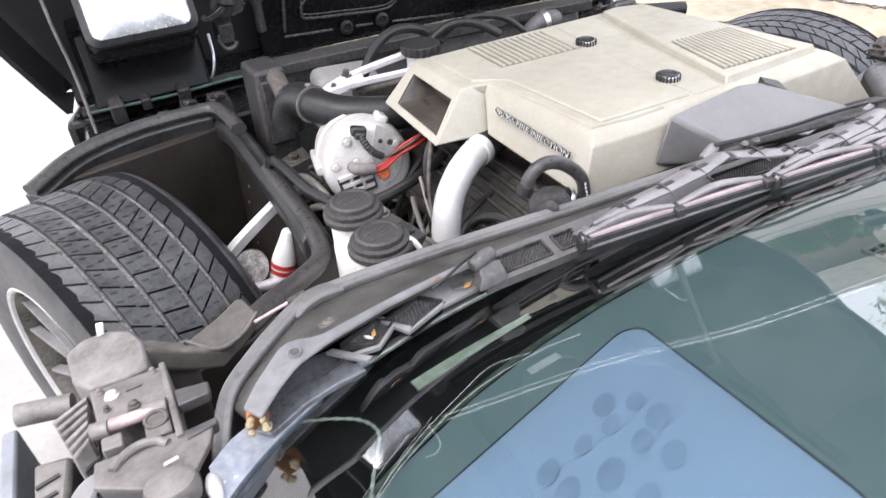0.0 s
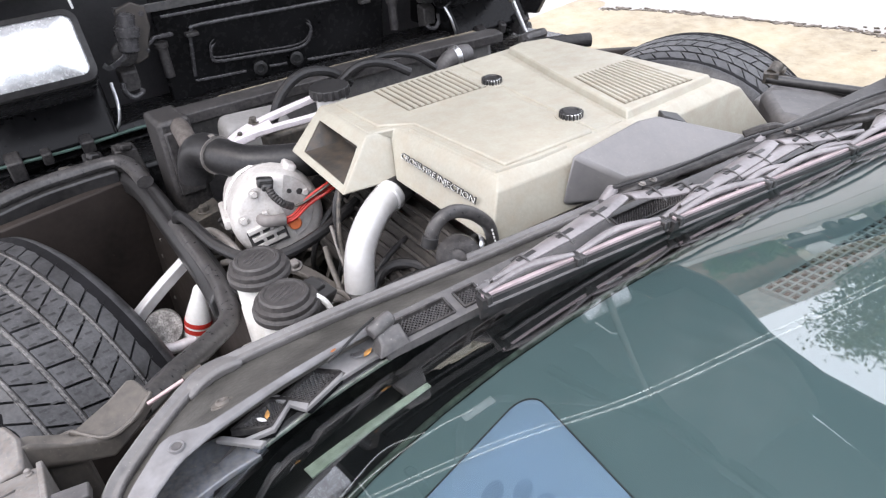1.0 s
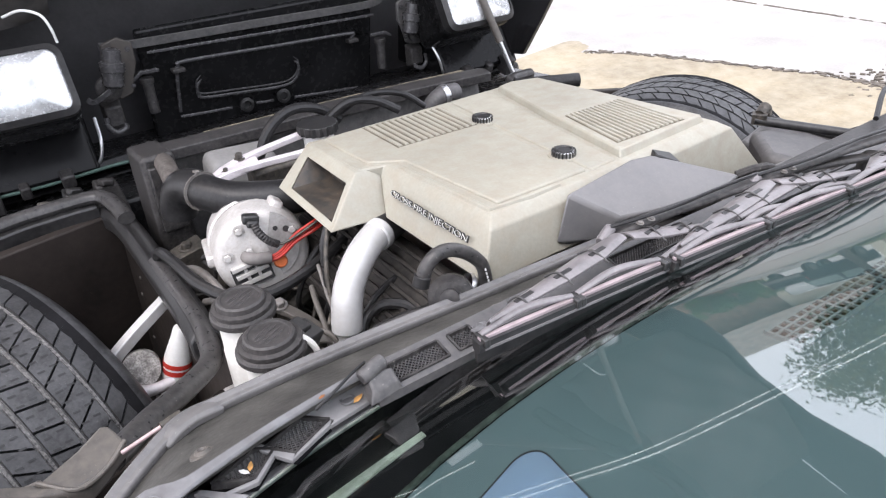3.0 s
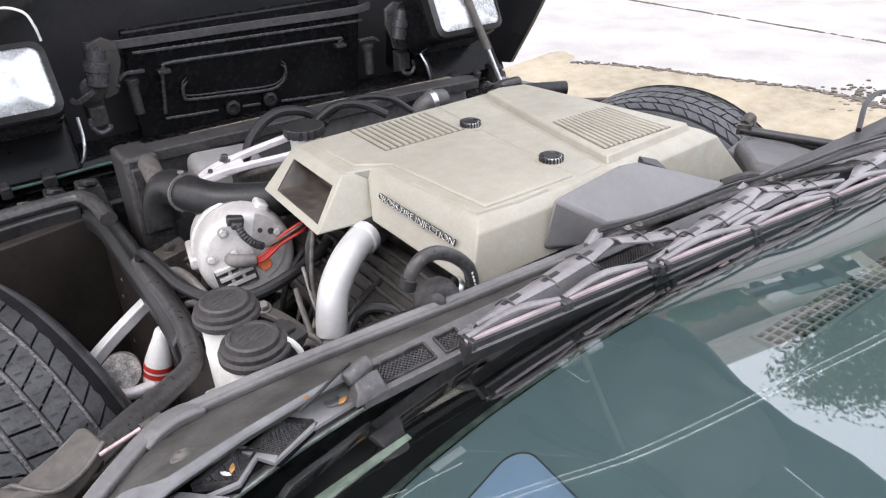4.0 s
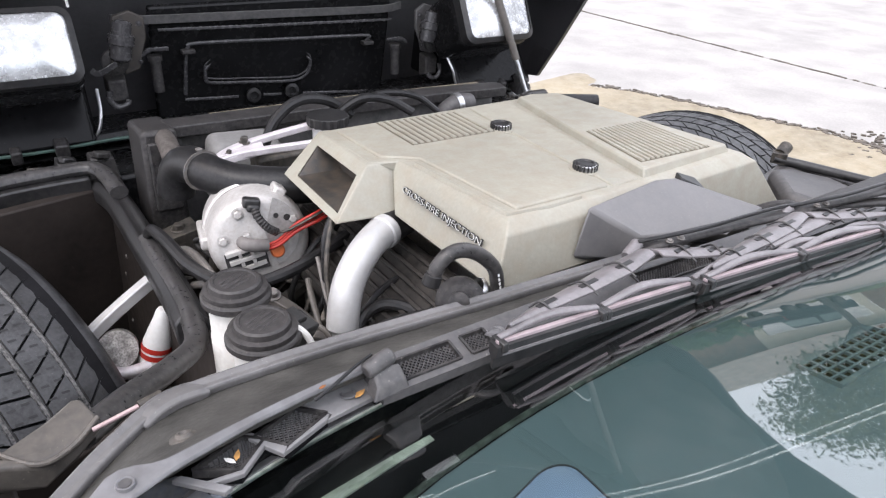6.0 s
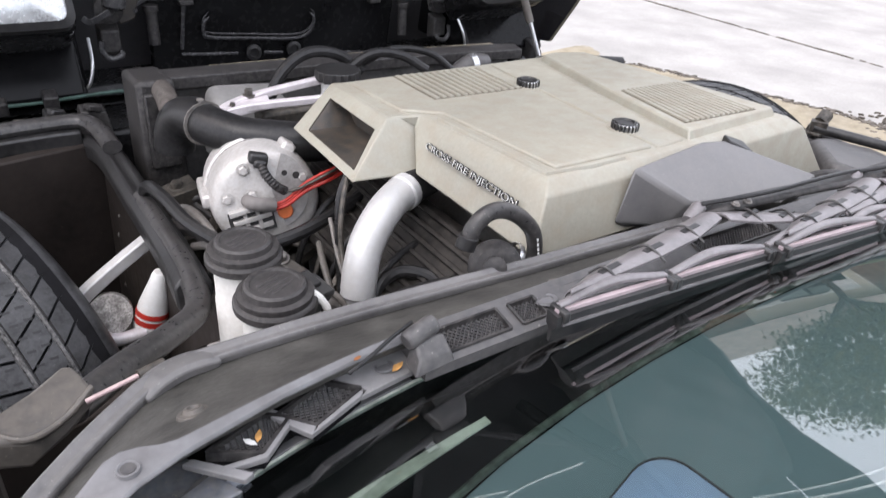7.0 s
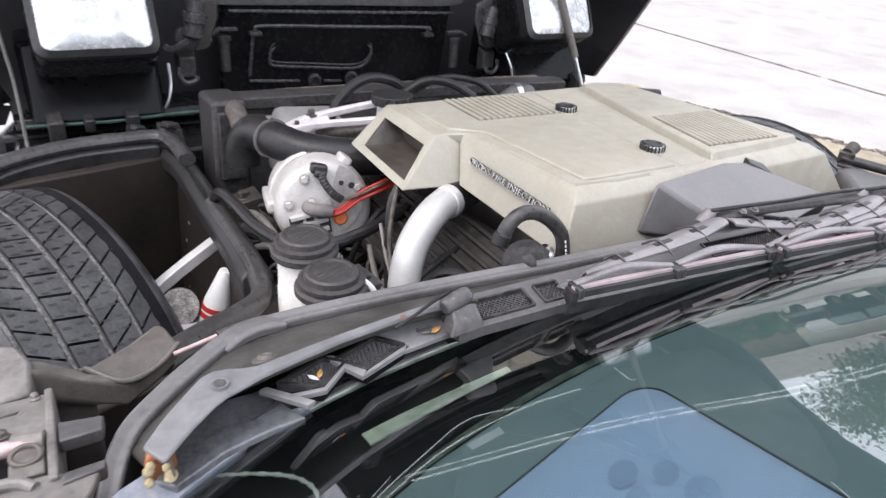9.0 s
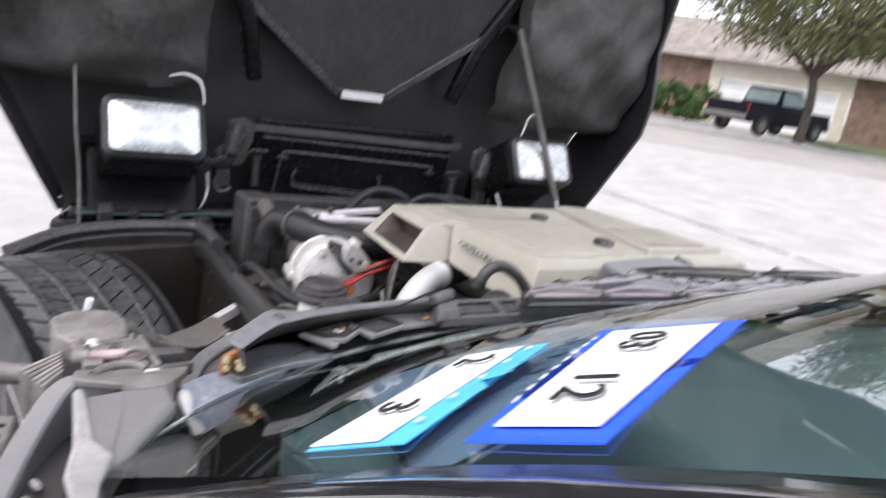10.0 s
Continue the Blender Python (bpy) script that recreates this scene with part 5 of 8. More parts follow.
        bm.transform(pose(0, 0, 0, 30 * k + 14, 0, 0))
        part("spoke", bm, TRAYG, rim, "", 0.0015)
    bm = B()
    lathe(bm, [(0, -0.095), (0.03, -0.095), (0.05, -0.08), (0.056, 0.03), (0, 0.03)], pose(0, 0, 0, 0, 90, 0), 24)
    part("hub", bm, ALUM, rim)
    bm = B()
    lathe(bm, [(0, -0.03), (0.178, -0.03), (0.178, 0.0), (0, 0.0)], pose(0, 0, 0, 0, 90, 0), 40)
    part("brake_disc", bm, DISC, w, "dark dusty brake disc")
    w.matrix_world = pose(*at, 0, 0, turn)
    return tagged(w, label, "wheel", "front wheels")


wheel((-0.77, 0.095, 0.332), 22, "front wheel with a worn low-profile tyre, turned outwards")
wheel((0.745, 0.055, 0.316), 202, "front wheel with a worn dusty tyre across the engine")

# air cleaner ----------------------------------------------------------------
def lid_z(y):
    return 0.826 - 0.06 * (y + 0.42)


air = thing("air_cleaner", (-0.02, -0.25, 0.735), "aged cream plastic air cleaner housing with louvred lid", "air cleaner")
top = [(-0.226, -0.424), (-0.226, -0.212), (-0.262, -0.203), (-0.256, -0.050), (0.118, -0.046), (0.172, -0.066), (0.166, -0.416), (-0.10, -0.428)]
mid = [(-0.238, -0.438), (-0.238, -0.218), (-0.236, -0.212), (-0.232, -0.040), (0.124, -0.034), (0.188, -0.056), (0.186, -0.430), (-0.10, -0.441)]
low = [(-0.257, -0.452), (-0.257, -0.252), (-0.196, -0.250), (-0.190, -0.030), (0.130, -0.022), (0.250, -0.040), (0.262, -0.440), (-0.10, -0.454)]
bm = B()
loops = [[bm.verts.new((x, y, f(x, y))) for x, y in poly] for poly, f in ((low, lambda x, y: 0.762 - 0.10 * max(0.0, x)), (mid, lambda x, y: lid_z(y) - 0.013), (top, lambda x, y: lid_z(y) - 0.001))]
bm.faces.new(loops[0][::-1])
for a, b in zip(loops, loops[1:]):
    for i in range(8):
        bm.faces.new((a[i], a[(i + 1) % 8], b[(i + 1) % 8], b[i]))
bm.faces.new(loops[2])
part("lid", bm, LIDM, air, "", 0.006, 50, 3)
# shallow raised fields on the lid: the wide panel with its rounded rim, and the stepped far panel
for poly, rise in (([(-0.206, -0.412), (-0.206, -0.224), (-0.244, -0.192), (-0.240, -0.062), (-0.022, -0.060), (-0.052, -0.225), (-0.074, -0.415)], 0.0022), ([(-0.070, -0.418), (-0.040, -0.222), (-0.010, -0.058), (0.070, -0.058), (0.022, -0.235), (-0.026, -0.416)], 0.0012), ([(-0.020, -0.418), (0.030, -0.234), (0.082, -0.062), (0.114, -0.056), (0.160, -0.074), (0.156, -0.408)], 0.0085)):
    bm = B()
    c = Vector((sum(p[0] for p in poly) / len(poly), sum(p[1] for p in poly) / len(poly)))
    up_l = [((x - c.x) * (1 - rise * 6) + c.x, (y - c.y) * (1 - rise * 4) + c.y) for x, y in poly]
    hexa(bm, [(x, y, lid_z(y) - 0.004) for x, y in poly], [(x, y, lid_z(y) + rise) for x, y in up_l])
    part("raised_field", bm, LIDM, air, "", 0.0022, 50)
# rim ribs beside the near edges
for pts in ([(-0.218, -0.236), (-0.220, -0.330), (-0.221, -0.417), (-0.17, -0.422), (-0.125, -0.4215)],):
    bm = B()
    sweep(bm, [Vector((x, y, lid_z(y) + 0.0005)) for x, y in pts], [(-0.004, -0.002), (0.004, -0.002), (0.002, 0.0016), (-0.002, 0.0016)])
    part("rim_rib", bm, LIDM, air, "", 0.0006, 50)


def louvres(a, b, c, d, rise, n):
    """Raised slats over a dark bed, between the far pair a, d and the near pair b, c of corners."""
    a, b, c, d = (Vector(p) for p in (a, b, c, d))

    def at(u, v, dz):
        p = a.lerp(d, u).lerp(b.lerp(c, u), v)
        return Vector((p.x, p.y, lid_z(p.y) + rise + dz))

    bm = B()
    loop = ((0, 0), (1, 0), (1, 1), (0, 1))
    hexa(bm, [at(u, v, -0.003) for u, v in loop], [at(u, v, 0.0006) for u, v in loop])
    bed = part("louvre_bed", bm, LIDD, air, "dark louvre grooves", 0, 0)
    for k in range(n):
        u, w = (k + 0.5) / n, 0.31 / n
        bm = B()
        hexa(bm, [at(u - w, 0, -0.001), at(u + w, 0, -0.001), at(u + w, 1, -0.001), at(u - w, 1, -0.001)], [at(u - w * 0.7, 0.01, 0.0024), at(u + w * 0.7, 0.01, 0.0024), at(u + w * 0.7, 0.99, 0.0024), at(u - w * 0.7, 0.99, 0.0024)])
        part("slat", bm, LIDM, bed, "", 0, 30)


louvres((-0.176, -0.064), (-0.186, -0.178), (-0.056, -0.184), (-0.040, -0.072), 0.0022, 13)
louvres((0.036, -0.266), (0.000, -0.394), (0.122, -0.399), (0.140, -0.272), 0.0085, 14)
for x, y in ((-0.038, -0.174), (-0.060, -0.362)):
    bm = B()
    z = lid_z(y) + 0.0005
    lathe(bm, [(0, z + 0.0), (0.020, z), (0.019, z + 0.002), (0, z + 0.002)], pose(x, y, 0), 24)
    k = part("knob_seat", bm, LIDM, air, "", 0, 40)
    bm = B()
    prof = [(0.0125 if i % 2 else 0.0145) for i in range(40)]
    lo = [bm.verts.new((x + prof[i] * math.cos(i * math.pi / 20), y + prof[i] * math.sin(i * math.pi / 20), z + 0.001)) for i in range(40)]
    hi = [bm.verts.new((x + prof[i] * math.cos(i * math.pi / 20), y + prof[i] * math.sin(i * math.pi / 20), z + 0.0075)) for i in range(40)]
    tp_ = [bm.verts.new((x + 0.0115 * math.cos(i * math.pi / 20), y + 0.0115 * math.sin(i * math.pi / 20), z + 0.0088)) for i in range(40)]
    for a, b in ((lo, hi), (hi, tp_)):
        for i in range(40):
            bm.faces.new((a[i], a[(i + 1) % 40], b[(i + 1) % 40], b[i]))
    kn = part("wing_knob", bm, STEEL, air, "notched metal rim of the knob", 0, 30)
    bm = B()
    lathe(bm, [(0, z + 0.0082), (0.0085, z + 0.0082), (0.0098, z + 0.0100), (0.0118, z + 0.0098), (0.0122, z + 0.0080), (0, z + 0.006)], pose(x, y, 0), 24)
    part("knob_top", bm, BLACKP, kn, "black knob face", 0, 40)
    bm = B()
    for i in range(20):
        a = (i + 0.25) * math.pi / 10
        box(bm, (x + 0.0135 * math.cos(a), y + 0.0135 * math.sin(a), z + 0.0042), (0.0034, 0.0020, 0.0085), (0, 0, math.degrees(a)))
    part("grip_ribs", bm, BLACKP, kn, "", 0, 0)
# intake snout: an open mouth that looks out and up
O_ = [Vector(p) for p in ((-0.258, -0.046, 0.803), (-0.268, -0.206, 0.812), (-0.327, -0.238, 0.759), (-0.321, -0.066, 0.759))]


def mouth(u, v, back=0.0):
    p = O_[0].lerp(O_[1], u).lerp(O_[3].lerp(O_[2], u), v)
    return p + Vector((0.75, 0, -0.35)) * back


I_ = [mouth(0.16, 0.22), mouth(0.93, 0.22), mouth(0.95, 0.85), mouth(0.20, 0.85)]
Bk = [(-0.19, -0.046, 0.799), (-0.19, -0.206, 0.808), (-0.205, -0.250, 0.757), (-0.20, -0.046, 0.757)]
bm = B()
vo, vi, vb = ([bm.verts.new(p) for p in q] for q in (O_, I_, Bk))
for a, b in ((vb, vo), (vo, vi)):
    for i in range(4):
        bm.faces.new((a[i], a[(i + 1) % 4], b[(i + 1) % 4], b[i]))
bm.faces.new(vb)
part("intake_snout", bm, LIDM, air, "", 0.0035, 50, 3)
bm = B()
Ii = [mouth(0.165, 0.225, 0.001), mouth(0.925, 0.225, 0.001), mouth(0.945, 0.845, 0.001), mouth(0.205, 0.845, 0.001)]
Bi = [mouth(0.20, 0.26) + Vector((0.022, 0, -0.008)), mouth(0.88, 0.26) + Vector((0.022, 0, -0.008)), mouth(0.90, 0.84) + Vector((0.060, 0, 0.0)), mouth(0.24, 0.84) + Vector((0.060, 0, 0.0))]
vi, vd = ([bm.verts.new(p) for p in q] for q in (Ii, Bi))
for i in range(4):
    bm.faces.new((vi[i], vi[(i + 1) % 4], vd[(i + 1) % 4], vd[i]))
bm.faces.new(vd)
part("intake_throat", bm, mat("dark_intake", (0.040, 0.038, 0.035), 0.5, 0, 0.4, 9, 160, 0.12, (0.15, 0.105, 0.07), 0.45), air, "dark inside of the intake with tan patches", 0, 30)
# raised lettering on the side
SIDE = Matrix(((0, 0.30, -0.954, -0.2492), (-1, 0, 0, -0.340), (0, 0.954, 0.30, 0.7955), (0, 0, 0, 1)))
SIDE = SIDE @ Matrix.Translation((-0.004, 0.0018, 0)) @ Matrix.Diagonal((1.56, 1, 1, 1))
letters("CROSS-FIRE INJECTION", 0.0100, SIDE, mat("lettering_black", (0.02, 0.02, 0.02), 0.5, 0, 0.2, 60, 200, 0), air, "lettering", 0.0008, 0.95, 0.00045)
letters("CROSS-FIRE INJECTION", 0.0100, SIDE @ Matrix.Translation((0, 0, 0.0012)), mat("lettering_pale", (0.72, 0.72, 0.70), 0.4, 0.3, 0.2, 60, 200, 0), air, "lettering", 0.0004, 0.95, -0.0003)

# grey shield behind the air cleaner
shieldc = thing("engine_shield", (-0.04, -0.46, 0.70), "dark grey moulded plastic shield behind the air cleaner", "shield")
bm = B()
K = [(-0.138, -0.446, 0.828), (-0.020, -0.432, 0.830), (0.012, -0.436, 0.828), (0.092, -0.508, 0.801), (0.00, -0.527, 0.797), (-0.030, -0.503, 0.7975), (-0.068, -0.494, 0.7975), (-0.094, -0.487, 0.797)]
Kl = [(-0.158, -0.452, 0.775), (-0.020, -0.428, 0.70), (0.012, -0.430, 0.70), (0.098, -0.47, 0.70), (0.00, -0.47, 0.76), (-0.03, -0.468, 0.765), (-0.065, -0.468, 0.766), (-0.100, -0.470, 0.766)]
hexa(bm, Kl, K)
part("moulding", bm, COVER, shieldc, "", 0.004, 50, 3)
bm = B()
hexa(bm, [(0.015, -0.441, 0.806), (0.046, -0.458, 0.800), (0.046, -0.436, 0.800), (0.020, -0.428, 0.806)], [(0.015, -0.443, 0.828), (0.040, -0.462, 0.816), (0.044, -0.440, 0.823), (0.020, -0.430, 0.831)])
part("vent_mouth", bm, BLACKP, shieldc, "", 0.002)

# valve covers and engine block
engine = thing("engine_block", (0, -0.15, 0.28), "dark oily engine block in its bay", "engine")
bm = B()
hexa(bm, [(-0.2, -0.42, 0.28), (0.2, -0.42, 0.28), (0.2, 0.14, 0.28), (-0.2, 0.14, 0.28)], [(-0.26, -0.42, 0.62), (0.26, -0.42, 0.62), (0.26, 0.14, 0.62), (-0.26, 0.14, 0.62)])
part("block", bm, DARKM, engine, "", 0.02)
bm = B()
box(bm, (0, -0.2, 0.67), (0.3, 0.46, 0.15))
part("intake_manifold", bm, ALUM, engine, "", 0.02)
for s in (-1, 1):
    bm = B()
    TV = pose(s * 0.262, -0.235, 0.655, 0, s * 38, 0)
    v = box(bm, (0, 0, 0), (0.135, 0.46, 0.05))
    bm.transform(TV)
    vc = part("valve_cover", bm, VALVE, engine, "ribbed grimy valve cover", 0.008)
    for k in range(8):
        bm = B()
        box(bm, (-0.055 + 0.0157 * k, 0, 0.0275), (0.0055, 0.43, 0.009))
        bm.transform(TV)
        part("rib", bm, VALVE, vc, "", 0.001)
    for k in range(4):
        bm = B()
        tube(bm, [(s * 0.30, -0.38 + 0.1 * k, 0.60), (s * 0.34, -0.38 + 0.1 * k, 0.57), (s * 0.36, -0.36 + 0.1 * k, 0.50)], 0.016, 10, 4)
        part("exhaust_runner", bm, DARKM, engine)
for k in range(4):
    bm = B()
    tube(bm, [(-0.22, -0.10 - 0.08 * k, 0.69), (-0.30, -0.12 - 0.08 * k, 0.675), (-0.34, -0.12 - 0.08 * k, 0.61), (-0.33, -0.11 - 0.08 * k, 0.56)], 0.0042, 8, 5)
    part("spark_plug_wire", bm, RUBBER, engine)

# silver air tube from the snout down to the manifold
pipe = thing("heat_tube", (-0.37, -0.30, 0.55), "silver curved metal tube below the air cleaner", "tube")
bm = B()
tube(bm, [(-0.255, -0.243, 0.742), (-0.284, -0.256, 0.740), (-0.312, -0.272, 0.730), (-0.336, -0.286, 0.708), (-0.350, -0.298, 0.675), (-0.355, -0.304, 0.63), (-0.352, -0.30, 0.55)], 0.0190, 20, 6)
part("tube", bm, SILVER, pipe)
bm = B()
tube(bm, [(-0.215, -0.225, 0.742), (-0.238, -0.235, 0.7425), (-0.262, -0.246, 0.7418)], 0.0205, 18, 5)
part("collar", bm, RUBBER, pipe, "dark rubber collar")
bm = B()
tube(bm, [(-0.262, -0.246, 0.7418), (-0.274, -0.2515, 0.7408)], 0.0212, 20, 3)
part("collar_band", bm, SILVER, pipe, "crimped bright tube end", 0.002)

# alternator -----------------------------------------------------------------
alt = thing("alternator", (-0.365, -0.02, 0.56), "dusty aluminium alternator with a red cable", "alternator")
AM = pose(-0.371, -0.102, 0.682, 90 - 9, 0, -12)  # local z runs rearwards


def ap(bm, up=0.0):
    bm.transform(AM @ Matrix.Translation((0, up, 0)))
    return bm


bm = B()
lathe(bm, [(0, 0.0), (0.054, -0.0005), (0.061, -0.004), (0.0655, -0.012), (0.067, -0.030), (0.067, -0.060)], n=40)
lathe(bm, [(0.067, -0.062), (0.0665, -0.066), (0.069, -0.068), (0.069, -0.078), (0.0665, -0.080)], n=40)
lathe(bm, [(0.067, -0.080), (0.067, -0.110), (0.058, -0.135), (0.03, -0.14), (0, -0.14)], n=40)
ab = part("housing", ap(bm), ALUM, alt, "", 0, 40)
for k in range(3):
    bm = B()
    a = radians(60 + 120 * k)
    box(bm, (0.062 * math.cos(a), 0.062 * math.sin(a), -0.07), (0.026, 0.018, 0.09), (0, 0, math.degrees(a)))
    part("lug", ap(bm), ALUM, ab, "", 0.004)
bm = B()
for x, y in ((0.044, 0.030), (-0.018, 0.012), (-0.048, 0.010), (-0.026, 0.044)):
    bm = B()
    bolt(bm, (x, y, -0.001), (0.2 * x, 0.2 * y, 1), 0.0055, 0.006)
    part("bolt", ap(bm), ALUM, ab)
for k in range(3):
    bm = B()
    box(bm, (-0.023 + 0.003 * k, -0.019 - 0.0125 * k, 0.004 - 0.002 * k), (0.050 - 0.003 * k, 0.0062, 0.010), (0, 0, 12))
    part("fin", ap(bm, 0.015), ALUM, ab, "", 0.0008)
for k in range(2):
    bm = B()
    box(bm, (-0.028 + 0.016 * k, -0.032, 0.0025), (0.005, 0.022, 0.006), (0, 0, 12))
    part("fin_post", ap(bm, 0.015), ALUM, ab, "", 0.0008)
bm = B()
box(bm, (-0.021, -0.031, -0.002), (0.054, 0.040, 0.006), (-8, 0, 8))
part("fin_slot", ap(bm, 0.015), BLACKP, ab)
bm = B()
c_ = bm.verts.new((0.006, 0, 0.0006))
fan = [bm.verts.new((0.006 + 0.045 * math.cos(a), 0.049 * math.sin(a), 0.0006)) for a in [radians(-72 + 8 * i) for i in range(19)]]
for i in range(18):
    bm.faces.new((c_, fan[i], fan[i + 1]))
ext = bmesh.ops.extrude_face_region(bm, geom=bm.faces[:])
bmesh.ops.translate(bm, verts=[g for g in ext["geom"] if isinstance(g, bmesh.types.BMVert)], vec=(0, 0, 0.0018))
part("rear_plate", ap(bm, 0.015), mat("grey_cast_plate", (0.36, 0.35, 0.34), 0.55, 0.2, 0.25, 40, 220, 0.2, (0.18, 0.16, 0.14), 0.4), ab, "duller grey end plate", 0, 30)
for x, y, r in ((0.036, 0.018, 0.9), (0.022, 0.022, 0.7), (0.052, 0.0, 0.6)):
    bm = B()
    lathe(bm, [(0, 0), (0.005, 0), (0.005, 0.0008), (0, 0.0008)], pose(x, y, 0.0024 - 0.06 * max(0, x - 0.044)) @ Matrix.Diagonal((r, r, 1, 1)), 12)
    part("screw_hole", ap(bm, 0.015), BLACKP, ab)
bm = B()
lathe(bm, [(0.0, 0.0), (0.018, 0), (0.018, 0.006), (0.014, 0.009), (0, 0.009)], pose(0.020, -0.027, -0.002) @ Matrix.Diagonal((0.54, 0.54, 0.9, 1)), 20)
part("orange_cap", ap(bm, 0.015), ORANGE, alt, "faded orange round cap")
bm = B()
tube(bm, [(-0.024, -0.009, 0.0), (-0.020, -0.010, 0.010), (-0.010, -0.012, 0.013), (0.006, -0.015, 0.010)], 0.0088, 12, 5)
part("terminal_boot", ap(bm, 0.015), mat("grey_rubber_boot", (0.13, 0.12, 0.115), 0.7, 0, 0.3, 30, 150, 0.2), alt, "grey rubber terminal boot")
bm = B()
box(bm, (-0.008, 0.044, 0.006), (0.022, 0.013, 0.018), (0, 0, -12))
box(bm, (-0.007, 0.038, 0.012), (0.016, 0.010, 0.012), (0, 0, -12))
plug = part("plug", ap(bm, 0.015), BLACKP, alt, "black wiring plug", 0.003)
bm = B()
ribbed(bm, [(-0.006, 0.038, 0.014), (-0.002, 0.026, 0.019), (0.008, 0.012, 0.019), (0.020, 0.002, 0.012)], 0.0058, 0.16, 0.0036)
part("ribbed_sleeve", ap(bm, 0.015), BLACKD, plug, "ribbed black cable sleeve")
for k in range(3):
    bm = B()
    o = 0.005 * k
    tube(bm, [(0.006, -0.021 + o * 0.6, 0.009), (0.022, -0.015 + o * 0.7, 0.013), (0.045, 0.002 + o, 0.018), (0.075, 0.014 + o * 1.2, 0.020), (0.115, 0.024 + o, 0.0)], 0.0019 if k else 0.0026, 8, 5)
    part("red_wire", ap(bm, 0.015), REDP, alt, "red battery cable")
bm = B()
tube(bm, [(0.018, 0.001, 0.012), (0.035, 0.006, 0.020), (0.07, 0.022, 0.024), (0.11, 0.035, 0.01)], 0.0018, 8, 5)
part("brown_wire", ap(bm, 0.015), DARKM, alt)
bm = B()
lathe(bm, [(0.0, -0.141), (0.03, -0.141), (0.034, -0.15), (0.028, -0.157), (0.034, -0.165), (0.03, -0.17), (0, -0.17)], n=24)
part("pulley", ap(bm), DARKM, alt)
bm = B()
hexa(bm, [(-0.42, 0.0, 0.56), (-0.31, 0.0, 0.56), (-0.31, 0.03, 0.56), (-0.42, 0.03, 0.56)], [(-0.40, 0.0, 0.64), (-0.33, 0.0, 0.64), (-0.33, 0.03, 0.64), (-0.40, 0.03, 0.64)])
part("mount", bm, DARKM, alt, "", 0.004)

# bracket and link above the belt drive
brk = thing("accessory_bracket", (-0.27, 0.14, 0.68), "bright slotted cast aluminium accessory bracket", "bracket")
bm = B()
for pts, w in (([(-0.368, 0.080, 0.734), (-0.340, 0.098, 0.738), (-0.30, 0.112, 0.741), (-0.24, 0.124, 0.744), (-0.16, 0.135, 0.748)], 1.0), ([(-0.368, 0.074, 0.734), (-0.335, 0.080, 0.737), (-0.29, 0.079, 0.738), (-0.24, 0.075, 0.738), (-0.18, 0.072, 0.738)], 0.9)):
    sweep(bm, spline(pts, 6), [(-0.0062 * w, -0.006), (0.0062 * w, -0.006), (0.0062 * w, 0.005), (-0.0062 * w, 0.005)])
hexa(bm, [(-0.368, 0.068, 0.728), (-0.29, 0.080, 0.730), (-0.285, 0.108, 0.732), (-0.345, 0.100, 0.728)], [(-0.364, 0.070, 0.738), (-0.29, 0.082, 0.742), (-0.285, 0.106, 0.743), (-0.345, 0.097, 0.740)])
part("arm", bm, BRIGHT, brk, "", 0.002)
for p, r in (((-0.312, 0.108, 0.743), 0.006), ((-0.345, 0.082, 0.739), 0.004)):
    bm = B()
    bolt(bm, p, (0, 0, 1), r, 1.6 * r)
    part("bolt", bm, DARKM, brk)
bm = B()
box(bm, (-0.22, 0.11, 0.685), (0.16, 0.04, 0.07))
part("foot", bm, DARKM, brk, "", 0.006)

# radiator end, hoses and shroud
rad = thing("radiator_shroud", (-0.1, 0.33, 0.42), "black plastic radiator shroud with a worn top bar", "radiator shroud")
bm = B()
hexa(bm, [(-0.440, 0.235, 0.50), (-0.375, 0.235, 0.50), (-0.375, 0.34, 0.50), (-0.440, 0.34, 0.50)], [(-0.437, 0.235, 0.738), (-0.38, 0.235, 0.738), (-0.38, 0.34, 0.73), (-0.437, 0.34, 0.73)])
part("end_box", bm, BLACKD, rad, "", 0.008)
bm = B()
box(bm, (-0.407, 0.232, 0.66), (0.045, 0.01, 0.12))
part("end_panel", bm, BLACKD, rad, "", 0.003)
bm = B()
hexa(bm, [(-0.39, 0.27, 0.48), (0.33, 0.27, 0.48), (0.33, 0.315, 0.48), (-0.39, 0.315, 0.48)], [(-0.37, 0.285, 0.708), (0.31, 0.285, 0.702), (0.33, 0.315, 0.705), (-0.39, 0.315, 0.712)])
part("fan_panel", bm, DUSTYG, rad, "dusty grey fan panel", 0.008)
bm = B()
hexa(bm, [(-0.345, 0.175, 0.60), (-0.20, 0.175, 0.60), (-0.20, 0.262, 0.60), (-0.345, 0.262, 0.60)], [(-0.335, 0.195, 0.712), (-0.215, 0.195, 0.700), (-0.215, 0.255, 0.715), (-0.335, 0.255, 0.722)])
part("header_tank", bm, mat("pale_grey_tank", (0.22, 0.215, 0.21), 0.5, 0, 0.15, 16, 160, 0.1, (0.12, 0.11, 0.10), 0.3), rad, "pale grey rounded plastic tank", 0.018, 50, 4)
bm = B()
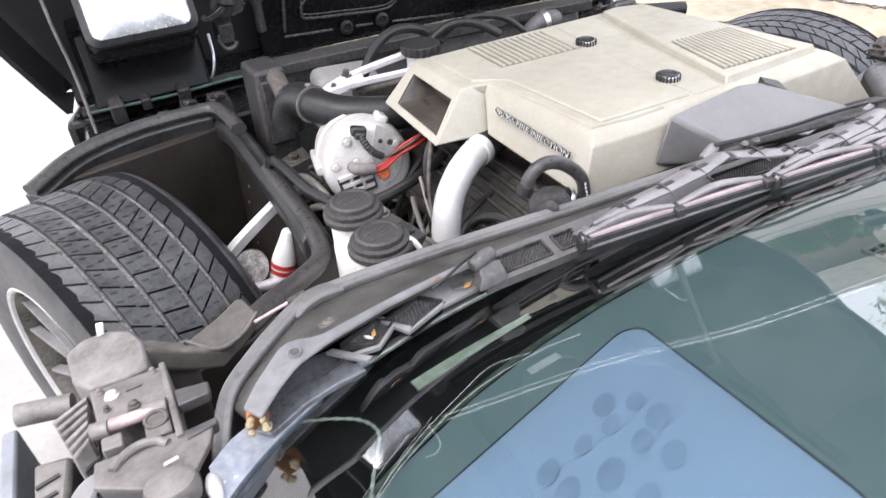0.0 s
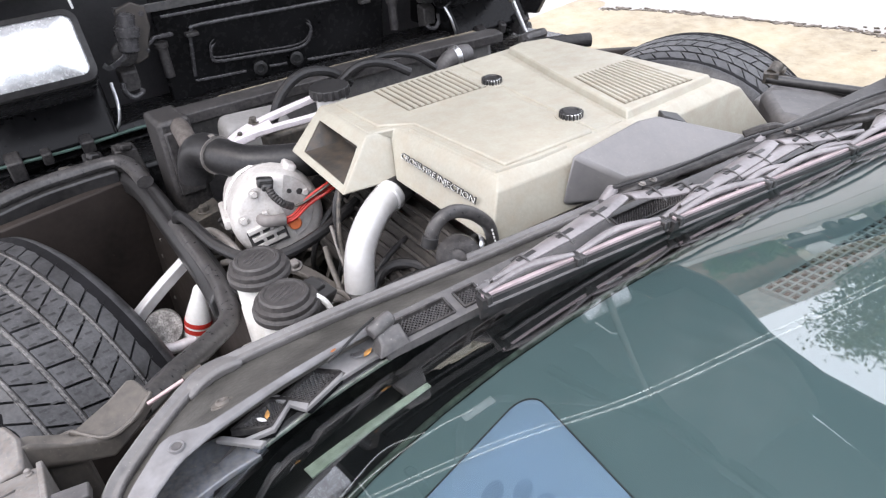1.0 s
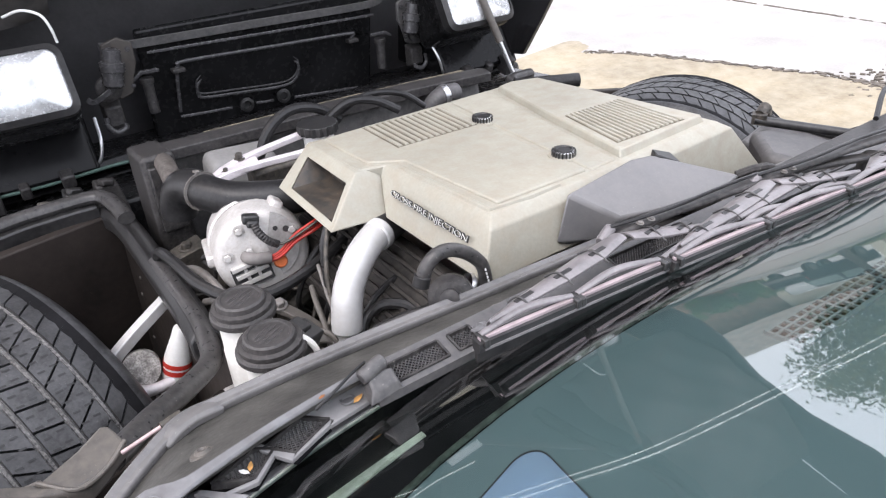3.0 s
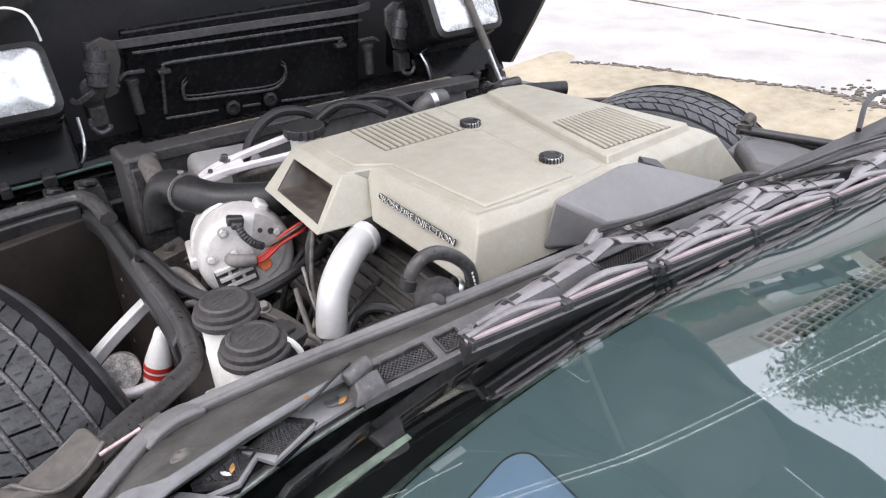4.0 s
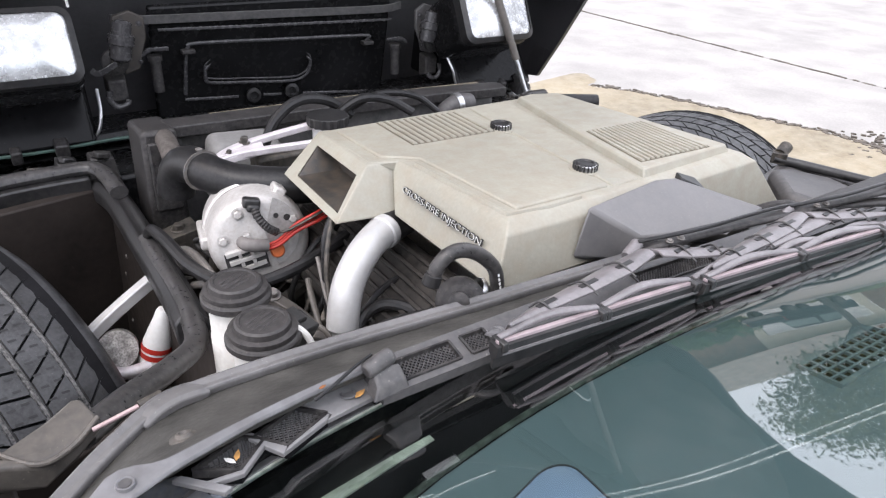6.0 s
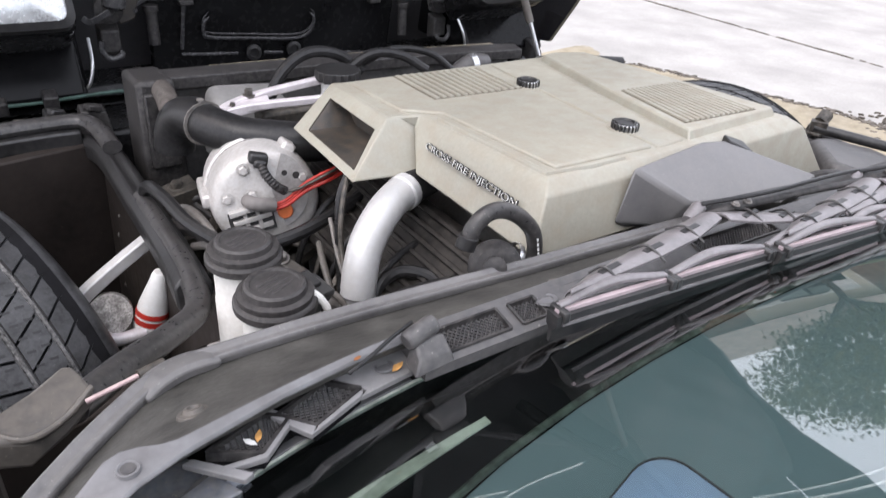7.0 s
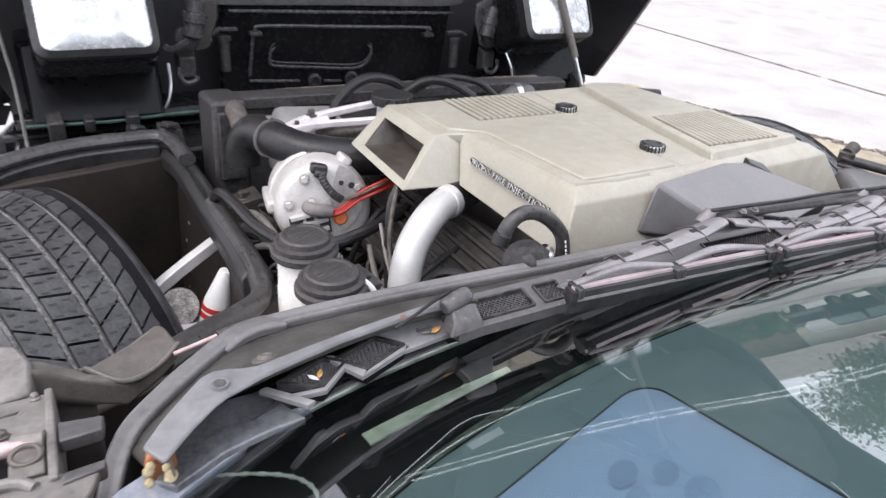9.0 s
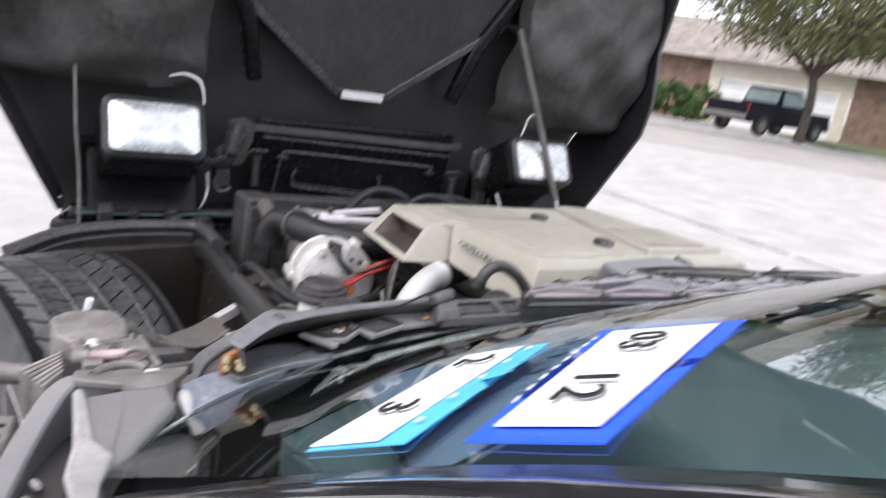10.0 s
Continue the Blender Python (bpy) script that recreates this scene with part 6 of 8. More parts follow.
sweep(bm, spline([(-0.39, 0.285, 0.724), (-0.2, 0.292, 0.718), (0.1, 0.296, 0.712), (0.34, 0.296, 0.702)], 4), [(-0.025, -0.012), (0.025, -0.012), (0.025, 0.008), (0.0, 0.012), (-0.025, 0.008)])
part("top_bar", bm, BLACKD, rad, "", 0.002)
bm = B()
sweep(bm, spline([(-0.30, 0.318, 0.722), (0.0, 0.324, 0.716), (0.3, 0.324, 0.708)], 4), [(-0.007, -0.008), (0.007, -0.008), (0.007, 0.004), (-0.007, 0.004)])
part("foam_strip", bm, mat("tan_foam", (0.22, 0.185, 0.13), 0.9, 0, 0.5, 24, 120, 0.3, (0.03, 0.03, 0.03), 0.95), rad, "yellowed foam strip")
bm = B()
tube(bm, [(0.15, 0.25, 0.66), (0.160, 0.24, 0.690), (0.182, 0.235, 0.704), (0.215, 0.24, 0.700)], 0.0205, 16, 6)
stub = part("hose_stub", bm, GREYP, rad, "grey rubber hose elbow")
bm = B()
tube(bm, [(0.176, 0.236, 0.7030), (0.188, 0.2355, 0.7045)], 0.0222, 18, 3)
part("clamp", bm, STEEL, stub)

hose = thing("radiator_hose", (-0.35, 0.08, 0.67), "thick black rubber radiator hose with clamp", "hose")
bm = B()
tube(bm, [(-0.397, 0.060, 0.735), (-0.388, 0.034, 0.734), (-0.370, 0.008, 0.730), (-0.345, -0.010, 0.727), (-0.30, -0.032, 0.724), (-0.25, -0.050, 0.724)], 0.0265, 18, 6)
part("hose", bm, RUBBER, hose)
bm = B()
tube(bm, [(-0.400, 0.240, 0.722), (-0.404, 0.20, 0.722), (-0.408, 0.16, 0.708), (-0.412, 0.13, 0.68)], 0.016, 16, 6)
part("pipe", bm, mat("brown_dusty_elbow", (0.065, 0.054, 0.048), 0.6, 0.1, 0.3, 20, 150, 0.2, DUST, 0.5), hose, "dusty brown pipe")
bm = B()
tube(bm, [(-0.394, 0.050, 0.735), (-0.402, 0.078, 0.735), (-0.412, 0.100, 0.726), (-0.419, 0.112, 0.702), (-0.421, 0.115, 0.680)], 0.0275, 18, 6)
part("elbow", bm, RUBBER, hose, "black rubber elbow")
bm = B()
tube(bm, [(-0.395, 0.050, 0.735), (-0.3946, 0.0482, 0.735)], 0.0298, 20, 2)
clamp = part("clamp", bm, HINGE, hose)
bm = B()
box(bm, (-0.396, 0.052, 0.766), (0.007, 0.010, 0.004), (0, 0, 15))
part("screw", bm, HINGE, clamp, "", 0.001)

# filler cap and hoses in front of the air cleaner
cap = thing("filler_cap", (-0.155, 0.12, 0.735), "black ribbed filler cap", "cap")
bm = B()
n = 36
lo, hi = [], []
for i in range(n):
    r = 0.036 if i % 2 else 0.0325
    a = 2 * math.pi * i / n
    lo.append(bm.verts.new((-0.165 + r * math.cos(a), 0.12 + r * math.sin(a), 0.748)))
    hi.append(bm.verts.new((-0.165 + r * math.cos(a), 0.12 + r * math.sin(a), 0.764)))
for i in range(n):
    bm.faces.new((lo[i], lo[(i + 1) % n], hi[(i + 1) % n], hi[i]))
bm.faces.new(hi), bm.faces.new(lo[::-1])
part("grip", bm, BLACKP, cap, "", 0.001)
bm = B()
lathe(bm, [(0.0, -0.1), (0.026, -0.1), (0.026, 0.013), (0, 0.013)], pose(-0.165, 0.12, 0.735), 16)
part("neck", bm, WHITEP, cap)
for pts, r in (([(-0.27, 0.16, 0.70), (-0.235, 0.165, 0.755), (-0.19, 0.17, 0.778), (-0.14, 0.17, 0.770), (-0.10, 0.165, 0.74)], 0.009), ([(-0.14, 0.16, 0.74), (-0.09, 0.15, 0.772), (-0.04, 0.14, 0.768), (0.0, 0.12, 0.745)], 0.008), ([(-0.11, 0.17, 0.745), (-0.04, 0.17, 0.77), (0.03, 0.16, 0.76), (0.07, 0.14, 0.73)], 0.006)):
    bm = B()
    tube(bm, pts, r, 10, 8)
    alone("coolant_hose", bm, RUBBER, "black rubber coolant hose arching in front of the engine", "hose", "arched hoses")
bm = B()
rod(bm, (0.20, 0.03, 0.765), (0.315, -0.02, 0.762), 0.013, 14)
alone("dipstick_hose", bm, RUBBER, "short black hose end beside the air cleaner", "hose")

# fluid reservoirs -----------------------------------------------------------
def reservoir(x, y, label):
    r = thing("brake_fluid_reservoir", (x, y, 0.58), label, "reservoir", "fluid reservoirs")
    bm = B()
    lathe(bm, [(0, -0.085), (0.028, -0.085), (0.0300, -0.078), (0.0305, 0.02), (0.0295, 0.024), (0.0295, 0.060), (0, 0.062)], pose(x, y, 0.662), 32)
    part("bottle", bm, MILKY, r, "milky plastic bottle", 0, 40)
    bm = B()
    lathe(bm, [(0.028, 0.0), (0.0345, 0.001), (0.0365, 0.004), (0.0365, 0.011), (0.035, 0.0135), (0.033, 0.0145), (0.0335, 0.018), (0.033, 0.021), (0.029, 0.0225), (0.0275, 0.0225), (0.0265, 0.029), (0.0245, 0.0315), (0.0215, 0.0315), (0.0205, 0.0295), (0.0, 0.0285)], pose(x, y, 0.7215) @ Matrix.Diagonal((1.0, 1.0, 0.80, 1)), 40)
    c = part("cap", bm, CAPM, r, "stepped black rubber cap", 0, 30)
    bm = B()
    for k in range(4):
        w = 0.016 * math.sqrt(1 - ((k - 1.5) / 2.6) ** 2)
        box(bm, (x, y - 0.0085 + 0.0057 * k, 0.7443), (2 * w, 0.0026, 0.0020))
    bm.transform(Matrix.Translation((x, y, 0)) @ pose(0, 0, 0, 0, 0, 25) @ Matrix.Translation((-x, -y, 0)))
    part("mark", bm, CAPM, c, "", 0.0006)


reservoir(-0.462, -0.276, "white fluid reservoir with a round black cap")
reservoir(-0.464, -0.358, "white fluid reservoir with a black cap beside the cowl")
bm = B()
box(bm, (-0.463, -0.33, 0.585), (0.075, 0.19, 0.045))
box(bm, (-0.463, -0.43, 0.585), (0.05, 0.06, 0.05))
box(bm, (-0.43, -0.36, 0.635), (0.05, 0.09, 0.03), (0, 20, 10))
alone("master_cylinder", bm, ALUM, "grimy cast master cylinder below the reservoirs", "brake cylinder", bevel=0.006)
bm = B()
tube(bm, [(-0.443, -0.366, 0.736), (-0.433, -0.371, 0.732), (-0.425, -0.376, 0.720), (-0.423, -0.378, 0.704), (-0.428, -0.378, 0.685), (-0.432, -0.376, 0.65)], 0.0036, 10, 5)
alone("cap_strap", bm, MILKY, "pale looped strap beside the reservoir", "strap")
bm = B()
box(bm, (-0.422, -0.33, 0.70), (0.042, 0.03, 0.028), (25, 15, 35))
box(bm, (-0.424, -0.328, 0.715), (0.03, 0.022, 0.012), (25, 15, 35))
alone("wiring_plug", bm, BLACKP, "black square wiring plug behind the reservoirs", "connector", bevel=0.003)

# purge valve with its bent hose
purge = thing("vacuum_valve", (-0.285, -0.445, 0.70), "round black vacuum valve with a bent hose", "valve")
bm = B()
VT = pose(-0.296, -0.446, 0.764, 62, 0, -40)
lathe(bm, [(0, 0), (0.020, 0.0), (0.0235, 0.005), (0.0235, 0.019), (0.021, 0.022), (0.016, 0.026), (0.0, 0.027)], VT, 26)
lathe(bm, [(0, 0.026), (0.010, 0.026), (0.010, 0.036), (0.007, 0.038), (0, 0.038)], VT, 16)
rod(bm, (-0.29, -0.440, 0.69), (-0.29, -0.440, 0.75), 0.012, 10)
part("body", bm, BLACKD, purge)
bm = B()
tube(bm, [(-0.336, -0.455, 0.805), (-0.331, -0.455, 0.816), (-0.320, -0.455, 0.825), (-0.303, -0.455, 0.825), (-0.283, -0.455, 0.814), (-0.266, -0.455, 0.796), (-0.260, -0.455, 0.779), (-0.259, -0.455, 0.764)], 0.0072, 14, 7)
part("hose", bm, SEAL, purge)
bm = B()
tube(bm, [(-0.339, -0.455, 0.798), (-0.335, -0.455, 0.809)], 0.0086, 14, 3)
part("hose_end", bm, RUBBER, purge, "", 0.001)
bm = B()
lathe(bm, [(0.0150, -0.003), (0.0158, 0.0), (0.0150, 0.003), (0.0142, 0.0)], pose(-0.277, -0.447, 0.766, 62, 0, -110), 22)
part("clamp_ring", bm, STEEL, purge)
for k in range(4):
    bm = B()
    box(bm, (-0.2610 - 0.0012 * k, -0.4620, 0.775 + 0.0050 * k), (0.0016, 0.0012, 0.0030), (0, -12, 0))
    part("printed_bar", bm, WHITEP, purge)

# small hoses and wires in the bay
def line(name, pts, r, m, label, category, group=""):
    bm = B()
    tube(bm, pts, r, 10, 8)
    return alone(name, bm, m, label, category, group)


line("heater_hose", [(-0.474, 0.12, 0.60), (-0.476, 0.06, 0.655), (-0.472, -0.02, 0.672), (-0.462, -0.09, 0.668), (-0.435, -0.145, 0.662), (-0.395, -0.165, 0.664), (-0.345, -0.165, 0.672), (-0.29, -0.15, 0.682), (-0.25, -0.13, 0.685)], 0.0082, RUBBER, "black hose looping below the alternator", "hose")
line("cable", [(-0.312, -0.205, 0.76), (-0.33, -0.215, 0.735), (-0.337, -0.225, 0.70), (-0.338, -0.23, 0.64), (-0.345, -0.26, 0.60)], 0.0045, RUBBER, "thin dark cable dropping from the snout", "cable")
line("cable", [(-0.318, -0.21, 0.755), (-0.336, -0.23, 0.72), (-0.345, -0.25, 0.68), (-0.352, -0.30, 0.62)], 0.0032, DARKM, "thin brown cable beside the silver tube", "cable")
line("heater_pipe", [(-0.365, -0.352, 0.672), (-0.33, -0.362, 0.690), (-0.28, -0.385, 0.702), (-0.22, -0.43, 0.705)], 0.0095, RUBBER, "short dark hose with a pale printed mark", "hose")
bm = B()
for k in range(5):
    box(bm, (-0.352 + 0.0085 * k, -0.3615 - 0.0016 * k, 0.6885 + 0.0033 * k), (0.0055, 0.004, 0.001), (20, -24, -15))
alone("hose_print", bm, WHITEP, "pale printed bars on a heater hose", "print")
line("coiled_hose", [(-0.36, -0.335, 0.64), (-0.33, -0.30, 0.66), (-0.30, -0.30, 0.675), (-0.275, -0.33, 0.675), (-0.27, -0.37, 0.66)], 0.007, RUBBER, "dark looped hose by the valve cover", "hose")
line("wire_harness", [(-0.46, 0.02, 0.61), (-0.44, -0.03, 0.625), (-0.43, -0.09, 0.62), (-0.42, -0.15, 0.60)], 0.012, BLACKD, "taped black wiring harness", "harness")
for k in range(9):
    q = rnd.uniform
    x, y = q(-0.45, -0.34), q(-0.26, 0.12)
    line("loose_wire", [(x, y, q(0.55, 0.61)), (x + q(-0.03, 0.03), y + q(-0.05, 0.02), q(0.58, 0.64)), (x + q(-0.04, 0.05), y + q(-0.1, 0.0), q(0.57, 0.63)), (x + q(-0.05, 0.07), y + q(-0.13, 0.02), q(0.5, 0.57))], q(0.002, 0.005), rnd.choice((RUBBER, DARKM, BLACKD)), "loose dark wire deep in the engine bay", "wire", "loose wires")
for k, (pts, r, m) in enumerate((
    ([(-0.455, -0.06, 0.62), (-0.448, -0.11, 0.645), (-0.43, -0.16, 0.648), (-0.41, -0.20, 0.635), (-0.40, -0.25, 0.60)], 0.0055, HINGE),
    ([(-0.46, -0.10, 0.60), (-0.45, -0.15, 0.625), (-0.43, -0.20, 0.628), (-0.41, -0.235, 0.60)], 0.004, RUBBER),
    ([(-0.452, 0.03, 0.63), (-0.447, -0.03, 0.655), (-0.44, -0.08, 0.652), (-0.43, -0.13, 0.62)], 0.006, HINGE),
    ([(-0.345, -0.19, 0.665), (-0.352, -0.215, 0.655), (-0.358, -0.25, 0.63), (-0.372, -0.29, 0.60)], 0.004, BRACE),
    ([(-0.335, -0.20, 0.70), (-0.343, -0.235, 0.672), (-0.347, -0.27, 0.64), (-0.36, -0.31, 0.60)], 0.0028, HINGE),
    ([(-0.40, -0.26, 0.655), (-0.385, -0.285, 0.668), (-0.372, -0.305, 0.66), (-0.37, -0.32, 0.62)], 0.0035, BRACE),
    ([(-0.425, -0.30, 0.64), (-0.41, -0.285, 0.66), (-0.395, -0.28, 0.655), (-0.385, -0.29, 0.62)], 0.003, MILKY))):
    line("engine_wire", pts, r, m, "dusty tan wire running below the alternator", "wire", "engine wires")
for x, y, z, a in ((-0.405, -0.225, 0.628, 30), (-0.382, -0.262, 0.635, -20), (-0.43, -0.115, 0.625, 10)):
    cl = thing("hose_clip", (x, y, z - 0.02), "dirty tan metal clip with a bolt in the engine bay", "clip", "engine clips")
    bm = B()
    sweep(bm, spline([(x - 0.02, y + 0.01, z - 0.015), (x - 0.01, y, z), (x + 0.012, y - 0.006, z + 0.002), (x + 0.028, y - 0.012, z - 0.014)], 4), [(-0.007, -0.002), (0.007, -0.002), (0.007, 0.002), (-0.007, 0.002)])
    part("strap", bm, HINGE, cl, "", 0.0008)
    bm = B()
    bolt(bm, (x, y - 0.003, z + 0.003), (0.1, -0.2, 1), 0.0055, 0.006)
    part("bolt", bm, STEEL, cl)
# clutter castings low in the bay
for k, (x, y, z, s) in enumerate(((-0.40, -0.20, 0.58, 0.05), (-0.43, -0.25, 0.56, 0.045), (-0.39, -0.27, 0.60, 0.035), (-0.44, 0.06, 0.57, 0.05), (-0.42, 0.14, 0.60, 0.04), (-0.30, 0.10, 0.62, 0.06))):
    bm = B()
    hexa(bm, [(x - s, y - s * 0.7, 0.36), (x + s, y - s * 0.7, 0.36), (x + s, y + s * 0.7, 0.36), (x - s, y + s * 0.7, 0.36)], [(x - s * 0.7, y - s * 0.5, z), (x + s * 0.7, y - s * 0.5, z + 0.01), (x + s * 0.6, y + s * 0.5, z + 0.015), (x - s * 0.7, y + s * 0.5, z)])
    bolt(bm, (x, y, z + 0.005), (0, 0, 1), 0.009, 0.01)
    alone("casting", bm, DARKM, "grimy bolted casting low in the engine bay", "casting", "castings", bevel=0.004)
# steering link with bolt head below the alternator
link = thing("adjuster_link", (-0.39, -0.17, 0.60), "dirty steel adjuster link with a bolt", "link")
bm = B()
sweep(bm, spline([(-0.425, -0.15, 0.655), (-0.39, -0.19, 0.650), (-0.36, -0.23, 0.625), (-0.345, -0.26, 0.60)], 5), [(-0.008, -0.004), (0.008, -0.004), (0.008, 0.004), (-0.008, 0.004)])
part("bar", bm, BRACE, link, "", 0.001)
bm = B()
bolt(bm, (-0.392, -0.188, 0.655), (0, -0.3, 1), 0.007, 0.008)
part("bolt", bm, HINGE, link)

# inside the wheelhouse: boot, disc and arm
boot = thing("grease_bottle", (-0.515, 0.03, 0.40), "white plastic bottle with a red band", "bottle")
bm = B()
BT = pose(-0.508, 0.004, 0.487, 4, 16, 0)
lathe(bm, [(0, -0.06), (0.021, -0.06), (0.0215, 0.0), (0.0200, 0.022), (0.0160, 0.042), (0.0120, 0.060), (0.0105, 0.070), (0.0085, 0.0745), (0, 0.076)], BT, 20)
part("bottle", bm, WHITEP, boot, "", 0, 50)
for z in (-0.004, 0.008):
    bm = B()
    lathe(bm, [(0.0220, z), (0.0218, z + 0.004), (0.0214, z + 0.008)], BT, 20)
    part("red_band", bm, REDP, boot)
arm = thing("control_arm", (-0.55, 0.04, 0.40), "grey control arm and dusty cast hub in the wheelhouse", "control arm")
bm = B()
sweep(bm, spline([(-0.605, 0.02, 0.515), (-0.575, 0.03, 0.535), (-0.53, 0.04, 0.56), (-0.488, 0.05, 0.58)], 5), [(-0.008, -0.009), (0.008, -0.009), (0.008, 0.009), (-0.008, 0.009)])
part("upper_arm", bm, SILVER, arm, "", 0.002)
bm = B()
tube(bm, [(-0.60, 0.02, 0.53), (-0.588, 0.0, 0.50), (-0.562, -0.01, 0.478), (-0.52, -0.01, 0.475)], 0.009, 12, 6)
part("lower_arm", bm, BRIGHT, arm)
bm = B()
lathe(bm, [(0, 0.0), (0.026, 0.0), (0.028, 0.005), (0.028, 0.03), (0, 0.03)], pose(-0.552, 0.035, 0.492, 62, -20, 0), 24)
part("hub_face", bm, mat("pitted_casting", (0.42, 0.40, 0.38), 0.8, 0, 0.6, 50, 160, 0.8, (0.05, 0.045, 0.042), 0.95), arm, "pitted dusty casting")
bm = B()
box(bm, (-0.52, 0.04, 0.40), (0.05, 0.06, 0.09)), box(bm, (-0.48, 0.04, 0.40), (0.09, 0.05, 0.05))
part("mount", bm, DARKM, arm, "", 0.005)

# hood, raised about its front edge -----------------------------------------
hood = thing("hood", (0, 0.80, 0.575), "raised black clamshell hood seen from its underside", "hood")


def hp(x, h, out=0.0):
    """A place on the underside: across, height, and how far it stands out towards the engine."""
    return Vector((x, 0.872 - 0.20 * (h - 0.56) - 0.98 * out, h - 0.0 - 0.2 * out * 0.0))


bm = B()
rows = []
# top rows are out of view, lengthened to keep sky reflections off the glass
hs = [0.42, 0.56, 0.66, 0.80, 0.95, 1.15, 1.40, 1.65, 1.85, 2.0, 2.12, 2.22]
for h in hs:
    w = 0.74 + 0.16 * min(1, max(0, (h - 0.56) / 0.36)) - 0.06 * max(0, h - 1.5)
    xs = [w * (i / 12 - 1) for i in range(25)]
    rows.append([bm.verts.new(hp(x, h, -0.03 - 0.03 * math.cos(x / w * 1.4) + 1.3 * max(0, h - 1.7) ** 2)) for x in xs])
for a, b in zip(rows, rows[1:]):
    for i in range(24):
        bm.faces.new((a[i], a[i + 1], b[i + 1], b[i]))
ext = bmesh.ops.extrude_face_region(bm, geom=bm.faces[:])
bmesh.ops.translate(bm, verts=[g for g in ext["geom"] if isinstance(g, bmesh.types.BMVert)], vec=(0, 0.02, 0.004))
part("outer_skin", bm, SKIN, hood, "satin black hood skin", 0, 40)
for s in (-1, 1):
    # fender side with the wheel-arch cut
    outline = [(0.745, 0.575, 0.02), (0.757, 0.605, 0.245), (0.80, 0.70, 0.255), (0.862, 0.84, 0.262), (0.898, 0.915, 0.262), (0.905, 1.02, 0.255), (0.91, 1.18, 0.20), (0.905, 1.36, 0.20), (0.90, 1.52, 0.25), (0.885, 1.85, 0.24), (0.87, 2.05, 0.28), (0.86, 2.22, 0.42)]
    root = [(x, h, 0.0) for x, h, o in outline]
    bm = B()
    a = [bm.verts.new(hp(s * x, h, o)) for x, h, o in outline]
    m = [bm.verts.new(hp(s * x, h, o * 0.5) + Vector((s * 0.018, 0, 0))) for x, h, o in outline]
    b = [bm.verts.new(hp(s * x, h, -0.02)) for x, h, o in outline]
    for r0, r1 in ((a, m), (m, b)):
        for i in range(len(a) - 1):
            bm.faces.new((r0[i], r0[i + 1], r1[i + 1], r1[i]))
    ext = bmesh.ops.extrude_face_region(bm, geom=bm.faces[:])
    bmesh.ops.translate(bm, verts=[g for g in ext["geom"] if isinstance(g, bmesh.types.BMVert)], vec=(-s * 0.012, 0, 0))
    part("fender_side", bm, PAINTB, hood, "black fender side", 0, 50)
    # wheel-arch hump
    bm = B()
    nu, nv = 30, 26
    g = []
    for j in range(nv + 1):
        v = j / nv
        row = []
        for i in range(nu + 1):
            u = i / nu
            x = 0.44 + 0.455 * u
            h = 0.905 + 0.60 * v - 0.02 * math.sin(math.pi * u)
            o = 0.03 + 0.185 * math.sin(math.pi * min(1, 0.12 + v * 0.9)) ** 0.7 * (0.35 + 0.65 * math.sin(math.pi * (0.12 + 0.62 * u)))
            o += 0.020 * math.sin(9 * u + 7 * v) * math.sin(11 * v + 2) + 0.007 * math.sin(21 * u - 15 * v + 2 * math.sin(6 * v)) + 0.02 * max(0.0, 1 - abs(v - 0.08 - 0.05 * math.sin(5 * u)) / 0.05)
            row.append(bm.verts.new(hp(s * x, h, o)))
        g.append(row)
    for r0, r1 in zip(g, g[1:]):
        for i in range(nu):
            bm.faces.new((r0[i], r0[i + 1], r1[i + 1], r1[i]))
    rim_edges = [e for e in bm.edges if e.is_boundary]
    ext = bmesh.ops.extrude_edge_only(bm, edges=rim_edges)
    bmesh.ops.translate(bm, verts=[q for q in ext["geom"] if isinstance(q, bmesh.types.BMVert)], vec=(0, 0.06, 0))
    part("wheel_arch", bm, ARCHF, hood, "dusty dark wheel-arch liner", 0, 60)
    # pop-up lamp, folded away: it faces back over the engine
    lamp = thing("headlight", (s * 0.5665, 0.62, 0.72), "rectangular sealed-beam headlight in a black bucket", "headlight", "headlights")
    cx = -0.5665 if s < 0 else 0.525
    LT = pose(cx, 0.560, 0.812 if s < 0 else 0.804, -27, 0, 0)

    def lp(bm):
        bm.transform(LT)
        return bm

    bm = B()
    box(bm, (0, 0.085, 0.0), (0.222, 0.15, 0.150))
    part("bucket", lp(bm), UNDER, lamp, "", 0.025, 40, 3)
    bm = B()

    def rim_loop(w, h, r, y):
        return [Vector((sx * (w - r) + r * math.cos(radians(a)), y, sz * (h - r) + r * math.sin(radians(a)))) for sx, sz, a0 in ((1, 1, 0), (-1, 1, 90), (-1, -1, 180), (1, -1, 270)) for a in (a0, a0 + 22.5, a0 + 45, a0 + 67.5, a0 + 90)]

    lo, li, lb = rim_loop(0.108, 0.070, 0.024, -0.004), rim_loop(0.096, 0.0585, 0.018, -0.012), rim_loop(0.108, 0.070, 0.024, 0.03)
    va, vb_, vc_ = ([bm.verts.new(p) for p in q] for q in (lb, lo, li))
    for p, q in ((va, vb_), (vb_, vc_)):
        for i in range(20):
            bm.faces.new((p[i], p[(i + 1) % 20], q[(i + 1) % 20], q[i]))
    part("bezel", lp(bm), BLACKP, lamp, "", 0, 40)
    bm = B()
    rings = []
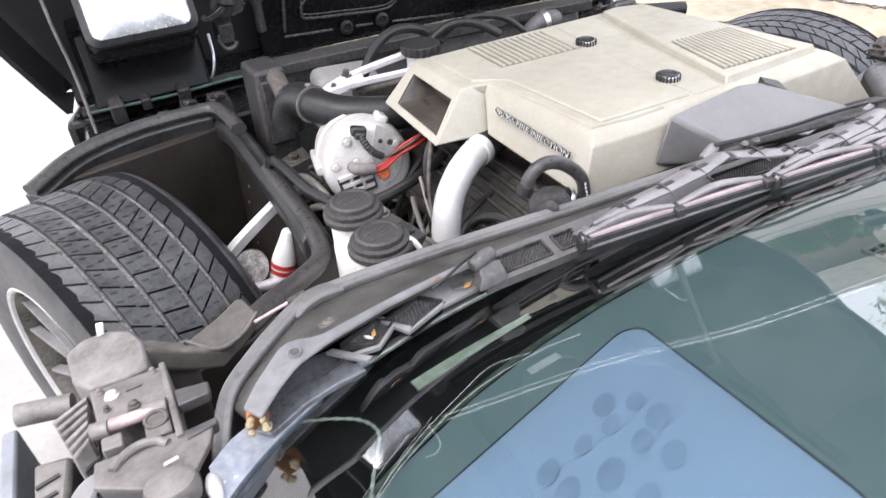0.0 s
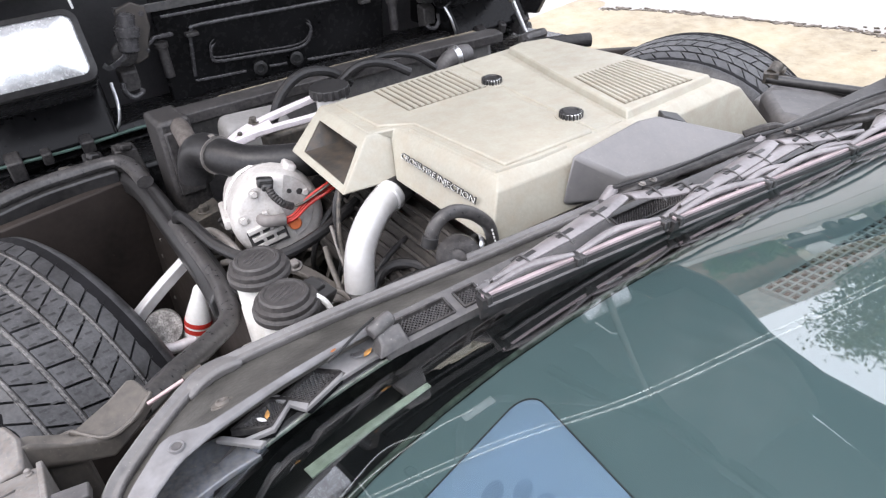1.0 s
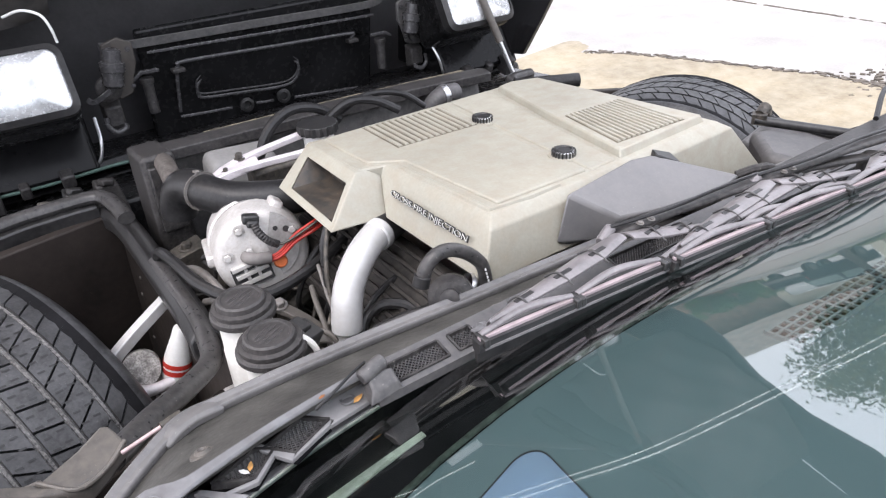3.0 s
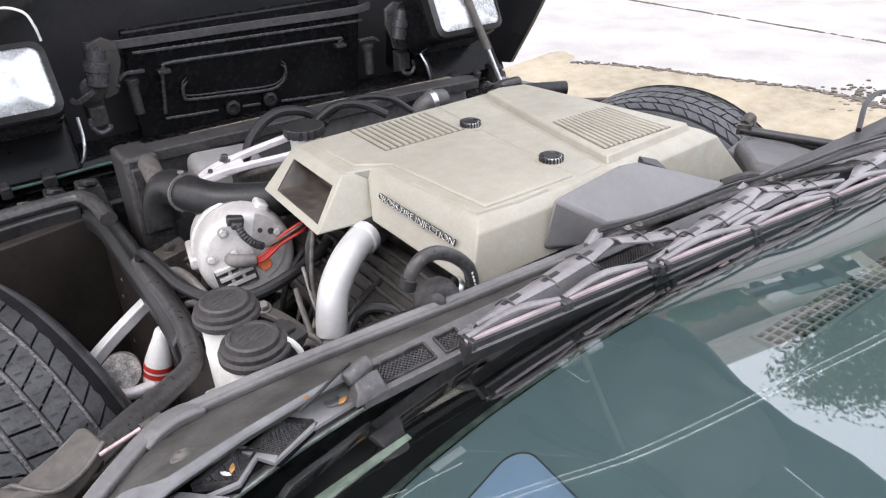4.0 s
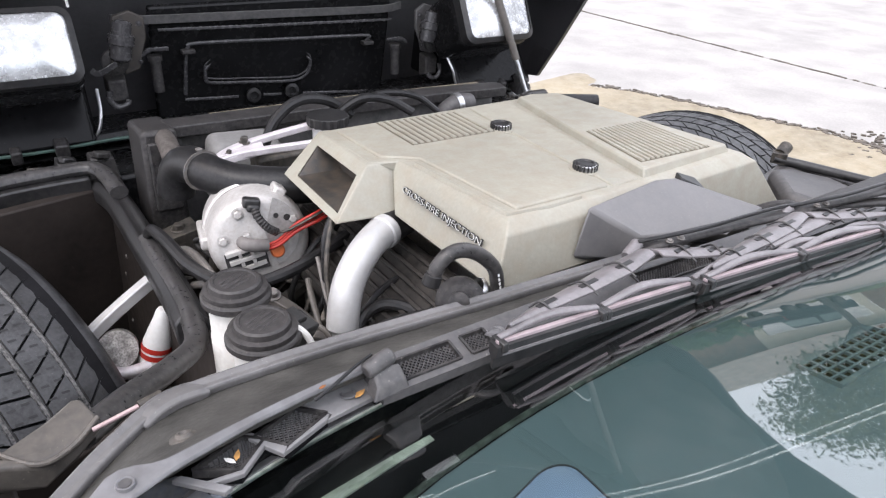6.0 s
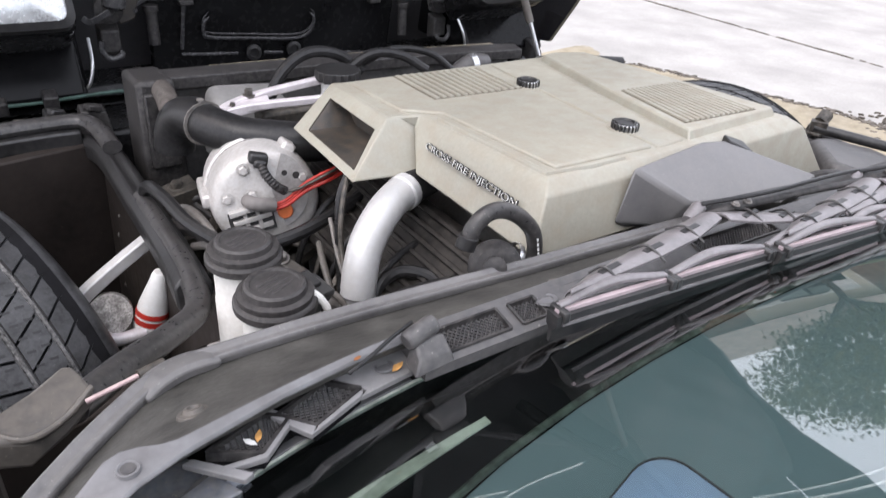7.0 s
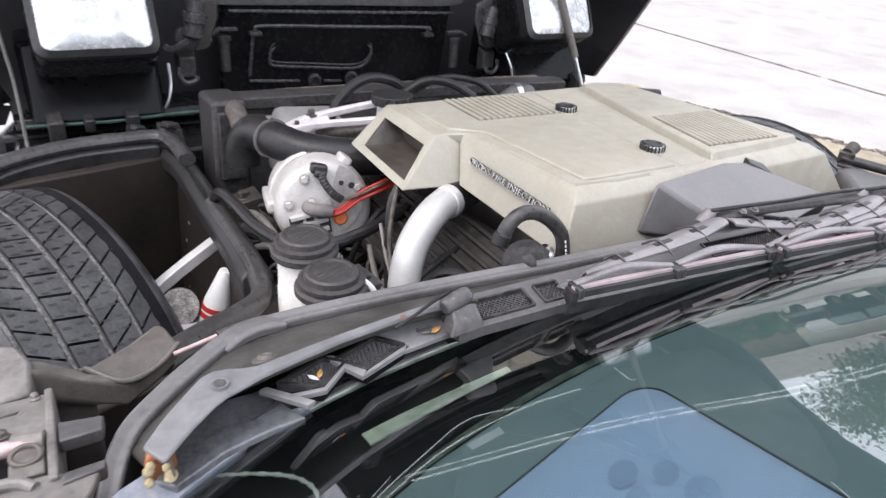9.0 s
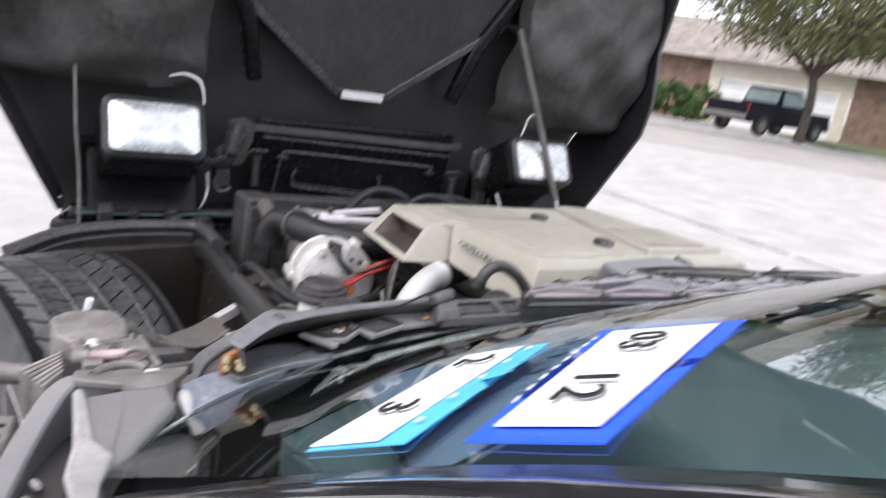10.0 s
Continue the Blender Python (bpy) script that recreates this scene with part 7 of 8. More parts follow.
    for f in (1.0, 0.92, 0.75, 0.5, 0.25):
        rings.append([bm.verts.new((p.x * f, -0.008 - 0.016 * (1 - f * f), p.z * f)) for p in rim_loop(0.0965, 0.059, 0.018, 0)])
    for p, q in zip(rings, rings[1:]):
        for i in range(20):
            bm.faces.new((p[i], p[(i + 1) % 20], q[(i + 1) % 20], q[i]))
    bm.faces.new(rings[-1])
    part("lens", lp(bm), LENS, lamp, "clear fluted glass lens", 0, 60)
    # black pan below the lamp, and brackets inboard of it
    bm = B()
    hexa(bm, [(s * 0.45, 0.60, 0.60), (s * 0.70, 0.60, 0.60), (s * 0.70, 0.86, 0.60), (s * 0.45, 0.86, 0.60)], [(s * 0.445, 0.70, 0.745), (s * 0.705, 0.70, 0.745), (s * 0.705, 0.83, 0.745), (s * 0.445, 0.83, 0.745)])
    part("lamp_pan", bm, PANB, hood, "", 0.012)
    # lamp motor with its plate, gear case, crank and hook
    mx, mz = (-0.372, 0.752) if s < 0 else (0.418, 0.726)
    bm = B()
    OP = [(-0.034, 0.085), (-0.006, 0.105), (0.028, 0.092), (0.036, 0.05), (0.022, 0.018), (0.034, -0.03), (0.018, -0.062), (-0.012, -0.05), (-0.020, -0.01), (-0.034, 0.03)]
    pm = mx - (0.036 * s if s < 0 else 0.0)
    hexa(bm, [(pm + s * x, 0.735, mz + z * 0.8) for x, z in OP], [(pm + s * x, 0.724, mz + z * 0.8) for x, z in OP])
    plate = part("motor_plate", bm, BROWNP if s < 0 else DUSTYG, hood, "dusty cast motor plate", 0.003)
    for x, z, r in ((-0.022, 0.07, 0.006), (0.020, 0.075, 0.005), (0.022, -0.035, 0.006), (-0.014, -0.03, 0.005)):
        bm = B()
        bolt(bm, (pm + s * x, 0.724, mz + z * 0.8), (0, -1, 0), r * 0.7, 0.004)
        part("bolt", bm, RIBM, plate)
    bm = B()
    lathe(bm, [(0, -0.045), (0.017, -0.045), (0.022, -0.040), (0.022, -0.012), (0.026, -0.010), (0.026, 0.008), (0.019, 0.010), (0.019, 0.034), (0.010, 0.038), (0, 0.038)], pose(mx - s * 0.012, 0.688, mz + 0.035, 0, 12, 0), 20)
    part("lamp_motor", bm, RIBM, hood)
    bm = B()
    lathe(bm, [(0, 0.0), (0.024, 0.0), (0.027, 0.004), (0.027, 0.014), (0.020, 0.018), (0.010, 0.018), (0.008, 0.024), (0, 0.024)], pose(mx + s * 0.006, 0.706, mz - 0.012, 90, 0, 0), 22)
    part("gear_case", bm, BLACKD, hood)
    bm = B()
    sweep(bm, spline([(mx + s * 0.006, 0.680, mz - 0.012), (mx + s * 0.026, 0.678, mz - 0.022), (mx + s * 0.046, 0.680, mz - 0.030), (mx + s * 0.056, 0.684, mz - 0.022)], 5), [(-0.006, -0.002), (0.006, -0.002), (0.006, 0.002), (-0.006, 0.002)], up=(0, 1, 0.1))
    part("crank", bm, RIBM, hood, "", 0.001)
    bm = B()
    tube(bm, [(mx + s * 0.028, 0.695, mz - 0.072), (mx + s * 0.030, 0.693, mz - 0.092), (mx + s * 0.016, 0.692, mz - 0.108), (mx - s * 0.004, 0.693, mz - 0.104), (mx - s * 0.008, 0.695, mz - 0.094)], 0.0062, 10, 6)
    part("hook", bm, RIBM, hood)
    bm = B()
    hexa(bm, [(mx + s * 0.030, 0.735, mz - 0.11), (mx - s * 0.014, 0.735, mz - 0.11), (mx - s * 0.014, 0.735, mz - 0.045), (mx + s * 0.030, 0.735, mz - 0.045)], [(mx + s * 0.026, 0.703, mz - 0.10), (mx - s * 0.010, 0.703, mz - 0.10), (mx - s * 0.010, 0.703, mz - 0.055), (mx + s * 0.026, 0.703, mz - 0.055)])
    part("lamp_bracket", bm, BLACKD, hood, "dusty black lamp bracket", 0.004)
    bx = mx - s * 0.085
    bm = B()
    rod(bm, (bx, 0.745, mz - 0.10), (bx, 0.745, mz - 0.030), 0.012, 14)
    rod(bm, (bx, 0.745, mz - 0.030), (bx, 0.745, mz - 0.018), 0.016, 14)
    part("bumper_post", bm, BLACKD, hood, "", 0.001)
    bm = B()
    sweep(bm, [Vector((bx - s * 0.03, 0.738, mz - 0.004)), Vector((bx + s * 0.012, 0.735, mz - 0.002)), Vector((bx + s * 0.03, 0.735, mz - 0.014))], [(-0.004, -0.004), (0.004, -0.004), (0.004, 0.004), (-0.004, 0.004)], up=(0, 1, 0.1))
    part("latch_lever", bm, RIBM, hood, "", 0.001)
    bm = B()
    tube(bm, [hp(s * 0.53, 0.925, 0.17), hp(s * 0.50, 0.935, 0.19), hp(s * 0.472, 0.925, 0.21), hp(s * 0.462, 0.90, 0.22), hp(s * 0.458, 0.872, 0.22)], 0.0026, 8, 6)
    part("lamp_wire", bm, WHITEP, hood, "pale wire loop over the headlight")
    bm = B()
    tube(bm, [hp(s * 0.43, 0.70, 0.2), hp(s * 0.435, 0.66, 0.24), hp(s * 0.445, 0.625, 0.25), hp(s * 0.46, 0.60, 0.24)], 0.0035, 8, 6)
    part("cable", bm, STEEL, hood)
# centre panel with ribs between the lamps
bm = B()
box(bm, hp(0.03, 0.69, 0.03), (0.62, 0.02, 0.29), (11.5, 0, 0))
cp = part("latch_panel", bm, UNDER, hood, "black pressed panel between the headlights", 0.006)
for x0, x1, h0, h1, o in ((-0.267, 0.336, 0.783, 0.766, 0.060), (-0.218, -0.085, 0.607, 0.598, 0.054), (-0.02, 0.03, 0.594, 0.590, 0.054), (0.09, 0.285, 0.584, 0.566, 0.054)):
    bm = B()
    sweep(bm, [hp(x0, h0, o), hp(x0 * 0.5 + x1 * 0.5, (h0 + h1) / 2, o + 0.002), hp(x1, h1, o)], [(-0.003, -0.004), (0.003, -0.004), (0.003, 0.003), (-0.003, 0.003)])
    part("rib", bm, RIBM, cp, "", 0.0015)
bm = B()
pts = spline([hp(x, h, 0.051) for x, h in ((-0.150, 0.690), (-0.163, 0.676), (-0.164, 0.655), (-0.150, 0.641), (-0.05, 0.631), (0.05, 0.622), (0.088, 0.627), (0.106, 0.645), (0.110, 0.670), (0.098, 0.685))], 5)
for up_, rr in ((0.0, 0.0042), (0.010, 0.0024)):
    sweep(bm, [p + Vector((0, 0, up_)) for p in pts], [(p, q * 0.8) for p, q in ring(rr, 10)], up=(0, 1, 0.2), scales=[min(1.0, 0.25 + 0.2 * min(i, len(pts) - 1 - i)) for i in range(len(pts))])
part("stamped_loop", bm, RIBM, cp)
# raised frame round the pressing
bm = B()
pts = [hp(0.268, 0.712, 0.055), hp(0.272, 0.720, 0.055), hp(0.258, 0.727, 0.055), hp(0.03, 0.736, 0.055), hp(-0.18, 0.744, 0.055), hp(-0.202, 0.735, 0.055), hp(-0.208, 0.715, 0.055), hp(-0.216, 0.62, 0.055)]
sweep(bm, spline(pts, 4), [(p, q * 0.9) for p, q in ring(0.0046, 10)], up=(0, 1, 0.2))
part("pressed_frame", bm, RIBM, cp)
bm = B()
sweep(bm, spline([hp(-0.36, 0.812, 0.040), hp(-0.29, 0.806, 0.046), hp(0.0, 0.801, 0.048), hp(0.30, 0.794, 0.046), hp(0.37, 0.800, 0.040)], 5), [(-0.010, -0.006), (0.010, -0.006), (0.008, 0.003), (0.0, 0.0065), (-0.008, 0.003)], up=(0, 1, 0.2))
part("panel_lip", bm, DUSTYG, cp, "soft dusty upper lip of the panel", 0.001, 50)
for x in (-0.045, 0.059):
    bm = B()
    lathe(bm, [(0.019, 0), (0.019, 0.006), (0.011, 0.008), (0.010, 0.0), (0, 0.0)], Matrix.Translation(hp(x, 0.595, 0.050)) @ pose(0, 0, 0, 90, 0, 0), 20)
    part("grommet", bm, BLACKP, cp)
for x, h in ((-0.205, 0.728), (0.268, 0.708)):
    bm = B()
    box(bm, hp(x, h, 0.062), (0.030, 0.022, 0.010))
    part("bar_clip", bm, BLACKD, cp, "", 0.002)
# liner with the pointed outline, its rim and label
LN = [(-0.07, 0.925), (0.075, 0.925), (0.41, 1.175), (0.43, 1.60), (0.40, 1.82), (-0.40, 1.82), (-0.43, 1.60), (-0.41, 1.175)]
bm = B()
hexa(bm, [hp(x, h, -0.01) for x, h in LN], [hp(x, h, 0.03) for x, h in LN])
ln = part("insulation", bm, FABRIC, hood, "dark grey insulation mat with a pointed end", 0.008)
bm = B()
path = [hp(x, h, 0.032) for x, h in LN] + [hp(*LN[0], 0.032)]
sweep(bm, path, [(-0.012, -0.012), (0.012, -0.012), (0.012, 0.012), (-0.012, 0.012)], up=(0, 1, 0.2))
part("mat_rim", bm, RIBM, ln, "", 0.004)
bm = B()
box(bm, hp(0.003, 0.921, 0.047), (0.125, 0.003, 0.022), (11, 0, 0))
part("label", bm, WHITEP, ln, "small white paper label")
for s in (-1, 1):
    bm = B()
    sweep(bm, [hp(s * 0.30, 0.93, 0.02), hp(s * 0.34, 1.10, 0.03), hp(s * 0.45, 1.3, 0.04), hp(s * 0.47, 1.6, 0.04)], [(-0.02, -0.02), (0.02, -0.02), (0.02, 0.02), (-0.02, 0.02)], up=(0, 1, 0.2))
    part("stiffener", bm, UNDER, hood, "", 0.01)
# lip along the lower edge and hinge arms
bm = B()
sweep(bm, [Vector((-0.73, 0.66, 0.598)), Vector((0, 0.67, 0.600)), Vector((0.73, 0.66, 0.598))], [(-0.03, -0.012), (0.03, -0.012), (0.02, 0.01), (-0.02, 0.01)])
part("lower_lip", bm, UNDER, hood, "", 0.004)
bm = B()
tube(bm, [(-0.72, 0.60, 0.605), (-0.55, 0.605, 0.6), (-0.42, 0.60, 0.607), (-0.30, 0.60, 0.603)], 0.0035, 8, 8)
part("edge_wire", bm, mat("greenish_wire", (0.045, 0.085, 0.07), 0.6, 0, 0.3, 30, 100, 0), hood)
for s in (-1, 1):
    for c3, s3 in (((s * 0.66, 0.60, 0.598), (0.03, 0.04, 0.05)), ((s * 0.52, 0.60, 0.605), (0.026, 0.03, 0.03)), ((s * 0.60, 0.61, 0.60), (0.02, 0.03, 0.03))):
        bm = B()
        box(bm, c3, s3, (20, 0, 0))
        part("hinge_arm", bm, BLACKD, hood, "", 0.004)

# stay cable and gas strut holding the hood
bm = B()
tube(bm, [(-0.715, 0.56, 0.575), (-0.715, 0.575, 0.70), (-0.722, 0.575, 0.80), (-0.725, 0.58, 0.93)], 0.0034, 8, 5)
alone("hood_cable", bm, HINGE, "pale steel stay cable beside the headlight", "cable")
strut = thing("gas_strut", (0.60, 0.53, 0.57), "black gas strut propping the hood", "strut")
bm = B()
rod(bm, (0.552, 0.495, 0.70), (0.420, 0.64, 1.17), 0.010, 14)
part("cylinder", bm, BRACE, strut)
bm = B()
rod(bm, (0.578, 0.466, 0.605), (0.552, 0.495, 0.70), 0.006, 12)
part("piston_rod", bm, STEEL, strut)
bm = B()
rod(bm, (0.420, 0.64, 1.17), (0.415, 0.74, 1.18), 0.007, 10)
part("upper_stud", bm, BLACKP, strut)
bm = B()
lathe(bm, [(0, -0.02), (0.014, -0.012), (0.014, 0.012), (0, 0.02)], pose(0.578, 0.466, 0.600), 14)
box(bm, (0.578, 0.475, 0.572), (0.05, 0.05, 0.034))
part("ball_joint", bm, BLACKP, strut)

# small parts on the crossmember
for x, y, sx, sz, m in ((-0.62, 0.45, 0.05, 0.03, ALUM), (-0.58, 0.46, 0.04, 0.04, BRACE), (-0.53, 0.455, 0.05, 0.055, BLACKP), (-0.47, 0.47, 0.06, 0.05, BLACKD), (-0.66, 0.46, 0.03, 0.03, HINGE)):
    bm = B()
    hexa(bm, [(x - sx / 2, y - 0.02, 0.56), (x + sx / 2, y - 0.02, 0.56), (x + sx / 2, y + 0.03, 0.56), (x - sx / 2, y + 0.03, 0.56)], [(x - sx / 3, y - 0.012, 0.575 + sz), (x + sx / 3, y - 0.015, 0.572 + sz), (x + sx / 3, y + 0.02, 0.575 + sz), (x - sx / 3, y + 0.02, 0.58 + sz)])
    box(bm, (x, y - 0.01, 0.58 + sz), (sx * 0.4, 0.02, 0.012), (0, 15, 20))
    alone("lamp_socket", bm, m, "small dusty bracket on the front crossmember", "bracket", "front brackets", bevel=0.003)

# right side of the bay: dark duct and rail -------------------------------
duct = thing("air_duct", (0.36, -0.42, 0.62), "dusty black air duct beside the air cleaner", "duct")
bm = B()
DP = [(0.272, -0.436, 0.752), (0.335, -0.368, 0.755), (0.375, -0.372, 0.752), (0.42, -0.42, 0.742), (0.42, -0.476, 0.740), (0.29, -0.492, 0.750)]
hexa(bm, [(x, y, 0.60) for x, y, z in DP], DP)
part("housing", bm, DUSTYG, duct, "", 0.014, 50, 3)
bm = B()
rod(bm, (0.372, -0.352, 0.756), (0.455, -0.478, 0.744), 0.0075, 14)
part("roller", bm, BLACKP, duct)
bm = B()
lathe(bm, [(0, -0.012), (0.009, -0.012), (0.010, 0.010), (0.006, 0.014), (0, 0.014)], pose(0.392, -0.352, 0.766, 0, 70, 10), 16)
box(bm, (0.378, -0.356, 0.758), (0.018, 0.022, 0.016), (0, 0, 30))
part("bracket", bm, DARKM, duct)
line("washer_line", [(0.44, -0.50, 0.78), (0.52, -0.47, 0.80), (0.62, -0.46, 0.79), (0.72, -0.5, 0.74), (0.75, -0.52, 0.66)], 0.004, RUBBER, "thin black washer hose arching over the fender", "hose")
line("vent_hose", [(0.165, -0.460, 0.760), (0.185, -0.474, 0.768), (0.21, -0.482, 0.764), (0.225, -0.49, 0.74)], 0.0065, BLACKD, "short black vent hose behind the air cleaner", "hose")

# door hinge, brace and seal at the foot of the pillar --------------------
brace = thing("fender_brace", (-0.67, -0.44, 0.66), "dusty bent metal fender brace", "brace")
bm = B()
A_ = [(-0.734, -0.426, 0.772), (-0.715, -0.430, 0.766), (-0.688, -0.426, 0.749), (-0.655, -0.414, 0.754), (-0.634, -0.404, 0.760), (-0.627, -0.407, 0.760), (-0.619, -0.424, 0.749), (-0.640, -0.440, 0.743), (-0.664, -0.449, 0.744), (-0.690, -0.444, 0.752), (-0.715, -0.446, 0.768), (-0.734, -0.446, 0.772)]
hexa(bm, [(x, y - 0.002, z - (0.022 if x < -0.65 else 0.012)) for x, y, z in A_], A_)
part("plate", bm, BRACE, brace, "", 0.0035, 45, 3)
bm = B()
sweep(bm, spline([(-0.688, -0.4265, 0.749), (-0.664, -0.4485, 0.745), (-0.640, -0.4395, 0.744), (-0.620, -0.424, 0.750)], 5), [(a, b) for a, b in ring(0.0022, 8)])
part("crease", bm, BRACE, brace, "pale worn crease of the brace")
bm = B()
box(bm, (-0.70, -0.425, 0.69), (0.03, 0.03, 0.10))
part("leg", bm, BRACE, brace, "", 0.004)
pin = thing("bright_pin", (-0.60, -0.437, 0.745), "bright pinkish steel pin with a dark end", "pin")
bm = B()
rod(bm, (-0.626, -0.437, 0.750), (-0.592, -0.436, 0.757), 0.0020, 12)
part("shank", bm, HPIN, pin)
bm = B()
rod(bm, (-0.592, -0.436, 0.757), (-0.574, -0.431, 0.757), 0.0042, 12)
part("tip", bm, DARKM, pin)

hinge = thing("door_hinge", (-0.745, -0.50, 0.62), "grimy grey door hinge with bolted plates and a finned boot", "hinge")


def pz(y):
    """The hinge plates rise slightly towards the glass."""
    return 0.776 - 0.22 * (y + 0.50)


def plate(name, outline, thick, m, lift=0.0, label="", soft=0.0012):
    bm = B()
    hexa(bm, [(x, y, pz(y) + lift - thick) for x, y in outline], [(x, y, pz(y) + lift) for x, y in outline])
    return part(name, bm, m, hinge, label, soft)


bm = B()
HB = [(-0.774, -0.405), (-0.722, -0.418), (-0.716, -0.470), (-0.716, -0.570), (-0.745, -0.575), (-0.772, -0.560)]
hexa(bm, [(x, y, 0.56) for x, y in HB], [(x, y, 0.748) for x, y in HB])
part("base", bm, BLACKD, hinge, "", 0.004)
bm = B()
HC = [(-0.782, -0.412), (-0.768, -0.402), (-0.748, -0.402), (-0.727, -0.415), (-0.719, -0.436), (-0.721, -0.470), (-0.745, -0.471), (-0.768, -0.466), (-0.780, -0.450)]
hexa(bm, [(x * 0.99 - 0.008, y + 0.004, 0.70) for x, y in HC], [(x, y, 0.771 + 0.10 * (x + 0.75) + 0.05 * (y + 0.43)) for x, y in HC])
part("upper_cover", bm, HINGE, hinge, "dusty beige upper hinge cover", 0.003, 40, 2)
plate("hinge_plate", [(-0.768, -0.473), (-0.713, -0.474), (-0.712, -0.528), (-0.764, -0.524)], 0.006, HINGE, 0.0, "flat grey bolted hinge plate")
plate("side_flange", [(-0.7135, -0.470), (-0.7085, -0.470), (-0.7085, -0.583), (-0.7135, -0.583)], 0.045, HINGE, 0.002)
plate("lower_plate", [(-0.768, -0.572), (-0.714, -0.574), (-0.689, -0.585), (-0.694, -0.602), (-0.712, -0.632), (-0.742, -0.620), (-0.770, -0.598)], 0.006, HINGE, -0.001, "bent grey lower hinge leaf")
plate("tie_bar", [(-0.7075, -0.519), (-0.682, -0.525), (-0.684, -0.542), (-0.7075, -0.543)], 0.010, GREYP, 0.0)
plate("tie_bar", [(-0.7075, -0.580), (-0.685, -0.578), (-0.686, -0.586), (-0.7075, -0.590)], 0.010, GREYP, 0.001)
plate("knuckle_block", [(-0.762, -0.548), (-0.748, -0.549), (-0.748, -0.566), (-0.762, -0.564)], 0.014, HINGE, 0.001)
plate("knuckle_block", [(-0.733, -0.541), (-0.715, -0.541), (-0.715, -0.570), (-0.733, -0.569)], 0.016, HINGE, -0.001)
plate("slot", [(-0.747, -0.551), (-0.734, -0.550), (-0.734, -0.568), (-0.747, -0.568)], 0.004, BLACKP, -0.014)
plate("slot", [(-0.742, -0.4925), (-0.728, -0.4915), (-0.729, -0.4945), (-0.741, -0.4955)], 0.002, BLACKD, 0.0008)
plate("slot", [(-0.747, -0.5285), (-0.742, -0.5245), (-0.731, -0.5245), (-0.728, -0.5275)], 0.002, BLACKD, 0.0008)
# the first bolt's bright material paints its white highlight
for x, y, r, m in ((-0.7515, -0.494, 0.0046, BRIGHT), (-0.737, -0.5205, 0.0040, DARKM), (-0.760, -0.482, 0.0026, HINGE), (-0.719, -0.480, 0.0026, HINGE), (-0.756, -0.512, 0.0024, DARKM)):
    bm = B()
    lathe(bm, [(0, -0.002), (r * 1.25, -0.002), (r * 1.25, 0.0012), (r, 0.0018), (r * 0.9, 0.0042), (r * 0.5, 0.0052), (0, 0.0054)], Matrix.Translation((x, y, pz(y))) @ pose(0, 0, 0, -12, 0, 0), 12)
    part("bolt", bm, m, hinge, "", 0, 30)
bm = B()
rod(bm, (-0.766, -0.5335, pz(-0.533)), (-0.716, -0.5375, pz(-0.537)), 0.0048, 14)
part("pin", bm, HPIN, hinge, "worn pinkish steel hinge pin")
for x0, x1 in ((-0.768, -0.756), (-0.731, -0.7145)):
    bm = B()
    rod(bm, (x0, -0.5335, pz(-0.533) - 0.0002), (x1, -0.5365, pz(-0.536) - 0.0002), 0.0064, 14)
    part("knuckle", bm, HINGE, hinge)
bm = B()
loop = [Vector((-0.724 + 0.0075 * math.cos(a), -0.552 + 0.0062 * math.sin(a), pz(-0.552) + 0.002 + 0.0015 * math.sin(a))) for a in [math.pi * 2 * k / 20 for k in range(20)]]
sweep(bm, loop + loop[:2], ring(0.0016, 8), False)
part("snap_ring", bm, DARKM, hinge, "dark snap ring on the hinge pin")
bm = B()
tube(bm, [(-0.757, -0.590, pz(-0.59) - 0.001), (-0.749, -0.581, pz(-0.581) + 0.001), (-0.738, -0.5765, pz(-0.5765) + 0.002), (-0.727, -0.578, pz(-0.578) + 0.001), (-0.720, -0.584, pz(-0.584) - 0.001)], 0.0034, 10, 5)
part("bead", bm, HINGE, hinge, "raised bead pressed in the lower leaf")
bm = B()
lathe(bm, [(0, -0.012), (0.0172, -0.012), (0.0176, -0.002), (0.0160, 0.0022), (0.010, 0.0045), (0, 0.0052)], Matrix.Translation((-0.724, -0.628, pz(-0.628) - 0.001)) @ pose(0, 0, 0, -12, 0, 0), 26)
part("bushing", bm, HINGE, hinge, "domed grey bushing", 0, 40)
# thin bright strip paints the white highlight by the domed bushing
plate("shim", [(-0.725, -0.6115), (-0.715, -0.6095), (-0.7145, -0.6125), (-0.7245, -0.6145)], 0.003, BRIGHT, 0.006)
for k in range(6):
    y = -0.455 - 0.0125 * k
    z = pz(y) - 0.012
    bm = B()
    hexa(bm, [(-0.806 + 0.003 * k, y + 0.002, z - 0.055), (-0.774, y - 0.001, z - 0.05), (-0.774, y - 0.0055, z - 0.05), (-0.804 + 0.003 * k, y - 0.002, z - 0.055)], [(-0.806 + 0.003 * k, y + 0.002, z - 0.016), (-0.774, y - 0.001, z), (-0.774, y - 0.0055, z), (-0.804 + 0.003 * k, y - 0.002, z - 0.016)])
    part("boot_fin", bm, HINGE, hinge, "", 0.001)
bm = B()
hexa(bm, [(-0.796, -0.452, 0.68), (-0.772, -0.45, 0.68), (-0.772, -0.525, 0.68), (-0.786, -0.525, 0.68)], [(-0.796, -0.452, 0.722), (-0.772, -0.45, 0.738), (-0.772, -0.525, 0.750), (-0.786, -0.525, 0.740)])
part("boot_core", bm, BLACKD, hinge)
bm = B()
rod(bm, (-0.842, -0.392, 0.708), (-0.796, -0.402, 0.706), 0.0105, 14)
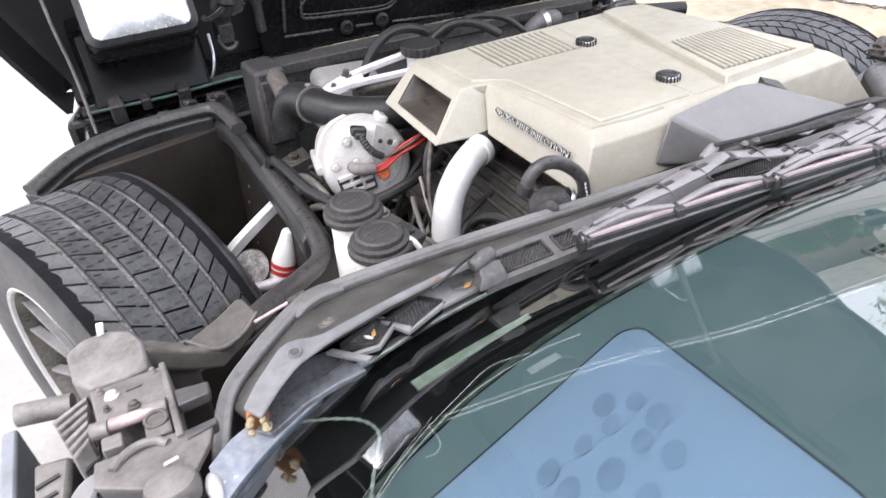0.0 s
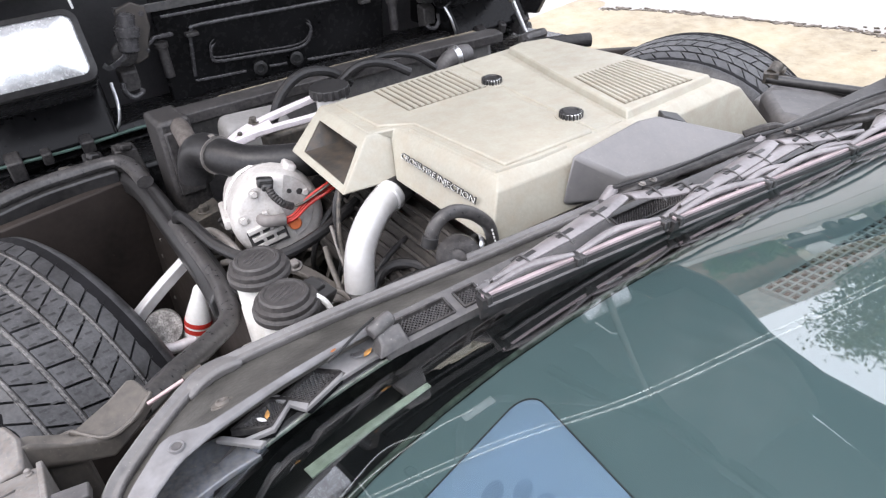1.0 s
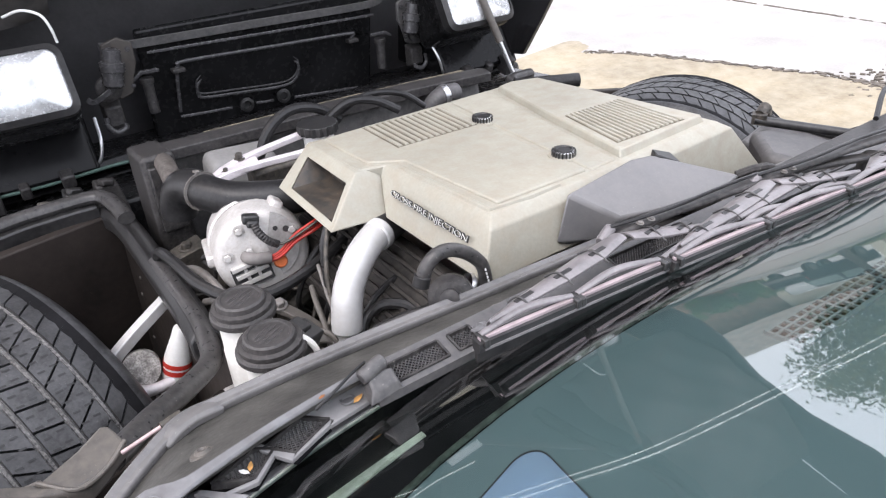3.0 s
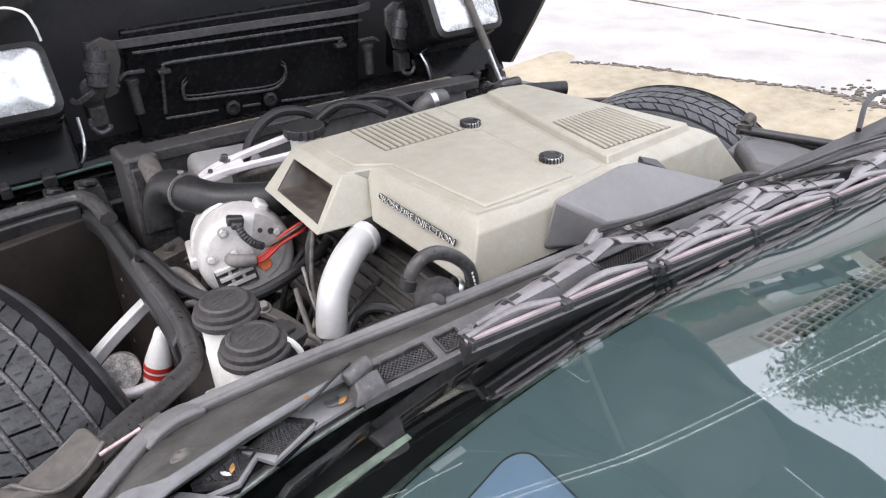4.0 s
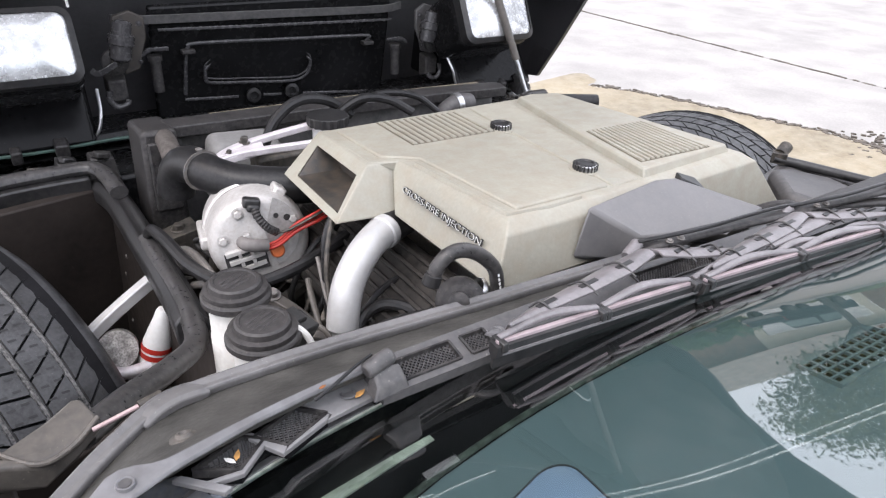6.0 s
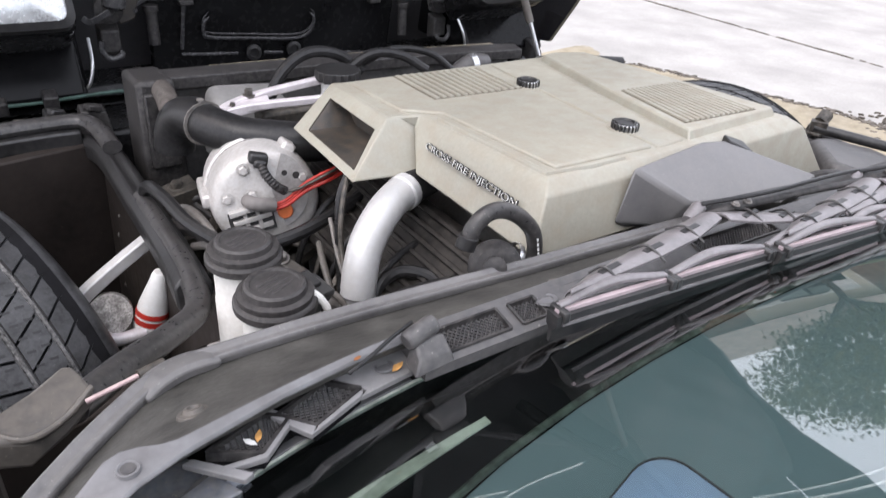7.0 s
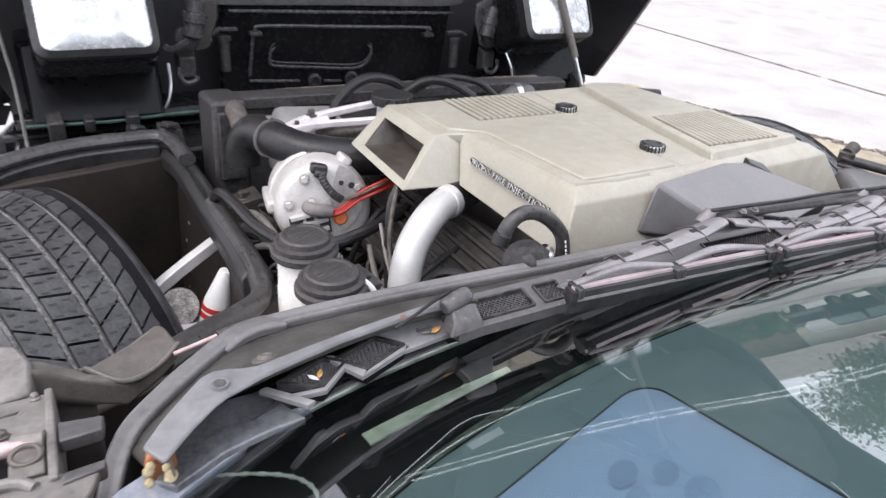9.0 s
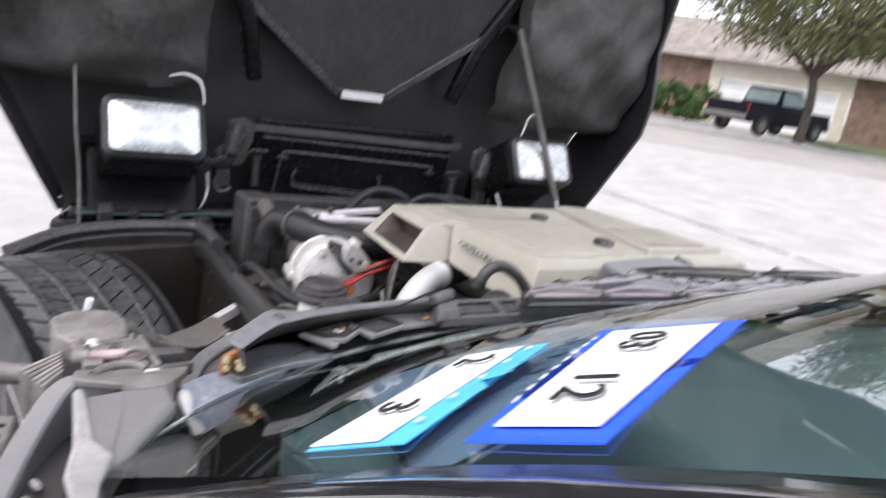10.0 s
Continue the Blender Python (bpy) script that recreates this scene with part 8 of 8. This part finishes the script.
part("check_arm", bm, HINGE, hinge)
bm = B()
box(bm, (-0.750, -0.4055, 0.777), (0.006, 0.005, 0.014), (10, 12, 0))
alone("white_clip", bm, WHITEP, "tiny white plastic clip on the hinge", "clip", bevel=0.001)

WSEAL = mat("white_worn_seal", (0.29, 0.282, 0.278), 0.6, 0, 0.25, 25, 120, 0.3, (0.19, 0.175, 0.17), 0.55)
post = thing("hinge_post", (-0.77, -0.58, 0.45), "dusty grey hinge post and door edge seals", "hinge post")
bm = B()
HP = [(-0.772, -0.590), (-0.705, -0.590), (-0.695, -0.60), (-0.708, -0.648), (-0.768, -0.650), (-0.785, -0.72), (-0.820, -0.72), (-0.800, -0.63)]
hexa(bm, [(x, y, 0.42) for x, y in HP], [(x, y, 0.752) for x, y in HP])
part("pillar_foot", bm, mat("dark_grey_post", (0.030, 0.028, 0.028), 0.55, 0, 0.2, 14, 160, 0.12, (0.06, 0.055, 0.052), 0.35), post, "dark grey post face", 0.006)
bm = B()
sweep(bm, spline([(-0.740, -0.600, 0.790), (-0.764, -0.590, 0.791), (-0.777, -0.593, 0.788), (-0.790, -0.612, 0.779), (-0.806, -0.648, 0.766), (-0.830, -0.72, 0.748)], 5), [(-0.0085, -0.05), (0.0085, -0.05), (0.0085, 0.0), (0.0065, 0.002), (-0.0065, 0.002), (-0.0085, 0.0)])
part("folded_edge", bm, COVER, post, "pale folded sheet edge", 0.001)
bm = B()
hexa(bm, [(-0.875, -0.75, 0.42), (-0.862, -0.75, 0.42), (-0.850, -0.36, 0.42), (-0.868, -0.36, 0.42)], [(-0.872, -0.75, 0.70), (-0.860, -0.75, 0.70), (-0.850, -0.38, 0.685), (-0.864, -0.38, 0.685)])
part("door_edge", bm, mat("silver_blue_edge", (0.20, 0.21, 0.23), 0.4, 0.2, 0.15, 20, 150, 0.05), post, "pale edge of the open door", 0.003)
bm = B()
SP = [(-0.838, -0.440), (-0.806, -0.446), (-0.812, -0.489), (-0.822, -0.53), (-0.842, -0.545)]
hexa(bm, [(x, y, 0.56) for x, y in SP], [(x, y, 0.690) for x, y in SP])
ip = part("inner_panel", bm, HINGE, post, "", 0.005)
for k in range(4):
    bm = B()
    box(bm, (-0.827 - 0.003 * k, -0.468 - 0.018 * k, 0.6905), (0.020, 0.0035, 0.003), (0, 0, 16))
    part("slot", bm, BLACKP, ip)
bm = B()
path = spline([(-0.769, -0.646, 0.812), (-0.768, -0.69, 0.806), (-0.768, -0.74, 0.800), (-0.770, -0.79, 0.805), (-0.774, -0.86, 0.84), (-0.765, -0.95, 0.90)], 6)
sweep(bm, path, [(-0.008, -0.06), (0.006, -0.06), (0.008, -0.004), (0.003, 0.004), (-0.005, 0.002), (-0.010, -0.006)], scales=[0.4 + min(0.9, 0.055 * i) for i in range(len(path))])
part("jamb_seal", bm, WSEAL, post, "pale worn jamb seal")
bm = B()
FL = [(-0.767, -0.703, 0.8135), (-0.7545, -0.7255, 0.8125), (-0.763, -0.752, 0.814), (-0.767, -0.785, 0.822), (-0.777, -0.785, 0.822), (-0.780, -0.742, 0.815), (-0.775, -0.713, 0.8135)]
hexa(bm, [(x, y, z - 0.007) for x, y, z in FL[::-1]], FL[::-1])
part("seal_flap", bm, WSEAL, post, "pale torn flap of the jamb seal", 0.002)
for x, y in ((-0.793, -0.662), (-0.798, -0.680)):
    bm = B()
    lathe(bm, [(0, -0.010), (0.0022, -0.010), (0.0028, -0.004), (0.0026, 0.006), (0.0018, 0.009), (0, 0.0095)], pose(x, y, 0.757, 70, 0, 12), 12)
    part("plug", bm, WSEAL, post, "small pale rubber plug")
bm = B()
PB = [(-0.769, -0.646, 0.808), (-0.740, -0.646, 0.811), (-0.714, -0.648, 0.812), (-0.712, -0.672, 0.811), (-0.738, -0.703, 0.805), (-0.756, -0.735, 0.800), (-0.766, -0.77, 0.798)]
hexa(bm, [(x, y, z - 0.012) for x, y, z in PB], PB)
part("pillar_base", bm, mat("bare_grey_panel", (0.135, 0.132, 0.130), 0.5, 0, 0.12, 12, 160, 0.08, (0.12, 0.11, 0.105), 0.4), post, "bare grey panel at the foot of the pillar", 0.004)

# stained filler panel below the rail's end, the trim's sky reflection in its colour
bm = B()
CP = [(-0.664, -0.606), (-0.650, -0.572), (-0.622, -0.556), (-0.592, -0.556), (-0.574, -0.592), (-0.598, -0.594), (-0.625, -0.600), (-0.655, -0.614)]
hexa(bm, [(x, y, 0.786) for x, y in CP[::-1]], [(x, y, 0.793) for x, y in CP[::-1]])
alone("corner_panel", bm, mat("stained_sky_tinted_panel", (0.125, 0.135, 0.155), 0.35, 0.1, 0.4, 40, 160, 0.1, (0.24, 0.20, 0.13), 0.35), "yellow-stained filler panel at the cowl corner, bluish from painted sky reflection", "panel", bevel=0.001)

# rust stain and yellow foam at the cowl corner
bm = B()
hexa(bm, [(-0.672, -0.606, 0.76), (-0.648, -0.60, 0.76), (-0.648, -0.575, 0.76), (-0.668, -0.578, 0.76)], [(-0.668, -0.603, 0.806), (-0.652, -0.599, 0.810), (-0.653, -0.584, 0.806), (-0.664, -0.583, 0.800)])
alone("rusted_bracket", bm, RUST, "orange rusted bracket at the cowl corner", "bracket", bevel=0.003)
bm = B()
rd = random.Random(2)
for k in range(5):
    s = rd.uniform(0.002, 0.004)
    c = pose(-0.664 + rd.uniform(-0.008, 0.008), -0.612 + rd.uniform(-0.004, 0.004), 0.806 + rd.uniform(-0.003, 0.003), rd.uniform(0, 90), rd.uniform(0, 90), 0)
    lathe(bm, [(0, -s), (s * 0.8, -s * 0.5), (s, 0.1 * s), (s * 0.6, 0.7 * s), (0, 0.9 * s)], c, 7)
alone("foam_scraps", bm, YELLOW, "crumbled yellow foam at the cowl corner", "foam", kind="stuff")
